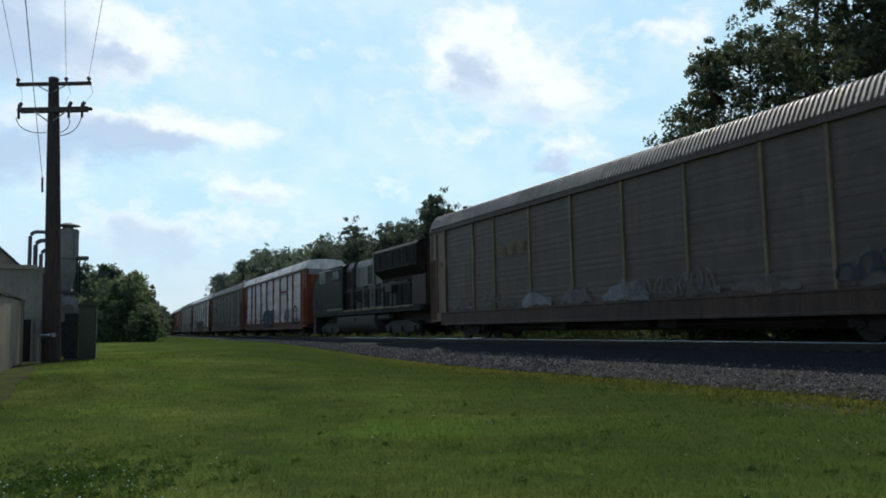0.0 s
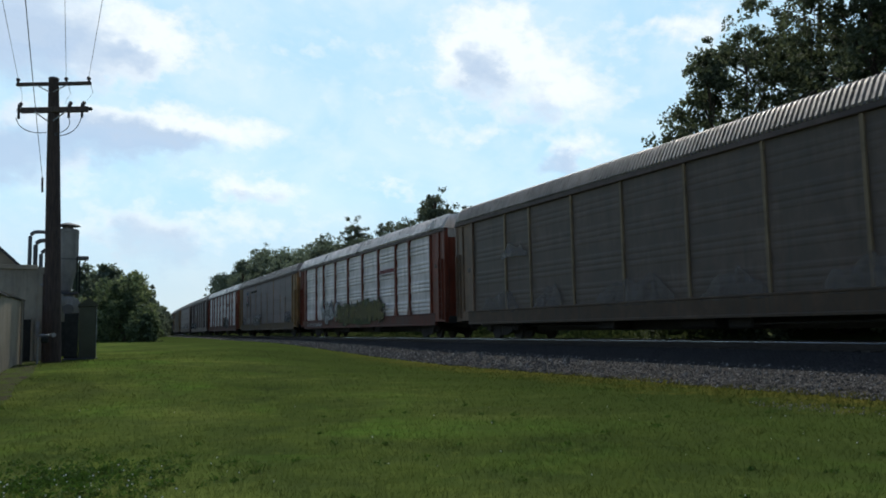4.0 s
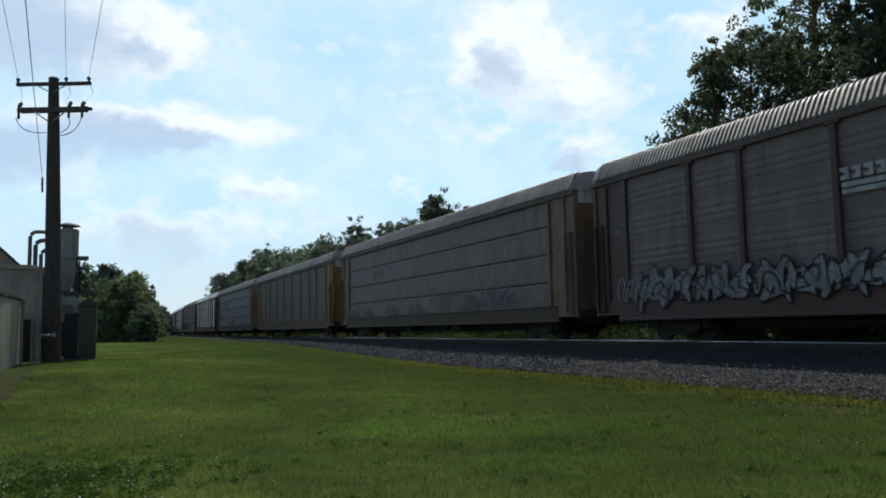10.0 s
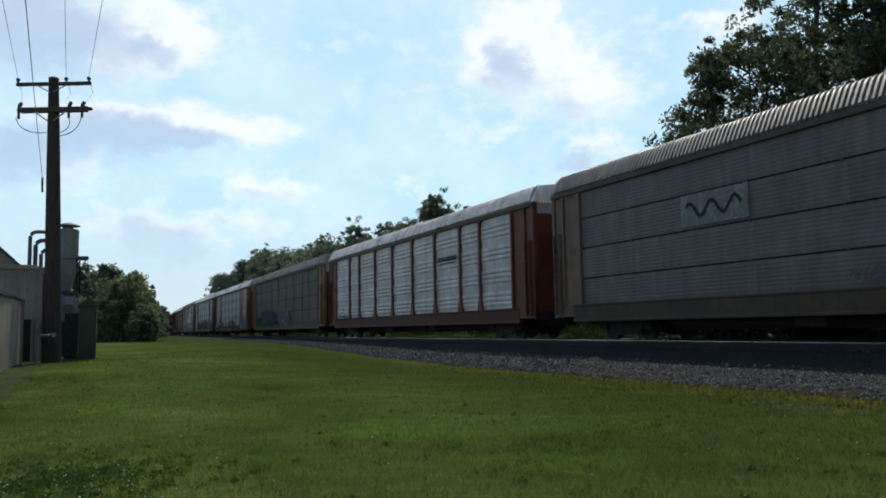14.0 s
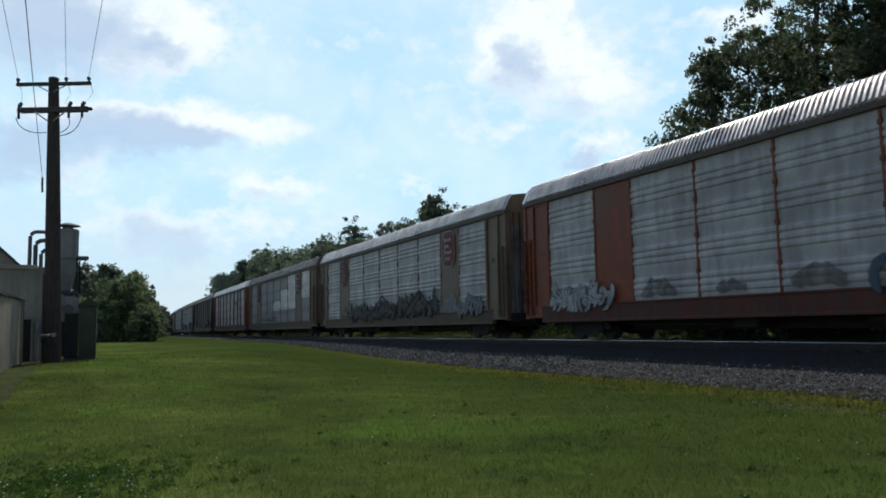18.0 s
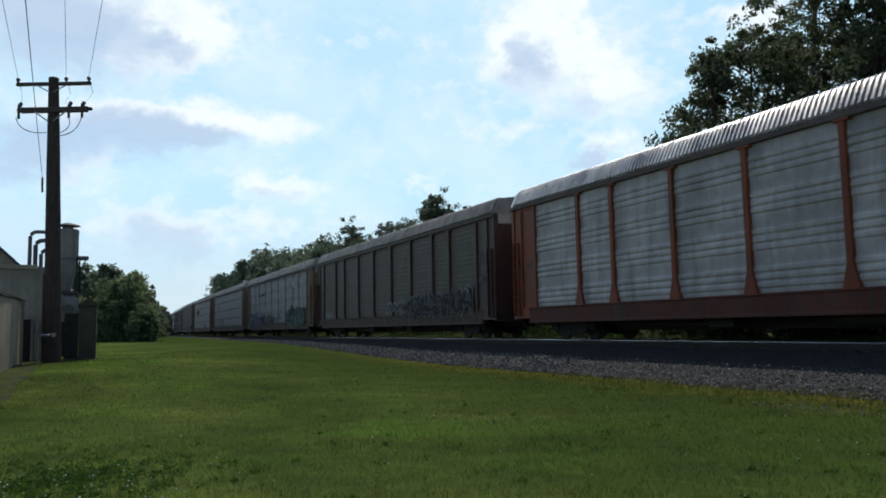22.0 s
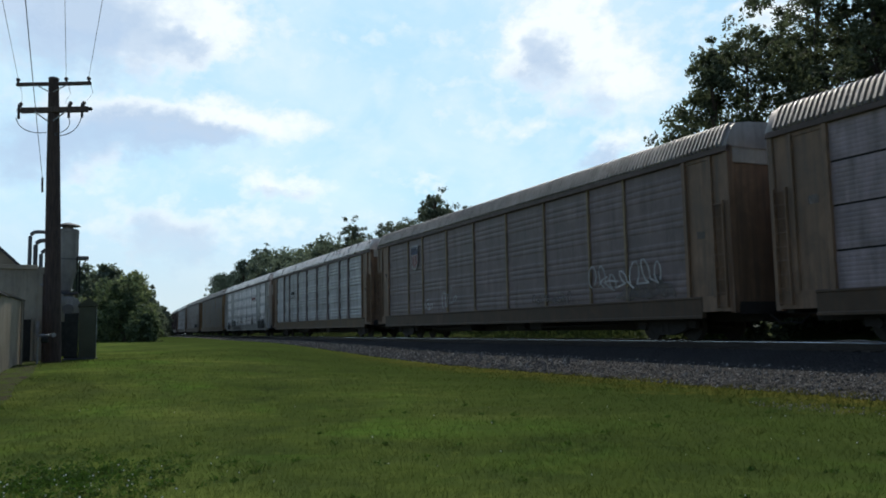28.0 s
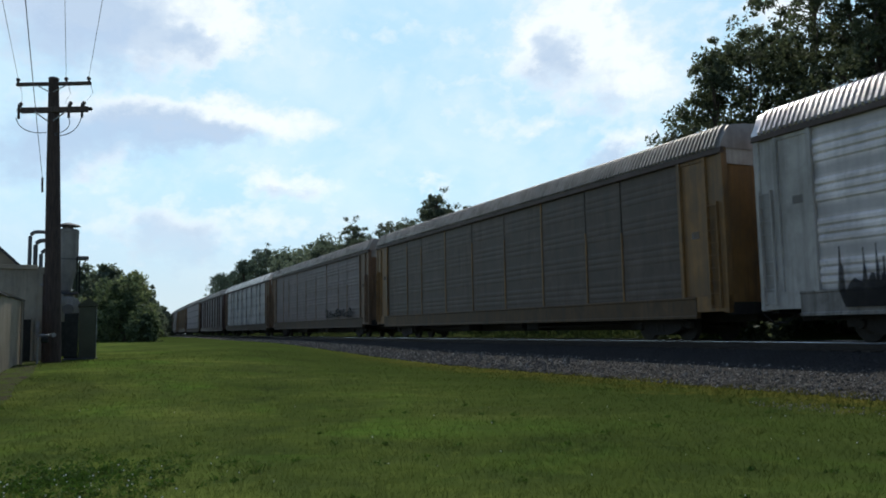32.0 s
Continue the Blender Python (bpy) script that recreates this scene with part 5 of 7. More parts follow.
def locomotive():
    lo = thing("locomotive")
    tagged(lo, "grimy dark diesel locomotive with paler grey cab", "locomotive")
    part("platform", Shape().box(-1.52, 1.52, 0.3, LEN - 0.5, 1.40, 1.68, 0.03), L_BLUE, lo)
    part("deck_edge", Shape().box(-1.532, -1.50, 1.4, 13.3, 1.66, 1.745), L_DECK, lo, "pale worn deck edge")
    # long hood
    body = Shape().sweep([(-0.98, 1.68), (-0.98, 4.52), (-0.80, 4.84), (0.80, 4.84), (0.98, 4.52), (0.98, 1.68)], 1, 7.3, 12.2)
    part("engine_hood", body, L_MOTTLE, lo, "streaked grey engine hood", smooth_by=30)
    for i in range(6):
        y = 7.45 + i * 0.79
        d = part("hood_door", lambda: Shape().box(-1.015, -0.975, 0.02, 0.72, 1.86, 3.20, 0.015), L_BLUE if i in (0, 3) else L_GREY, lo, "", "hood_door", at=pose(0, y, 0))
        part("latch", lambda: Shape().box(-1.04, -1.01, 0.60, 0.66, 2.4, 2.66), L_BLUE, d, "", "hood_latch")
        if i != 2:
            part("upper_panel", lambda: Shape().box(-1.005, -0.975, 0.02, 0.72, 3.28, 4.40, 0.015), L_MOTTLE, lo, "", "upper_panel", at=pose(0, y, 0))
    part("hood_louvre", louvre_shape(0.72, 3.28, 4.40, 12), L_BLUE, lo, "dark louvred vent", at=pose(-0.99, 7.45 + 2 * 0.79, 0))
    # no opening here: the recess's shade is a black plate on the hood
    part("dark_recess", Shape().box(-1.02, -0.985, 11.2, 12.0, 2.2, 3.1, 0.01), L_BLUE, lo, "black plate standing for a shaded open recess")
    # equipment bay behind the cab
    bay = Shape().sweep([(-1.25, 1.68), (-1.25, 4.40), (-1.0, 4.80), (1.0, 4.80), (1.25, 4.40), (1.25, 1.68)], 1, 12.2, 13.4)
    part("equipment_hood", bay, L_GREY, lo, "", smooth_by=30)
    part("bay_louvre", louvre_shape(0.9, 3.1, 4.2, 12), L_BLUE, lo, "dark louvred vent", at=pose(-1.26, 12.35, 0))
    part("bay_door", Shape().box(-1.28, -1.245, 12.4, 13.2, 1.8, 2.95, 0.015), L_BLUE, lo, "dark bay door")
    # radiator section
    rad = Shape().sweep([(-0.98, 1.68), (-0.98, 3.35), (-1.54, 3.80), (-1.54, 4.86), (-1.34, 5.04), (1.34, 5.04), (1.54, 4.86), (1.54, 3.80), (0.98, 3.35), (0.98, 1.68)], 1, 0.7, 7.3)
    part("radiator_section", rad, L_BLUE, lo, "", smooth_by=30)
    part("radiator_edge", Shape().box(-1.56, -1.38, 7.24, 7.34, 3.0, 5.0, 0.02), L_PALE, lo, "pale worn front edge of the radiator")
    for i in range(6):
        part("radiator_grille", lambda: louvre_shape(0.95, 3.95, 4.75, 8), L_BLUE, lo, "", "rad_grille", at=pose(-1.555, 0.95 + i * 1.03, 0))
    for i in range(7):
        part("roof_fan_guard", lambda: Shape().box(-1.3, 1.3, 0.0, 0.05, 5.03, 5.09), L_GREY, lo, "", "fan_guard", at=pose(0, 1.1 + i * 0.9, 0))
    for i in range(4):
        part("compressor_door", lambda: Shape().box(-1.01, -0.975, 0.03, 1.0, 1.85, 3.2, 0.015), L_BLUE if i != 2 else L_GREY, lo, "", "comp_door", at=pose(0, 2.9 + i * 1.08, 0))
    part("air_pipe", Shape().tube([(-1.1, 3.0, 3.05), (-1.1, 6.8, 3.05), (-1.1, 7.0, 2.7)], 0.05, 8), L_GREY, lo, "dusty air pipe", smooth_by=40)
    part("air_box", Shape().box(-1.30, -0.98, 5.0, 6.2, 2.55, 3.0, 0.03), L_GREY, lo)
    part("end_plate", Shape().box(-0.95, 0.95, 0.60, 0.71, 1.72, 4.6, 0.02), L_RUST, lo, "rusty orange end plate")
    part("rust_band", Shape().box(-1.01, -0.975, 0.75, 2.6, 1.75, 3.3, 0.01), L_RUST, lo, "rust-stained orange side patch")
    # cab and short wide nose
    cab = Shape().sweep([(13.4, 1.50), (13.4, 4.62), (13.7, 4.74), (18.9, 4.74), (19.3, 4.60), (20.55, 3.66), (20.80, 3.40), (20.86, 1.50)], 0, -1.5, 1.5)
    cabin = part("cab", cab, L_CAB, lo, "plain grey operator's cab with slanted nose")
    roof = Shape().sweep([(-1.56, 4.56), (-1.56, 4.60), (-1.22, 4.84), (1.22, 4.84), (1.56, 4.60), (1.56, 4.56)], 1, 16.3, 19.25)
    part("cab_roof", roof, L_PALE, cabin, "pale sunlit cab roof with sloped edges")
    part("rear_cab_roof", Shape().sweep([(-1.50, 4.60), (-1.20, 4.80), (1.20, 4.80), (1.50, 4.60)], 1, 13.4, 16.29), L_GREY, cabin, "grimy rear half of the cab roof")
    for z in (4.52, 4.70):
        part("roof_rail", Shape().tube([(-1.53, 13.6, z), (-1.53, 16.2, z)], 0.018, 6), L_PALE, cabin, "thin pale rail along the cab roof")
    for a, b in ((14.3, 15.7), (17.55, 18.72)):
        w = part("cab_window", Shape().box(-1.512, -1.49, a, b, 3.86, 4.42, 0.008), M_GLASS, cabin, "dark side window")
        trim = L_PALE if a > 17 else L_BLUE
        for p, q, u, v in ((a - 0.06, b + 0.06, 3.79, 3.855), (a - 0.06, b + 0.06, 4.425, 4.49), (a - 0.06, a - 0.002, 3.855, 4.425), (b + 0.002, b + 0.06, 3.855, 4.425)):
            part("window_frame", Shape().box(-1.525, -1.495, p, q, u, v), trim, w)
        part("window_post", Shape().box(-1.52, -1.50, (a + b) / 2 - 0.03, (a + b) / 2 + 0.03, 3.855, 4.425), trim, w)
    part("yellow_stripe", Shape().box(-1.508, -1.49, 13.6, 17.2, 1.80, 1.90), L_DECK, cabin, "worn yellow stripe")
    # opaque pale pane: the bright sky behind the window is put into its colour
    part("front_quarter_window", Shape().box(-1.512, -1.49, 18.84, 18.98, 3.92, 4.40, 0.008), L_PALE, cabin, "pale painted pane standing for sky seen through the glass")
    shield = Matrix.Translation((0, 19.93, 4.14)) @ Matrix.Rotation(math.atan2(-0.94, 1.25), 4, "X")
    part("windshield", Shape().box(-1.25, 1.25, -0.55, 0.55, -0.01, 0.02), M_GLASS, cabin, at=shield)
    part("nose_door", Shape().box(-1.515, -1.49, 19.45, 19.85, 2.0, 2.75, 0.01), L_BLUE, cabin, "dark recessed nose hatch")
    part("cab_door_seam", Shape().box(-1.508, -1.49, 13.62, 13.70, 1.8, 4.3), L_BLUE, cabin)
    part("grab_iron", Shape().tube([(-1.5, 13.2, 1.9), (-1.57, 13.2, 1.9), (-1.57, 13.2, 4.2), (-1.5, 13.2, 4.2)], 0.03, 6), L_BLUE, lo)
    part("pilot", Shape().sweep([(20.3, 0.25), (20.3, 1.5), (20.9, 1.5), (21.1, 0.3)], 0, -1.4, 1.4), M_UNDER, lo, "black pilot plate")
    for i in range(3):
        part("step", lambda: Shape().box(-1.5, -1.2, 0, 0.5, 0, 0.04), L_GREY, lo, "", "loco_step", at=pose(0, 20.1, 0.35 + i * 0.4))
    part("fuel_tank", Shape().sweep([(-1.38, 0.62), (-1.46, 0.9), (-1.46, 1.34), (1.46, 1.34), (1.46, 0.9), (1.38, 0.62), (1.0, 0.30), (-1.0, 0.30)], 1, 7.4, 14.8), L_TANK, lo, "large grimy fuel tank", smooth_by=50)
    part("filler_cap", Shape().tube([(-1.47, 11.0, 1.12), (-1.54, 11.0, 1.12)], 0.09, 10), L_GREY, lo)
    part("air_reservoir", Shape().tube([(-1.2, 5.3, 1.18), (-1.2, 7.2, 1.18)], 0.17, 12), L_TANK, lo, smooth_by=40)
    part("centre_frame", Shape().box(-0.6, 0.6, 0.2, LEN - 0.3, 0.75, 1.40), M_UNDER, lo)
    for i in range(9):
        y = 1.6 + i * 1.33
        part("handrail_post", lambda: Shape().tube([(-1.51, 0, 1.6), (-1.51, 0, 2.90)], 0.042, 6), L_BLUE, lo, "", "loco_stanchion", at=pose(0, y, 0))
    part("handrail", Shape().tube([(-1.51, 0.9, 2.90), (-1.51, 13.0, 2.90)], 0.02, 6), L_GREY, lo)
    part("exhaust_stack", Shape().box(-0.4, 0.4, 9.2, 10.4, 4.80, 5.0, 0.04), M_UNDER, lo)
    part("horn", Shape().tube([(0.1, 12.6, 4.78), (0.1, 12.6, 4.95), (0.1, 13.2, 4.97)], [0.04, 0.05, 0.09], 8), L_GREY, lo)
    part("antenna", Shape().tube([(0.3, 15.0, 4.80), (0.3, 15.0, 4.95)], [0.12, 0.05], 8), L_PALE, lo)
    for y0 in (3.9, LEN - 3.9):
        t = part("truck", Shape().box(-0.95, 0.95, -1.9, 1.9, 0.62, 0.95, 0.03), M_UNDER, lo, "grimy black six-wheel truck", at=pose(0, y0, 0))
        for dy in (-1.85, 0.0, 1.85):
            part("wheelset", wheelset_shape, M_WHEEL, t, "", "wheelset", 40, pose(0, dy, 0.09))
            part("journal_box", lambda: Shape().box(-1.24, -1.10, -0.2, 0.2, 0.34, 0.66, 0.03), M_WHEEL, t, "", "journal_box", at=pose(0, dy, 0))
        for side in (-1, 1):
            ring = [(-2.5, 0.72), (-2.5, 0.45), (-1.4, 0.36), (-0.9, 0.30), (0.9, 0.30), (1.4, 0.36), (2.5, 0.45), (2.5, 0.72), (1.2, 0.95), (-1.2, 0.95)]
            part("side_frame", Shape().sweep(ring, 0, side * 0.98, side * 1.13), M_UNDER, t)
    c1 = part("coupler", coupler_shape, M_UNDER, lo, "", "coupler")
    c2 = part("coupler", coupler_shape, M_UNDER, lo, "", "coupler")
    c2.matrix_basis = Matrix.Translation((0, LEN, 0)) @ Matrix.Diagonal((1, -1, 1, 1))
    return lo


TRAIN.append((locomotive(), 1, 0.36 - 1.45 - LEN, 3.9, LEN - 3.9))


def front_of(k, t):
    u = t - 16.0
    return 40.525 + (k - 12) * 28.387 - 20.847 * u - 0.013667 * u * u


def rail_pose(y, a, b):
    """A vehicle whose front is at y, its trucks a and b metres behind it on the track."""
    xa, xb = path_x(y + a), path_x(y + b)
    turn = math.atan2(xb - xa, b - a)
    m = Matrix.Rotation(-turn, 4, "Z")
    p = m @ Vector((0, a, 0))
    return Matrix.Translation((xa - p.x, y + a - p.y, RAIL)) @ m


# ---- clouds: a high thin sheet that drifts with the wind ----
CLOUD_Z = 250.0
DRIFT = Vector((1.67, -2.1))
# white masses and shaded cores: azimuth, elevation, half width, half height (degrees), weight
CLOUD_MASSES = [
    (3.5, 21.3, 4.0, 2.0, 1.0), (6.3, 20.0, 2.6, 1.7, 0.95), (3.2, 18.4, 2.4, 1.3, 0.75), (-3.2, 20.2, 4.2, 2.4, 0.9), (2.9, 14.6, 7.0, 1.25, 1.0),
    (9.6, 14.3, 4.6, 1.3, 0.8), (-0.5, 10.9, 3.0, 1.6, 0.45), (12.5, 10.3, 3.4, 1.1, 0.75), (4.9, 7.2, 6.2, 1.7, 0.7), (22.3, 10.3, 1.6, 0.7, 0.5),
    (32.2, 21.3, 3.0, 2.2, 1.0), (29.4, 19.6, 2.6, 2.3, 0.9), (33.8, 18.6, 4.6, 2.2, 0.8), (36.1, 16.2, 4.6, 1.9, 0.7), (27.8, 14.3, 3.6, 1.0, 0.45),
    (36.0, 12.5, 2.4, 1.1, 0.75), (45.8, 20.6, 2.8, 1.1, 0.7), (42.0, 19.9, 3.2, 0.9, 0.35), (18.0, 20.5, 9.0, 1.0, 0.25), (24.5, 17.0, 4.0, 0.8, 0.25), (14.0, 7.5, 4.5, 1.2, 0.35)]
CLOUD_CORES = [
    (-2.2, 19.8, 5.2, 2.8, 1.3), (4.4, 19.2, 2.0, 1.0, 0.75), (3.0, 13.4, 4.8, 1.35, 1.3), (7.6, 13.4, 2.2, 0.7, 0.6), (-3.6, 12.0, 3.4, 1.9, 1.05), (12.3, 9.7, 2.0, 0.55, 0.45),
    (3.6, 6.6, 2.0, 1.5, 0.75), (6.6, 5.9, 1.7, 1.5, 0.6), (30.4, 18.4, 1.9, 1.8, 0.95), (34.7, 15.3, 2.2, 0.9, 0.5), (35.2, 11.7, 2.0, 0.8, 0.8), (33.4, 17.2, 1.6, 0.9, 0.35)]


def cloud_material():
    g = Graph("cloud")
    tc = g.node("ShaderNodeTexCoord")
    sep = g.node("ShaderNodeSeparateXYZ")
    g.link(tc.outputs["Object"], sep.inputs[0])
    az = g.math("MULTIPLY", g.math("ARCTAN2", sep.outputs[0], sep.outputs[1]), 57.29578)
    flat = g.math("SQRT", g.math("ADD", g.math("MULTIPLY", sep.outputs[0], sep.outputs[0]), g.math("MULTIPLY", sep.outputs[1], sep.outputs[1])))
    el = g.math("MULTIPLY", g.math("ARCTAN2", CLOUD_Z, flat), 57.29578)
    vec = g.node("ShaderNodeCombineXYZ")
    g.link(az, vec.inputs[0])
    g.link(g.math("MULTIPLY", el, 1.35), vec.inputs[1])
    puff = g.noise(vec.outputs[0], 0.50, 9, 0.56, 0.15)
    shift = g.node("ShaderNodeVectorMath")
    shift.operation = "ADD"
    g.link(vec.outputs[0], shift.inputs[0])
    shift.inputs[1].default_value = (31.0, 17.0, 5.0)
    az_w = g.math("ADD", az, g.math("MULTIPLY", g.math("SUBTRACT", g.noise(vec.outputs[0], 0.32, 6, 0.6), 0.5), 7.5))
    el_w = g.math("ADD", el, g.math("MULTIPLY", g.math("SUBTRACT", g.noise(shift.outputs[0], 0.32, 6, 0.6), 0.5), 4.0))
    wisp = g.noise(vec.outputs[0], 0.13, 6, 0.6, 0.4)
    thin = g.noise(vec.outputs[0], 0.30, 5, 0.55, 0.2)

    def gather(masses):
        total = None
        for a, e, sa, se, w in masses:
            u = g.math("MULTIPLY", g.math("SUBTRACT", az_w, a), 1.0 / sa)
            v = g.math("MULTIPLY", g.math("SUBTRACT", el_w, e), 1.0 / se)
            q = g.math("ADD", g.math("MULTIPLY", u, u), g.math("MULTIPLY", v, v))
            b = g.math("MULTIPLY", g.math("EXPONENT", g.math("MULTIPLY", q, -1.0)), w)
            total = b if total is None else g.math("ADD", total, b)
        return total

    body = g.ramp(g.math("ADD", gather(CLOUD_MASSES), g.math("MULTIPLY", g.math("SUBTRACT", puff, 0.5), 1.5)), [(0.20, 0.0), (0.62, 0.85), (0.95, 1.0)])
    core = g.ramp(g.math("ADD", gather(CLOUD_CORES), g.math("MULTIPLY", g.math("SUBTRACT", puff, 0.5), 0.9)), [(0.15, 0.0), (0.62, 0.72), (1.05, 1.0)])
    haze = g.ramp(g.math("MULTIPLY", el, 0.05), [(0.10, 1.0), (0.48, 0.0)])
    blue = g.mix(g.ramp(wisp, [(0.34, 0.0), (0.70, 1.0)]), (0.525, 0.79, 1.0), (0.71, 0.885, 1.0))
    blue = g.mix(g.ramp(thin, [(0.5, 0.0), (0.75, 0.45)]), blue, (0.86, 0.945, 1.0))
    blue = g.mix(g.math("MULTIPLY", haze, 0.92), blue, (0.535, 0.665, 0.825))
    white = g.mix(g.math("MULTIPLY", haze, 0.75), (0.945, 0.98, 1.035), (0.615, 0.72, 0.85))
    grey = g.mix(g.math("MULTIPLY", haze, 0.6), (0.475, 0.60, 0.80), (0.50, 0.64, 0.825))
    col = g.mix(g.math("MULTIPLY", body, 0.90), blue, white)
    col = g.mix(g.math("MULTIPLY", core, 0.9), col, grey)
    em = g.node("ShaderNodeEmission")
    g.link(col, em.inputs[0])
    em.inputs[1].default_value = CLOUD_GLOW
    tr = g.node("ShaderNodeBsdfTransparent")
    mx = g.node("ShaderNodeMixShader")
    g.link(g.math("MAXIMUM", body, 0.82, clamp=True), mx.inputs[0])
    g.link(tr.outputs[0], mx.inputs[1])
    g.link(em.outputs[0], mx.inputs[2])
    g.link(mx.outputs[0], g.out.inputs[0])
    return g.mat


CLOUD_GLOW = 0.965


def build_clouds():
    sh = Shape()
    rs = [CLOUD_Z / math.tan(radians(e)) for e in (32, 25, 18, 12, 8, 5.5, 4, 3.05)]
    angs = [radians(-40 + 5 * i) for i in range(27)]
    for r in rs:
        sh.v += [(r * math.sin(a), r * math.cos(a), CLOUD_Z + EYE[2]) for a in angs]
    n = len(angs)
    sh.f = [(j * n + i, j * n + i + 1, (j + 1) * n + i + 1, (j + 1) * n + i) for j in range(len(rs) - 1) for i in range(n - 1)]
    m = len(sh.v)
    sh.v += [(rs[-1] * math.sin(a), rs[-1] * math.cos(a), -25.0) for a in angs]
    sh.f += [(m - n + i, m - n + i + 1, m + i + 1, m + i) for i in range(n - 1)]
    ob = part("backdrop_clouds", sh, cloud_material())
    return tagged(ob, "drifting white and grey summer clouds in pale sky", "clouds", kind="structure")


CLOUDS = build_clouds()

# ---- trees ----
# undergrowth leaves: the shade under the trees is put into this darker green
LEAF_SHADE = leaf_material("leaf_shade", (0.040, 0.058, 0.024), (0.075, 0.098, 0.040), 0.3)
LEAF_NEAR = leaf_material("leaf_backlit", (0.056, 0.069, 0.046), (0.118, 0.135, 0.088), 0.4)
# row, far and bush leaves are paler: distance haze mixed into their colour
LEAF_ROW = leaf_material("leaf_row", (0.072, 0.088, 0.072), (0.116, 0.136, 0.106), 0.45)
LEAF_FAR_HAZED = leaf_material("leaf_far_hazed", (0.118, 0.142, 0.118), (0.165, 0.192, 0.152))
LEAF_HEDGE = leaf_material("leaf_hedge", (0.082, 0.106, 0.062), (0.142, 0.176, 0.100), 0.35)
LEAF_BUSH_HAZED = leaf_material("leaf_bush_hazed", (0.155, 0.185, 0.105), (0.235, 0.265, 0.150))


TREES = []


def leaf_cloud(centres, radii, per, size, seed, flat=0.8):
    """Folded leaves scattered round many twig tips, as one mesh."""
    rng = np.random.default_rng(seed)
    c = np.repeat(np.asarray(centres), per, axis=0)
    r = np.repeat(np.asarray(radii), per)
    n = len(c)
    d = rng.normal(size=(n, 3))
    d /= np.linalg.norm(d, axis=1)[:, None] + 1e-9
    pos = c + d * (r * rng.random(n) ** 0.6)[:, None] * np.array([1, 1, flat])
    a = rng.normal(size=(n, 3))
    a /= np.linalg.norm(a, axis=1)[:, None]
    b = np.cross(a, rng.normal(size=(n, 3)))
    b /= np.linalg.norm(b, axis=1)[:, None] + 1e-9
    s = size * rng.uniform(0.6, 1.35, n)[:, None]
    nn = np.cross(a, b)
    v = np.stack([pos - a * s, pos + b * s * 0.55 + nn * s * 0.18, pos + a * s, pos - b * s * 0.55 + nn * s * 0.18], axis=1).reshape(-1, 3)
    me = bpy.data.meshes.new("leaves")
    me.vertices.add(4 * n)
    me.vertices.foreach_set("co", v.ravel())
    idx = np.arange(n)[:, None] * 4
    tri = np.concatenate([idx + [0, 1, 2], idx + [0, 2, 3]], axis=1).reshape(-1)
    me.loops.add(len(tri))
    me.loops.foreach_set("vertex_index", tri.astype(np.int32))
    me.polygons.add(2 * n)
    me.polygons.foreach_set("loop_start", np.arange(0, 6 * n, 3, dtype=np.int32))
    me.polygons.foreach_set("loop_total", np.full(2 * n, 3, dtype=np.int32))
    me.update(calc_edges=True)
    me.validate()
    return me


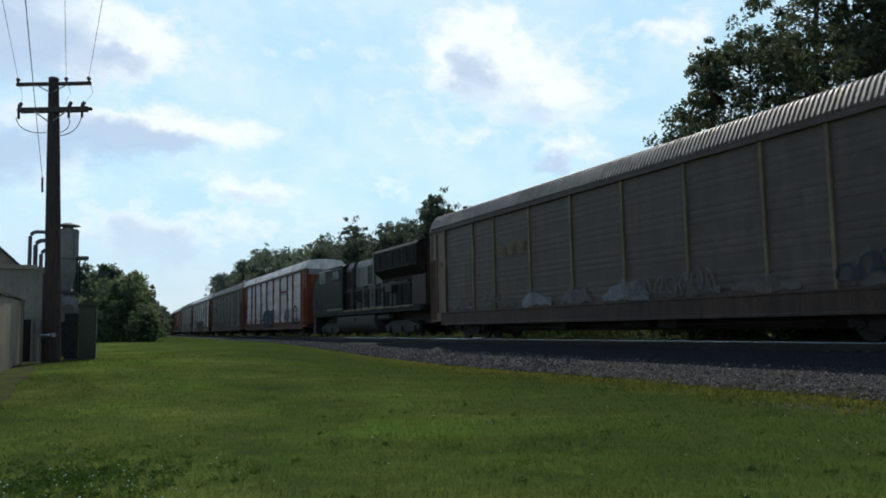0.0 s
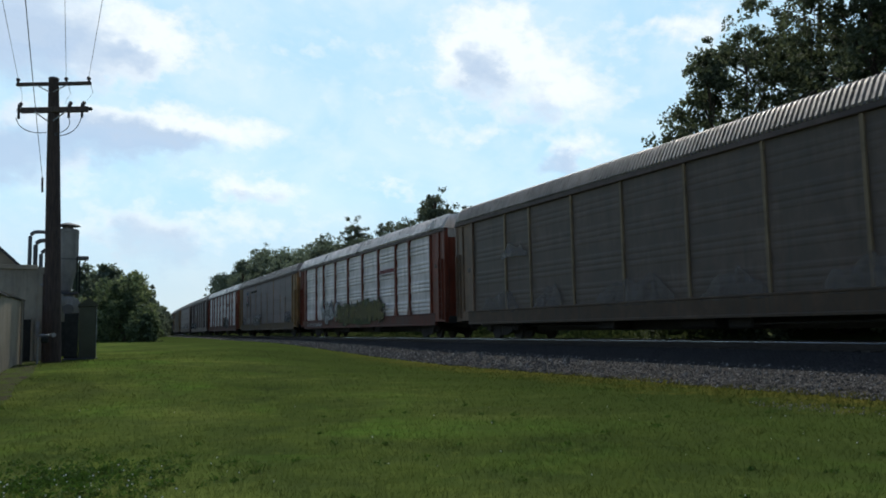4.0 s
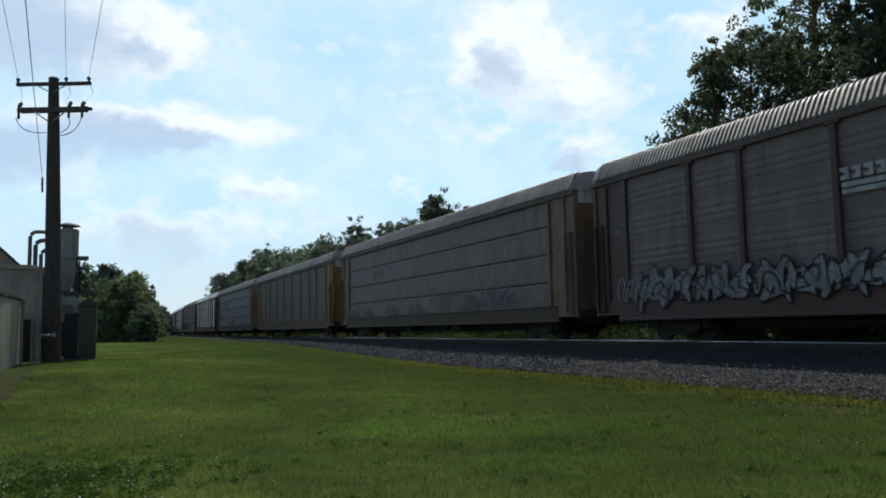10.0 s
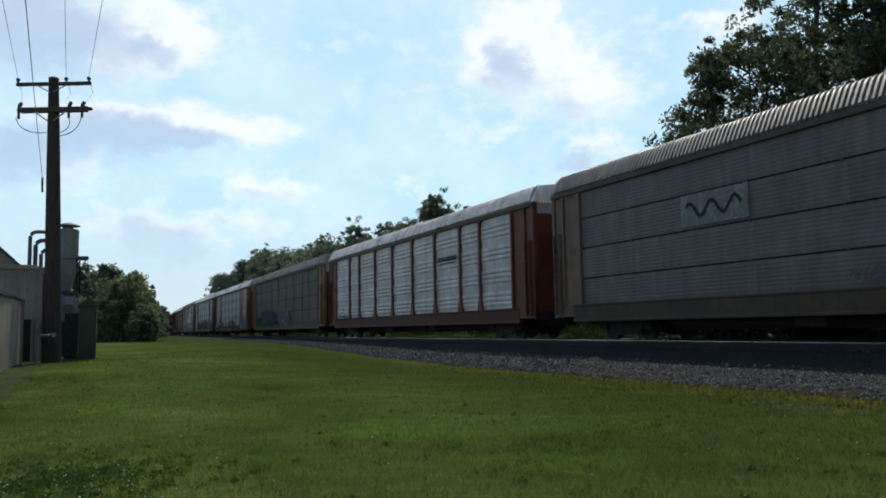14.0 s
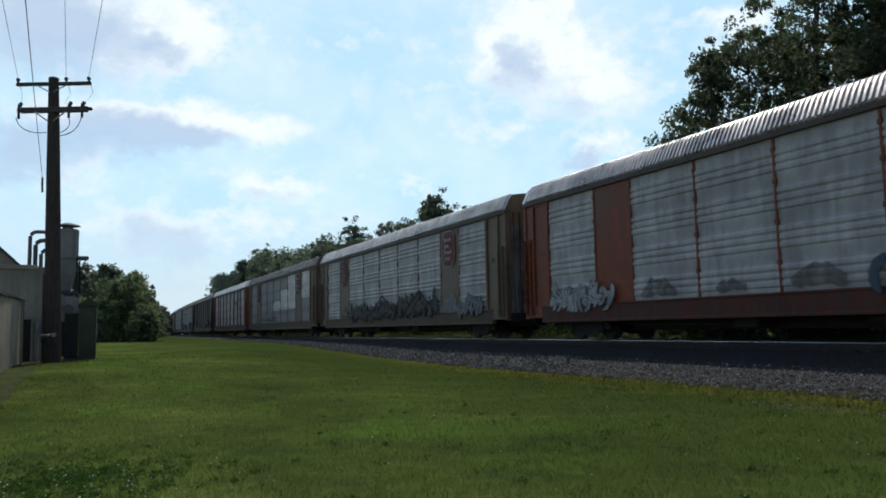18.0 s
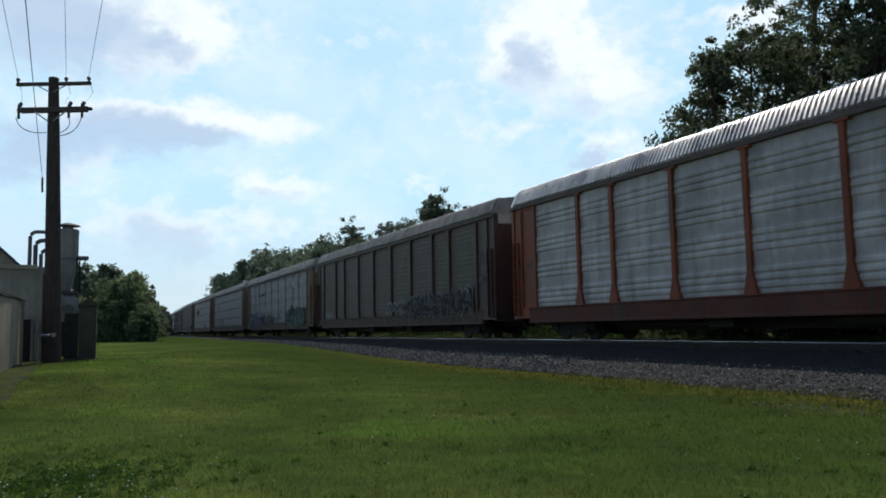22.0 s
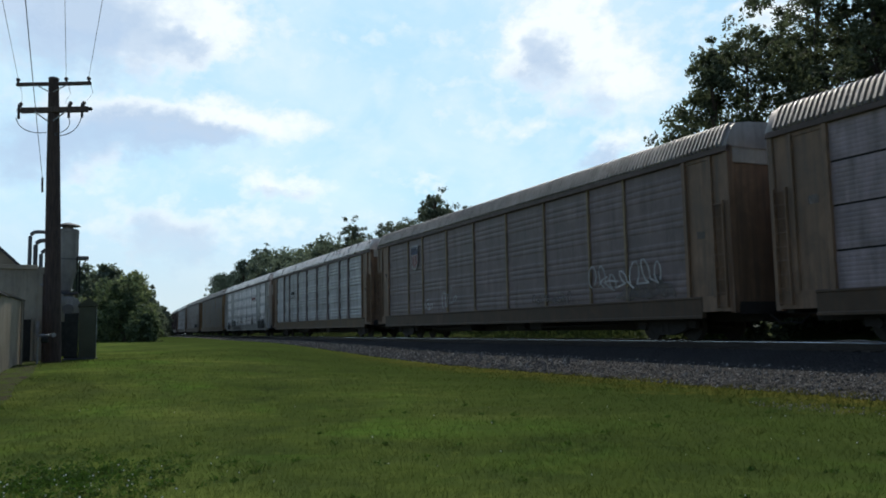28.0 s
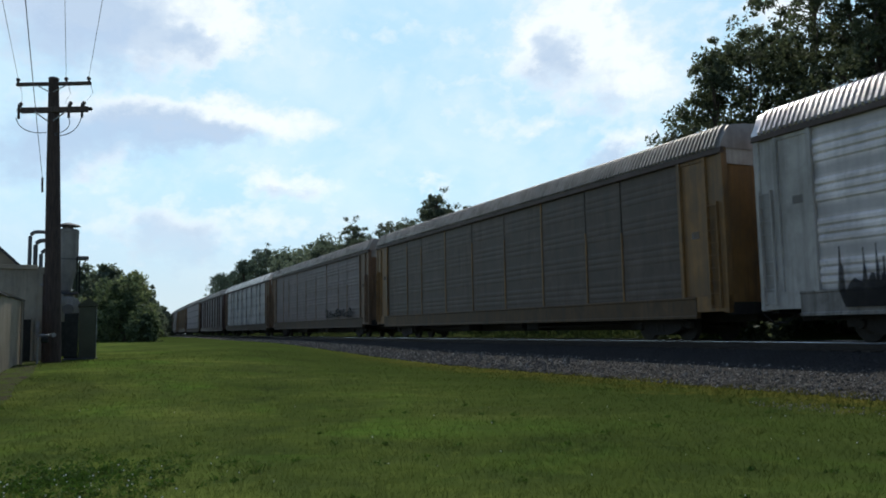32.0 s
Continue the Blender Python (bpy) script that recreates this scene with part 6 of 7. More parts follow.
def tree(x, y, top, spread, crown_low, seed, mat, tips=160, per=38, size=0.16, label="", name="tree", clump=0.75, lobes=7):
    """Tapered trunk, forking limbs and a ragged crown of leaf clumps with gaps."""
    rng = random.Random(seed)
    z0 = ground_z(x, y) - 0.1
    t = thing(name, pose(x, y, z0))
    tagged(t, label, "tree")
    h = top - z0
    low = crown_low - z0
    wood = Shape()
    lean = rng.uniform(-0.05, 0.05)
    spine = [Vector((lean * h * u + 0.25 * math.sin(u * 5 + seed), 0.2 * math.sin(u * 4 + seed * 2), h * u)) for u in (0, 0.12, 0.28, 0.45, 0.62, 0.78, 0.92)]
    r0 = (0.028 if y > 40 else 0.013) * h
    wood.tube(spine, [r0 * f for f in (1.25, 1.0, 0.86, 0.66, 0.46, 0.28, 0.1)], 9)
    centres, radii = [], []
    heads = []
    for i in range(lobes):
        u = (i + rng.random()) / lobes
        a = i * 2.4 + rng.uniform(-0.5, 0.5)
        z = low + (h - low) * (0.12 + 0.80 * u)
        w = spread * math.sqrt(max(0.08, 1 - ((u - 0.35) / 0.75) ** 2)) * rng.uniform(0.55, 1.0)
        heads.append((Vector((math.cos(a) * w * 0.62, math.sin(a) * w * 0.62, z)), max(0.9, w * rng.uniform(0.42, 0.6))))
    heads.append((Vector((spine[-1].x, spine[-1].y, h - spread * 0.28)), spread * 0.34))
    for c, r in heads:
        zb = max(low * 0.55, c.z - c.xy.length * rng.uniform(0.7, 1.1))
        k = min(len(spine) - 2, int(zb / h * 6))
        b = spine[k].lerp(spine[k + 1], 0.5)
        mid = b.lerp(c, 0.5) + Vector((0, 0, 0.08 * h * rng.random()))
        wood.tube([b, mid, c], [r0 * 0.42, r0 * 0.26, r0 * 0.10], 6)
        m = max(6, int(tips * r / sum(q[1] for q in heads)))
        for j in range(m):
            d = Vector((rng.gauss(0, 1), rng.gauss(0, 1), rng.gauss(0, 0.9))).normalized()
            p = c + d * r * (0.15 + 1.15 * rng.random() ** 0.8)
            centres.append(tuple(p))
            radii.append(clump * rng.uniform(0.35, 1.2))
            if j % 3 == 0:
                wood.tube([c.lerp(p, 0.1), c.lerp(p, 0.6) + Vector((0, 0, 0.1)), p], [r0 * 0.09, r0 * 0.06, r0 * 0.025], 4)
    TREES.append((t, x, y, h, seed))
    part("trunk", wood, M_BARK, t, "dark bark trunk and limbs", smooth_by=60)
    part("crown", leaf_cloud(centres, radii, per, size, seed), mat, t, "dark green leafy crown with gaps")
    return t


# tall trees close behind the train
tree(37.6, 26.9, 24.5, 7.5, 7.0, 11, LEAF_NEAR, 560, 70, 0.125, "tall broad-leaved tree dark against the light beyond the track", clump=0.68, lobes=18)
tree(31.5, 32.0, 16.4, 3.6, 5.0, 12, LEAF_NEAR, 240, 50, 0.12, "ragged broad-leaved tree at the edge of the wood beyond the track", clump=0.6, lobes=9)
tree(44.0, 22.0, 25.0, 8.0, 6.0, 13, LEAF_NEAR, 640, 66, 0.15, "tall broad-leaved tree dark against the light beyond the track", clump=0.9, lobes=10)
tree(50.0, 27.0, 27.0, 8.5, 6.0, 17, LEAF_NEAR, 560, 50, 0.17, "tall broad-leaved tree deep in the wood", clump=0.9, lobes=14)
tree(33.0, 37.0, 12.6, 3.0, 3.0, 14, LEAF_NEAR, 120, 50, 0.16, "small leafy tree beyond the track", clump=0.6)
tree(35.5, 33.5, 18.4, 5.2, 5.0, 16, LEAF_NEAR, 280, 52, 0.13, "leafy tree in the wood beyond the track", clump=0.8, lobes=10)
tree(40.5, 33.0, 25.5, 5.6, 5.0, 15, LEAF_NEAR, 400, 52, 0.14, "broad-leaved tree behind the tall one", clump=0.85, lobes=9)

# mostly hidden trees, added to shade the bank seen under the cars
for ty in (28.0, 22.5, 17.5, 12.5, 7.5):
    tree(path_x(ty) + 11.0, ty, 8.4, 4.2, 0.4, int(ty * 10), LEAF_NEAR, 420, 44, 0.15, "low dense tree added behind the train to darken the gap under it", clump=0.8, lobes=16)

# the row of trees along the far side of the track, out to the bend
FAR_ROW = [(264.5, 19.9), (240, 17.5), (215.8, 17.1), (188.8, 18.0), (168.2, 18.8), (150.8, 16.0), (136.8, 14.5), (125.2, 13.2), (115.2, 14.9), (108.8, 12.9),
           (97.0, 15.4), (88.0, 12.3), (81.0, 13.2), (76.8, 12.3), (72.0, 13.3), (67.2, 14.1), (61.5, 11.6), (54.0, 10.6), (47.0, 9.6), (36.0, 8.8)]
BETWEEN = [((a[0] + b[0]) / 2, min(a[1], b[1]) - 0.2) for a, b in zip(FAR_ROW, FAR_ROW[1:])]
BETWEEN += [(a[0] * (1 - u) + b[0] * u, a[1] * (1 - u) + b[1] * u - 0.9) for a, b in zip(FAR_ROW, FAR_ROW[1:]) if a[0] < 130 for u in (0.3, 0.7)]
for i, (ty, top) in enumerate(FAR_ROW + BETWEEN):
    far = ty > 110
    tree(path_x(ty) + 13.5 + (i % 3) * 0.8, ty, top + (0.5 if far else 0.15), 5.2 if far else 3.6, 2.5 if far else 1.8, 30 + i, LEAF_FAR_HAZED if far else LEAF_ROW, 230 if far else 260, 34, 0.22 if far else 0.13,
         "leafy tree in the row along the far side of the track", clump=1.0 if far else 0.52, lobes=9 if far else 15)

# the wood on the near side, where the line bends away
LEFT_WOOD = [(0.3, 130, 10.2, 3.6), (1.2, 135, 10.4, 3.8), (2.0, 130, 10.0, 3.6), (1.9, 84, 6.2, 2.2), (0.9, 88, 4.6, 2.4), (2.7, 80, 6.4, 2.2), (3.0, 88, 7.3, 2.2), (3.45, 92, 7.4, 1.7), (3.55, 80, 4.6, 1.5), (-0.2, 104, 9.7, 3.2), (1.6, 100, 9.5, 2.8), (3.8, 100, 6.9, 1.6), (-0.8, 130, 10.2, 3.4),
             (4.05, 112, 6.4, 2.0), (4.35, 128, 6.2, 2.2), (4.65, 145, 6.3, 2.3), (4.9, 165, 6.4, 2.4), (5.15, 190, 6.7, 2.6), (5.35, 215, 6.9, 2.6), (4.05, 76, 2.9, 1.1), (-2.0, 98, 8.2, 3.0)]
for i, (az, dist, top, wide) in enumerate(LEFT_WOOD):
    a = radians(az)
    tree(dist * math.sin(a), dist * math.cos(a), top, wide, 0.1, 60 + i, LEAF_HEDGE if dist < 87 else LEAF_BUSH_HAZED if dist < 100 else LEAF_FAR_HAZED, 240, 30, 0.15 if dist < 100 else 0.24,
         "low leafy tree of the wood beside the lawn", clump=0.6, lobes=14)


def bare_tree(x, y, top, seed):
    """A small dead tree: forking bare twigs."""
    rng = random.Random(seed)
    z0 = ground_z(x, y) - 0.1
    t = thing("bare_tree", pose(x, y, z0))
    tagged(t, "small dead tree with bare reddish twigs beyond the track", "tree")
    h = top - z0
    part("trunk", Shape().tube([(0, 0, 0), (0.1, 0, h * 0.35), (0.0, 0.1, h * 0.7)], [0.10, 0.07, 0.04], 7), M_BARK, t)
    for i in range(7):
        limb = Shape()
        a = rng.uniform(0, 6.28)
        b = Vector((0.05, 0.05, h * rng.uniform(0.45, 0.7)))
        tip = Vector((math.cos(a) * rng.uniform(0.5, 1.5), math.sin(a) * rng.uniform(0.5, 1.5), h * rng.uniform(0.85, 1.0)))
        mid = b.lerp(tip, 0.5) + Vector((0, 0, 0.25))
        limb.tube([b, mid, tip], [0.04, 0.026, 0.010], 5)
        for j in range(5):
            q = mid.lerp(tip, rng.random())
            limb.tube([q, q + Vector((rng.uniform(-0.4, 0.4), rng.uniform(-0.4, 0.4), rng.uniform(0.2, 0.6)))], [0.014, 0.006], 4)
        part("branch", limb, M_BARK, t, "bare branch with twigs")


bare_tree(26.6, 42.0, 9.7, 3)


def leafy_bank(name, pts, radii, per, size, mat, label, seed):
    ob = part(name, leaf_cloud(pts, radii, per, size, seed), mat)
    tagged(ob, label, "bushes", kind="stuff")


rng_w = random.Random(5)
bank, bank_r = [], []
for i in range(1500):
    y = 25 + 230 * (i / 1500) ** 1.4
    x = path_x(y) + rng_w.uniform(6.8, 14.0)
    bank.append((x, y, ground_z(x, y) + rng_w.uniform(0.1, 3.6)))
    bank_r.append(rng_w.uniform(0.5, 1.1))
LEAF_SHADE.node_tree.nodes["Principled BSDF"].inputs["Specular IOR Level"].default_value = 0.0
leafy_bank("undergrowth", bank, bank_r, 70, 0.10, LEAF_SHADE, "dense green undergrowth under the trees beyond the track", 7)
# ---- utility pole with its wires ----
M_WIRE = plain("wire", (0.09, 0.09, 0.095), 0.6)
M_PORCELAIN = plain("porcelain", (0.07, 0.055, 0.05), 0.6, spec=0.2)
M_GALV = plain("galvanised_fitting", (0.28, 0.28, 0.28), 0.5, 0.5)
M_ARM = bark_material("crossarm_wood", (0.085, 0.060, 0.050))
PX, PY, PZ = -0.66, 25.99, ground_z(-0.6, 26)
POLE_TURN = -YAW
ARM = 1.11


def pole():
    p = thing("utility_pole", pose(PX, PY, PZ, 0, 0, math.degrees(POLE_TURN)))
    tagged(p, "dark weathered wooden utility pole with two crossarms", "utility pole")
    h = 8.56
    lean = -0.22
    at = lambda z, dx=0.0, dy=0.0: (lean * z / h + dx * ARM, dy, z)
    far_end = lambda x, z: Matrix.Rotation(-POLE_TURN, 3, "Z") @ Vector((x - PX, -46.0, z))
    part("shaft", Shape().tube([at(-0.3), at(1.5), at(4.0), at(6.5), at(h)], [0.245, 0.235, 0.215, 0.185, 0.145], 14), M_POLE, p, "", smooth_by=50)
    part("shaft_cap", Shape().tube([at(h), at(h + 0.03)], [0.16, 0.14], 12), M_GALV, p)
    arms = ((8.40, -1.02, 1.02, 0.052, 0.0), (7.64, -1.05, 1.0, 0.045, 0.12), (7.55, -0.82, 1.0, 0.085, -0.14))
    for z, a, b, r, dy in arms:
        part("crossarm", Shape().box(a * ARM + lean * z / h, b * ARM + lean * z / h, dy - 0.05, dy + 0.05, z - r, z + r, 0.012), M_ARM, p)
    for s in (-1, 1):
        part("brace", Shape().tube([at(8.10, s * 0.05, -0.16), at(8.34, s * 0.42, -0.10)], 0.018, 6), M_GALV, p)
        part("brace", Shape().tube([at(7.20, s * 0.08, -0.2), at(7.48, s * 0.42, -0.2)], 0.022, 6), M_GALV, p)
    pins = ((8.45, -0.98), (8.45, 0.34), (8.45, 0.96), (7.69, -0.90), (7.69, 0.46), (7.69, 0.82))
    for z, dx in pins:
        ins = part("insulator", lambda: Shape().tube([(0, 0, 0), (0, 0, 0.06), (0, 0, 0.07), (0, 0, 0.13), (0, 0, 0.16)], [0.03, 0.035, 0.06, 0.055, 0.02], 10), M_PORCELAIN, p, "", "insulator", at=pose(*at(z, dx)))
    for dx in (-0.9, 0.46, 0.82):
        part("cutout", Shape().tube([at(7.74, dx, -0.1), at(7.30, dx + 0.02, -0.16)], 0.04, 8), M_PORCELAIN, p, "grey fuse cutout")
    loops = (((-0.93, 7.32), (-0.88, 7.0), (-0.6, 6.80), (-0.12, 6.84)), ((0.48, 7.3), (0.62, 7.05), (0.42, 6.84), (0.12, 6.80)), ((0.84, 7.3), (0.78, 6.95), (0.5, 6.68), (0.12, 6.76)))
    for pts in loops:
        fine = []
        for i in range(13):
            u = i / 12
            b = [(1 - u) ** 3, 3 * u * (1 - u) ** 2, 3 * u * u * (1 - u), u ** 3]
            fine.append(at(sum(w * q[1] for w, q in zip(b, pts)), sum(w * q[0] for w, q in zip(b, pts)), -0.2))
        part("jumper", Shape().tube(fine, 0.013, 5), M_WIRE, p, "black jumper wire")
    part("conduit", Shape().tube([at(0.0, -0.20, -0.14), at(1.2, -0.18, -0.14), at(2.6, -0.16, -0.14)], 0.04, 8), M_POLE, p, "dark riser conduit")
    part("service_clamp", Shape().tube([at(5.05, -0.25, -0.1), at(5.5, -0.25, -0.1)], 0.03, 6), M_PORCELAIN, p)
    for z0, xa, dx1, z1 in ((8.6, -0.98, -1.03, 8.4), (8.6, 0.34, -0.09, 8.6), (8.6, 0.96, 1.46, 8.4)):
        a = Vector(at(z0, xa))
        b = far_end(dx1, z1)
        w = [a.lerp(b, u) - Vector((0, 0, 4 * 0.55 * u * (1 - u))) for u in (i / 24 for i in range(25))]
        part("wire", Shape().tube(w, 0.0065, 5), M_WIRE, p, "thin black overhead wire")
    a, b = Vector(at(5.5, -0.25, -0.1)), far_end(-0.08, 6.6)
    part("wire", Shape().tube([a.lerp(b, u) - Vector((0, 0, 2.0 * u * (1 - u))) for u in (i / 20 for i in range(21))], 0.0075, 5), M_WIRE, p, "thin service wire")
    for z0, dx in ((8.6, -0.98), (8.6, 0.96), (8.6, 0.34)):
        part("wire", Shape().tube([at(z0, dx), at(8.1, dx + 0.12), at(7.8, dx * 0.9)], 0.006, 5), M_WIRE, p)


pole()

# ---- works buildings beside the lawn ----
M_WALL = paint("drab_metal_wall", (0.33, 0.275, 0.21), 0.6, 0.3, 0.0, 3.0)
M_WALL2 = paint("olive_grey_wall", (0.30, 0.265, 0.215), 0.65, 0.3, 0.0, 3.0)
M_TRIM = plain("dark_trim", (0.030, 0.031, 0.028), 0.8, spec=0.15)
M_ROOFD = plain("dark_roofing", (0.045, 0.045, 0.05), 0.7)
M_CYCLONE = paint("dull_steel_tank", (0.30, 0.27, 0.245), 0.5, 0.4, 0.0, 3.0)
M_DUCT = paint("dull_grey_duct", (0.15, 0.14, 0.14), 0.5, 0.35)
M_CABINET = paint("green_cabinet", (0.060, 0.062, 0.038), 0.55, 0.35)
def dirt_material():
    g = Graph("bare_dirt")
    at = g.coords((1, 1, 1), False)
    c = g.ramp(g.noise(at, 9.0, 5), [(0.3, (0.020, 0.016, 0.012)), (0.7, (0.060, 0.047, 0.035))])
    c = g.mix(g.ramp(g.noise(at, 1.6, 5, 0.7), [(0.42, 0.0), (0.54, 0.9)]), c, (0.046, 0.074, 0.006))
    g.bump(g.noise(at, 40.0, 3), 0.6, 0.02)
    return g.done(c, 0.95, 0.0, 0.05)


M_DIRT = dirt_material()


def ribbed_wall(sh, p, q, z0, z1, pitch=0.3, depth=0.010, thick=0.16):
    """An upright ribbed metal wall from p to q in plan, with thickness."""
    p, q = Vector((*p, 0)), Vector((*q, 0))
    d = (q - p).normalized()
    nrm = Vector((d.y, -d.x, 0))
    n = max(1, int((q - p).length / pitch))
    ring = []
    for i in range(n):
        a = p + (q - p) * (i / n)
        w = (q - p) / n
        ring += [a, a + w * 0.7, a + w * 0.76 + nrm * depth, a + w * 0.94 + nrm * depth]
    ring += [q, q - nrm * thick, p - nrm * thick]
    sh.sweep([(r.x, r.y) for r in ring], 2, z0, z1)


def shed():
    z = ground_z(-1.4, 25)
    b = thing("shed", pose(-1.50, 25.6, z))
    tagged(b, "low grey-green metal shed at the edge of the lawn", "shed")
    wall = Shape()
    ribbed_wall(wall, (-0.44, -12.0), (0.06, 0.0), -0.5, 1.78, 0.26, 0.006)
    ribbed_wall(wall, (0.06, 0.0), (-4.5, 0.2), -0.15, 1.60, 0.26, 0.012)
    part("wall", wall, M_WALL, b, "drab ribbed metal wall")
    roof = Shape().sweep([(-0.06, 1.74), (-0.06, 1.78), (-4.6, 2.2), (-4.6, 2.12)], 1, -12.0, 0.25)
    part("roof", roof, M_ROOFD, b, "dark shallow roof")
    part("eave_trim", Shape().box(-0.05, 0.03, -12.1, 0.06, 1.77, 1.83, 0.01), M_TRIM, b, "dark eave trim", at=pose(0.075, 0, 0, 0, 0, -2.38))
    part("corner_trim", Shape().box(0.03, 0.085, -0.06, 0.04, -0.1, 1.77, 0.01), M_TRIM, b)
    part("downpipe", Shape().tube([(0.09, -1.0, 0.0), (0.09, -1.0, 1.75)], 0.035, 8), M_WALL, b)


def hall():
    z = ground_z(-1.3, 28)
    b = thing("workshop_building", pose(-0.86, 28.0, z))
    tagged(b, "olive-grey metal workshop with dark gable roof", "building")
    wall = Shape()
    ribbed_wall(wall, (-7.4, 0.0), (0.0, 0.0), -0.15, 2.96, 0.3)
    ribbed_wall(wall, (0.0, 0.0), (0.0, 4.0), -0.15, 2.96, 0.3)
    part("wall", wall, M_WALL2, b, "olive-grey ribbed metal wall")
    part("fascia", Shape().box(-7.4, -0.34, -0.10, -0.03, 2.88, 3.02, 0.01), M_WALL, b, "pale fascia board")
    upper = Shape().sweep([(-7.4, 3.0), (-0.95, 3.0), (-1.04, 3.26), (-1.62, 3.70), (-2.4, 3.98), (-7.4, 4.1)], 1, 1.5, 4.0)
    part("upper_wall", upper, M_WALL2, b, "drab raised gable wall")
    part("roof", Shape().sweep([(-0.88, 3.10), (-1.56, 3.76), (-2.4, 4.08), (-7.4, 4.2), (-7.4, 4.12), (-2.4, 4.0), (-1.60, 3.68), (-0.96, 3.06)], 1, 1.3, 9.0), M_ROOFD, b, "dark curved roof edge")
    d = part("door", Shape().box(-0.84, -0.48, -0.09, -0.02, 0.0, 1.30, 0.01), M_TRIM, b, "dark narrow door")
    part("door_frame", Shape().box(-0.89, -0.84, -0.10, -0.02, 0, 1.36).box(-0.48, -0.43, -0.10, -0.02, 0, 1.36), M_WALL, d)
    part("notice", Shape().box(-0.34, -0.24, -0.06, -0.02, 0.75, 1.25), C_WHITE, b, "pale notice board")
    part("eave_lamp", Shape().tube([(-0.24, -0.02, 2.40), (-0.18, -0.16, 2.36), (-0.03, -0.20, 2.26)], [0.03, 0.05, 0.06], 8), C_WHITE, b, "white wall lamp")
    part("downpipe", Shape().tube([(-0.12, -0.06, 0.0), (-0.12, -0.06, 2.90)], 0.035, 8), M_WALL, b)


def plant_house():
    z = ground_z(0, 34)
    b = thing("plant_house", pose(-0.65, 34.0, z))
    tagged(b, "drab metal plant house below the dust collector", "building")
    wall = Shape()
    ribbed_wall(wall, (-2.4, 0.0), (0.50, 0.0), -0.15, 2.36, 0.25)
    ribbed_wall(wall, (0.50, 0.0), (0.50, 3.0), -0.15, 2.36, 0.25)
    part("wall", wall, M_WALL2, b, "drab ribbed wall")
    part("roof", Shape().box(-2.5, 0.62, -0.08, 3.0, 2.36, 2.46, 0.02), M_ROOFD, b)
    blower = part("blower_housing", Shape().tube([(0.28, -0.50, 1.78), (0.28, -0.46, 1.78), (0.28, -0.10, 1.78), (0.28, -0.06, 1.78)], [0.44, 0.50, 0.50, 0.44], 20), M_CYCLONE, b, "dull round blower housing", smooth_by=35)
    part("blower_outlet", Shape().box(-0.22, 0.10, -0.44, -0.12, 1.78, 2.36, 0.02), M_CYCLONE, blower)
    part("blower_inlet", Shape().tube([(0.28, -0.56, 1.78), (0.28, -0.50, 1.78)], [0.19, 0.21], 14), M_DUCT, blower, "dark inlet ring")
    part("motor_stand", Shape().box(0.0, 0.56, -0.46, -0.10, -0.1, 1.30, 0.02), M_TRIM, b, "dark motor stand")


def dust_collector():
    z = ground_z(0, 34) + 2.46
    b = thing("dust_collector", pose(-0.50, 34.8, z))
    tagged(b, "dull steel cyclone dust collector on the roof with bent ducts", "dust collector")
    tank = part("tank", Shape().tube([(0, 0, 0.10), (0, 0, 1.30), (0, 0, 2.52), (0, 0, 2.56)], [0.23, 0.45, 0.45, 0.37], 22), M_CYCLONE, b, "", smooth_by=35)
    part("tank_band", Shape().tube([(0, 0, 2.38), (0, 0, 2.43)], 0.462, 22), M_CYCLONE, tank)
    part("tank_band", Shape().tube([(0, 0, 1.30), (0, 0, 1.36)], 0.465, 22), M_DUCT, tank)
    part("discharge_pipe", Shape().tube([(0, 0, -0.1), (0, 0, 0.14)], 0.20, 14), M_DUCT, tank)
    part("rain_cap", Shape().tube([(0.05, 0, 2.68), (0.05, 0, 2.73), (0.05, 0, 2.82)], [0.46, 0.40, 0.08], 18), M_ROOFD, b, "dark conical rain cap")
    part("cap_neck", Shape().tube([(0.03, 0, 2.52), (0.04, 0, 2.70)], 0.2, 12), M_CYCLONE, b)
    for x, y in ((-0.46, 0.1), (0.50, 0.1), (0.40, -0.35)):
        part("support_leg", Shape().tube([(x, y, 0.0), (x, y, 1.42)], 0.03, 6), M_TRIM, b)
    part("side_platform", Shape().box(0.40, 0.82, -0.14, 0.14, 1.32, 1.48, 0.02), M_DUCT, b, "small side platform")
    part("platform_brace", Shape().tube([(0.46, -0.1, 0.75), (0.72, -0.1, 1.32)], 0.02, 6), M_TRIM, b)
    for i, (r, zt) in enumerate(((0.075, 2.42), (0.085, 2.08), (0.075, 1.72))):
        x = -1.30 + i * 0.20
        pts = [(x, 0, 0.2)] + [(x + 0.26 * (1 - math.cos(q)), 0, zt - 0.26 + 0.26 * math.sin(q)) for q in (j * math.pi / 12 for j in range(7))] + [(-0.3, 0, zt)]
        part("duct", Shape().tube(pts, r, 10), M_DUCT, b, "dull grey bent duct", smooth_by=40)
        part("duct_flange", Shape().tube([(-0.62, 0, zt), (-0.57, 0, zt)], r + 0.035, 10), M_DUCT, b)
    part("transition_hood", Shape().sweep([(-1.36, 0.9), (-1.05, 1.0), (-0.62, 0.42), (-0.62, -0.05), (-1.36, -0.05)], 1, -0.2, 0.2), M_CYCLONE, b, "slanted sheet-metal hood")


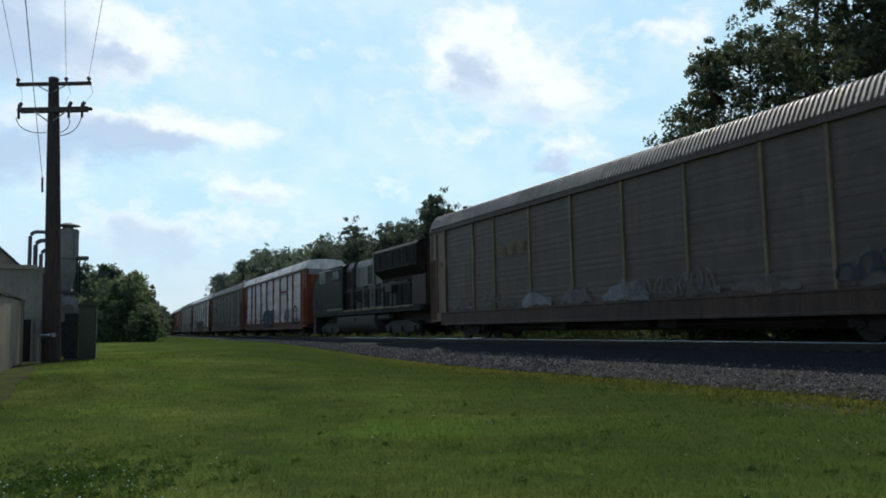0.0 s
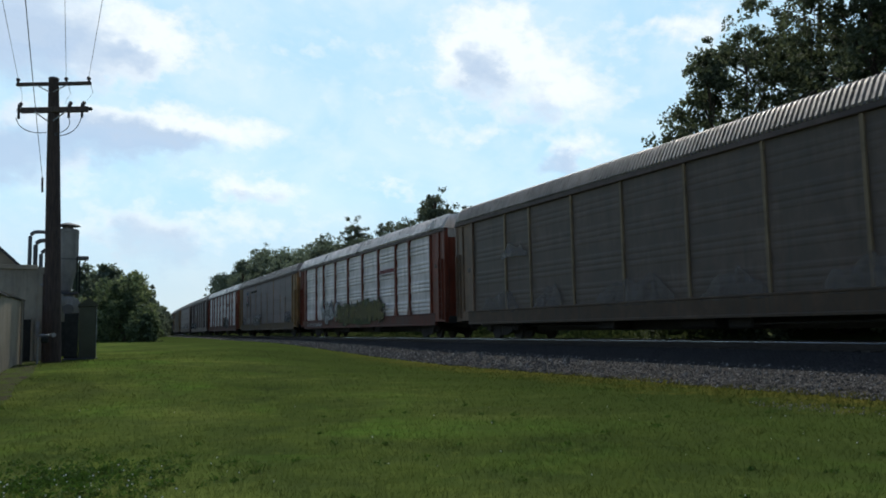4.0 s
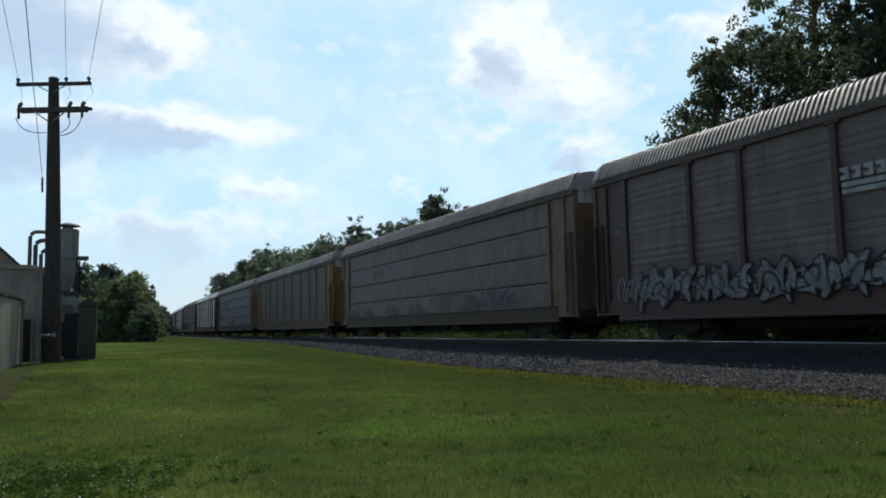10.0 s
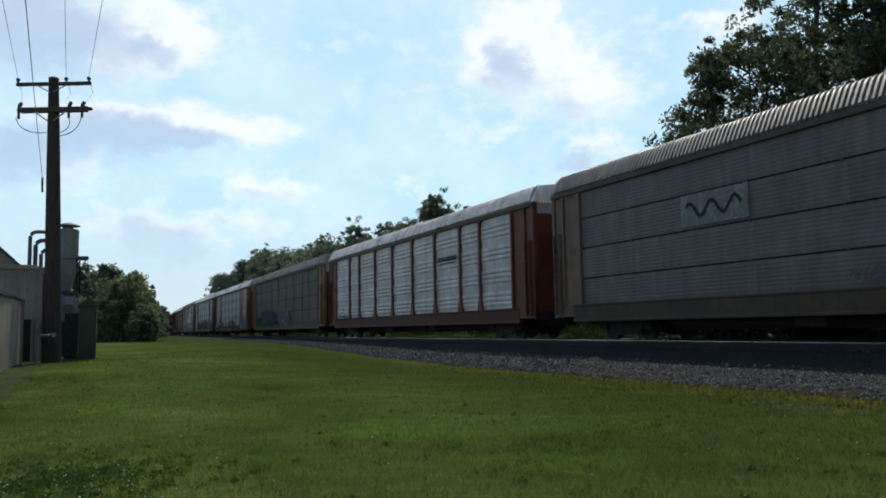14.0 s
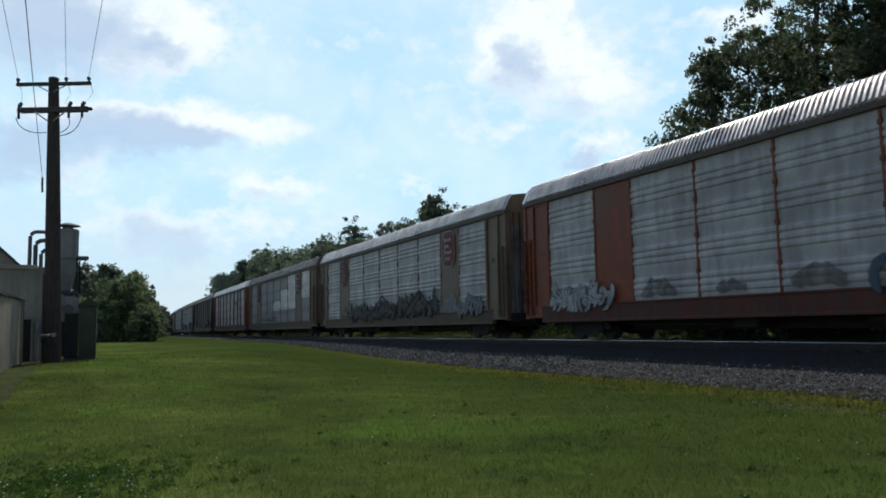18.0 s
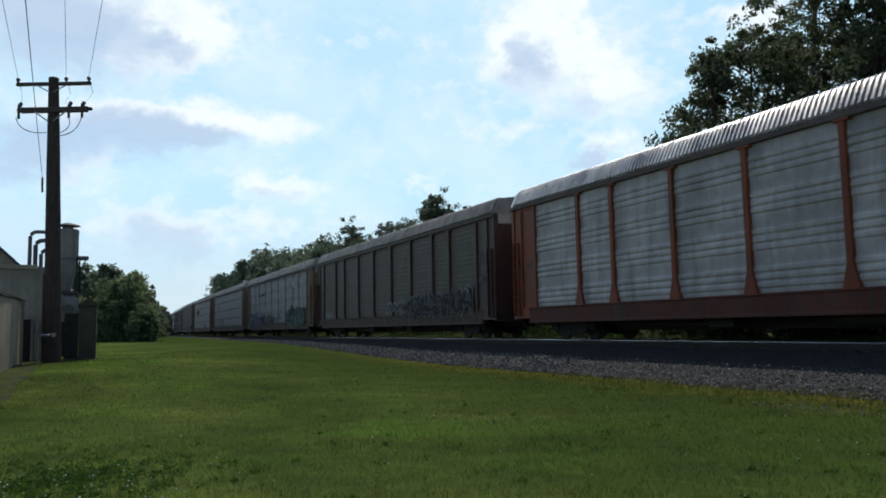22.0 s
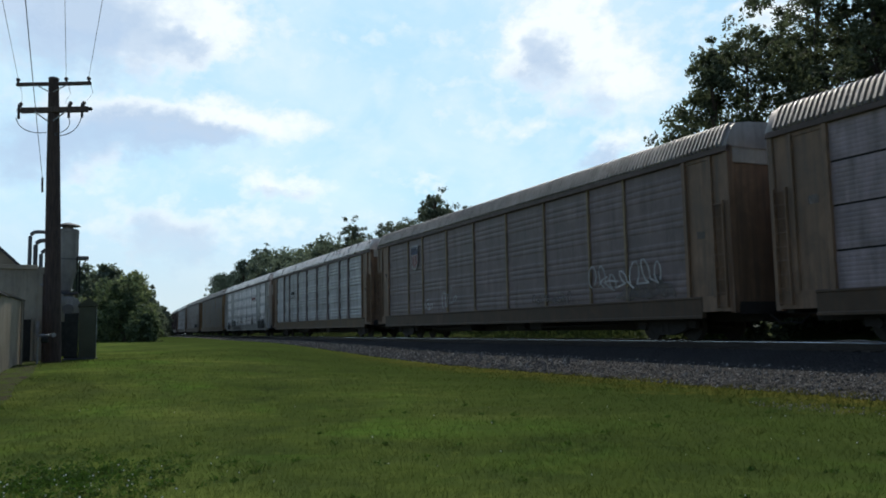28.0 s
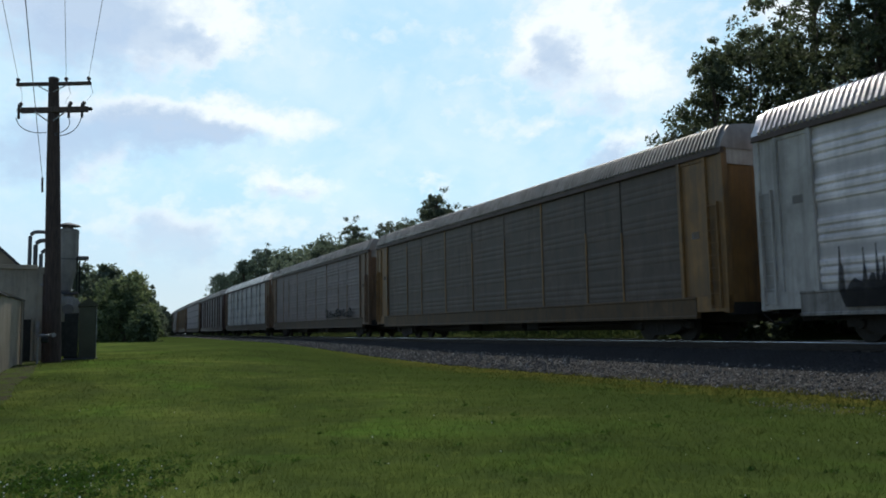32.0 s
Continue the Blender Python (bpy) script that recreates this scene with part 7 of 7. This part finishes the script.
def cabinet():
    z = ground_z(0, 28)
    b = thing("electrical_cabinet", pose(-0.30, 28.0, z))
    tagged(b, "dark green electrical cabinet beside the pole", "electrical cabinet")
    part("housing", Shape().box(0.32, 0.84, 0.0, 0.8, 0.04, 1.70, 0.02), M_CABINET, b)
    part("roof", Shape().sweep([(0.28, 1.70), (0.28, 1.76), (0.60, 1.98), (0.88, 1.76), (0.88, 1.70)], 1, -0.05, 0.85), M_CABINET, b)
    part("open_door", Shape().box(-0.10, 0.31, 0.02, 0.10, 0.08, 1.48, 0.01), M_TRIM, b, "dark side bay")
    part("side_bay", Shape().box(-0.10, 0.31, 0.12, 0.7, 0.04, 1.5, 0.02), M_TRIM, b)
    part("plinth", Shape().box(-0.14, 0.90, -0.06, 0.85, -0.1, 0.05, 0.02), M_ROOFD, b)
    part("hinge_strip", Shape().box(0.835, 0.85, -0.01, 0.03, 0.1, 1.66), M_GALV, b, "bright edge strip")


def gas_meter():
    z = ground_z(-1, 25)
    b = thing("gas_meter", pose(-1.02, 24.9, z))
    tagged(b, "small grey gas meter on pipes at the wall's foot", "gas meter")
    part("riser", Shape().tube([(0, 0, -0.1), (0, 0, 0.72), (0.06, 0, 0.80), (0.32, 0, 0.80)], 0.03, 8), M_GALV, b)
    part("meter_body", Shape().box(0.08, 0.28, -0.1, 0.1, 0.58, 0.76, 0.04), M_TRIM, b)
    part("regulator", Shape().tube([(0.40, -0.04, 0.80), (0.40, 0.06, 0.80)], 0.06, 12), M_GALV, b, "dull round regulator")


shed()
hall()
plant_house()
dust_collector()
cabinet()
gas_meter()


def dirt_strip():
    sh = Shape()
    rng = random.Random(3)
    left, right = [], []
    for i in range(30):
        y = 10 + i * 0.62
        left.append((-2.6, y))
        right.append((-1.12 + 0.03 * (y - 16) + 0.05 * math.sin(y * 1.3) - 0.25 * smooth(23, 28, y) + rng.uniform(-0.03, 0.03), y))
    n = len(left)
    sh.v = [(x, y, ground_z(x, y) + 0.03) for x, y in left] + [(x, y, ground_z(x, y) + 0.004) for x, y in right]
    sh.f = [(i, n + i, n + i + 1, i + 1) for i in range(n - 1)]
    tagged(part("dirt_strip", sh, M_DIRT), "bare brown dirt along the foot of the sheds", "ground", kind="structure")


dirt_strip()


# ---- small ground cover ----
def ground_many(x, y):
    return np.array([ground_z(a, b) + (0.035 * noise.noise(Vector((a * 0.55, b * 0.55, 0.3))) + 0.012 * noise.noise(Vector((a * 1.9, b * 1.9, 4.3)))) for a, b in zip(x, y)])


def blades(name, n, near, far, half, height, width, seed, mat, label, power=1.0, where=None):
    """Single grass blades in the wedge before the camera, thinning out with distance."""
    rng = np.random.default_rng(seed)
    r = near + (far - near) * rng.random(n) ** power
    a = YAW + radians(half) * (2 * rng.random(n) - 1)
    x, y = r * np.sin(a), r * np.cos(a)
    if where is not None:
        keep = where(x, y)
        x, y, r = x[keep], y[keep], r[keep]
    keep = x < 12.9
    x, y, r = x[keep], y[keep], r[keep]
    n = len(x)
    z = ground_many(x, y) - 0.006
    h = height * rng.uniform(0.5, 1.3, n) * np.clip(1.15 - (r / far) ** 2, 0.15, 1)
    t = rng.uniform(0, 2 * np.pi, n)
    w = width * rng.uniform(0.7, 1.4, n) * (0.5 + 0.10 * r)
    lx, ly = rng.normal(size=n) * h * 0.55, rng.normal(size=n) * h * 0.55
    v = np.stack([np.stack([x - w * np.cos(t), y - w * np.sin(t), z], 1), np.stack([x + w * np.cos(t), y + w * np.sin(t), z], 1), np.stack([x + lx, y + ly, z + h], 1)], 1).reshape(-1, 3)
    me = bpy.data.meshes.new(name)
    me.vertices.add(3 * n)
    me.vertices.foreach_set("co", v.ravel())
    me.loops.add(3 * n)
    me.loops.foreach_set("vertex_index", np.arange(3 * n, dtype=np.int32))
    me.polygons.add(n)
    me.polygons.foreach_set("loop_start", np.arange(0, 3 * n, 3, dtype=np.int32))
    me.polygons.foreach_set("loop_total", np.full(n, 3, dtype=np.int32))
    me.update(calc_edges=True)
    tagged(part(name, me, mat), label, "grass", kind="stuff")


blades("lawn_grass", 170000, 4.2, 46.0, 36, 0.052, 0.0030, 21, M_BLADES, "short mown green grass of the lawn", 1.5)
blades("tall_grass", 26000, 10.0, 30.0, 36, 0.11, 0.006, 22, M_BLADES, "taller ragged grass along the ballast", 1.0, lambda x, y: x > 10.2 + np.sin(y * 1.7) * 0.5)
M_CLOVER = leaf_material("clover", (0.038, 0.078, 0.014), (0.064, 0.115, 0.024), 0.35)
M_CLOVER.node_tree.nodes["Principled BSDF"].inputs["Specular IOR Level"].default_value = 0.08


def clover():
    rng = random.Random(9)
    pts, rr = [], []
    for i in range(240):
        x, y = rng.gauss(-0.1, 0.6), rng.gauss(8.0, 0.7)
        pts.append((x, y, ground_z(x, y) + 0.02))
        rr.append(rng.uniform(0.05, 0.16))
    for i in range(50):
        d, a = rng.uniform(5, 15), YAW + radians(rng.uniform(-30, 31))
        x, y = d * math.sin(a), d * math.cos(a)
        if x < 11:
            pts.append((x, y, ground_z(x, y) + 0.02))
            rr.append(rng.uniform(0.04, 0.12))
    ob = part("clover", leaf_cloud(pts, rr, 26, 0.016, 4, 0.35), M_CLOVER)
    tagged(ob, "dark green clover clumps in the lawn", "clover", kind="stuff")


clover()


def loose_stones():
    rng = np.random.default_rng(6)
    n = 21000
    y = 2 + 78 * rng.random(n) ** 1.5
    off = -rng.uniform(2.9, 5.0, n)
    base = np.array([[0, 0, 1], [1, 0, 0], [0, 1, 0], [-1, 0, 0], [0, -1, 0], [0, 0, -1]], float)
    tri = np.array([[0, 1, 2], [0, 2, 3], [0, 3, 4], [0, 4, 1], [5, 2, 1], [5, 3, 2], [5, 4, 3], [5, 1, 4]])
    vs, fs = [], []
    prof = [(-5.0, -0.25), (-4.45, 0.02), (-3.2, 0.26), (-2.1, 0.52), (-1.75, 0.56)]
    for i in range(n):
        x = path_x(y[i]) + off[i]
        low = ground_z(x, y[i])
        z = low + (RAIL - 0.20 - low) * np.interp(off[i], [p[0] for p in prof], [p[1] for p in prof]) / 0.58
        if off[i] < -4.5:
            z = low + 0.01
        s = rng.uniform(0.012, 0.034) * (1 + 0.4 * (y[i] > 20))
        b = base * s * rng.uniform(0.6, 1.3, (6, 1)) * rng.uniform(0.7, 1.3, (1, 3)) + rng.normal(size=(6, 3)) * s * 0.2
        fs.append(tri + len(vs) * 6)
        vs.append(b + np.array([x, y[i], z + s * 0.3]))
    me = bpy.data.meshes.new("ballast_stones")
    me.from_pydata(np.concatenate(vs).tolist(), [], np.concatenate(fs).tolist())
    g = Graph("loose_stone")
    isl = g.node("ShaderNodeNewGeometry").outputs["Random Per Island"]
    mat = g.done(g.ramp(isl, [(0.0, (0.034, 0.030, 0.027)), (0.6, (0.080, 0.073, 0.066)), (0.85, (0.15, 0.14, 0.13)), (1.0, (0.32, 0.30, 0.28))]), 0.8)
    tagged(part("ballast_stones", me, mat), "loose grey ballast stones on the bank", "gravel", kind="stuff")


loose_stones()


def strays():
    rng = random.Random(12)
    sh = Shape()
    for i in range(110):
        q, d = rng.uniform(0, 6.28), rng.random() ** 0.6
        x, y = 10.3 + 0.55 * d * math.cos(q), 8.7 + 1.3 * d * math.sin(q)
        a = rng.uniform(0.008, 0.022)
        z = ground_z(x, y) + 0.02
        sh.add([(x, y, z + a), (x + a, y, z), (x, y + a, z), (x - a, y - 0.3 * a, z), (x, y - a, z)], [(0, 1, 2), (0, 2, 3), (0, 3, 4), (0, 4, 1)])
    tagged(part("stray_stones", sh, M_STONE), "grey ballast stones strayed into the grass", "gravel", kind="stuff")
    fl = Shape()
    for i in range(90):
        if i < 50:
            x, y = rng.gauss(-0.2, 0.7), rng.gauss(7.4, 0.5)
        else:
            d, q = rng.uniform(6, 14), YAW + radians(rng.uniform(-28, 30))
            x, y = d * math.sin(q), d * math.cos(q)
        if x < 10.5:
            z, a = ground_z(x, y) + rng.uniform(0.03, 0.07), rng.uniform(0.006, 0.011)
            fl.add([(x, y, z + a), (x + a, y, z), (x, y + a, z), (x - a, y, z), (x, y - a, z), (x, y, z - a)], [(0, 1, 2), (0, 2, 3), (0, 3, 4), (0, 4, 1), (5, 2, 1), (5, 3, 2), (5, 4, 3), (5, 1, 4)])
    tagged(part("clover_flowers", fl, plain("clover_flower", (0.62, 0.60, 0.52), 0.8)), "small white clover flowers in the lawn", "flowers", kind="stuff")


strays()


def motions():
    times = [float(i) for i in range(33)]
    for car, k, off, a, b in TRAIN:
        walk(car, [(t, rail_pose(front_of(k, t) + off, a, b)) for t in times])
    # wind in the trees: slow leaning about their feet
    for tr, x, y, h, seed in TREES:
        if y < 45 or x > 20:
            rng = random.Random(seed)
            p1, p2 = rng.random() * 6, rng.random() * 6
            rows = []
            for i in range(33):
                a = 0.40 * math.sin(i * 0.55 + p1) + 0.30 * math.sin(i * 1.7 + p2)
                b = 0.25 * math.sin(i * 0.8 + p2)
                if abs(y - 97.0) < 0.1:
                    a += 2.0 * (smooth(0, 6, i) - 2.0 * smooth(16, 20, i) + 0.8 * smooth(22, 26, i))
                rows.append((float(i), Matrix.Translation(tr.location) @ Matrix.Rotation(radians(a), 4, (0.42, 0.907, 0)) @ Matrix.Rotation(radians(b), 4, (0.907, -0.42, 0))))
            walk(tr, rows)
    if CLOUDS is not None:
        walk(CLOUDS, [(0.0, pose(*(-DRIFT * 16), 0)), (32.0, pose(*(DRIFT * 16), 0))])


motions()
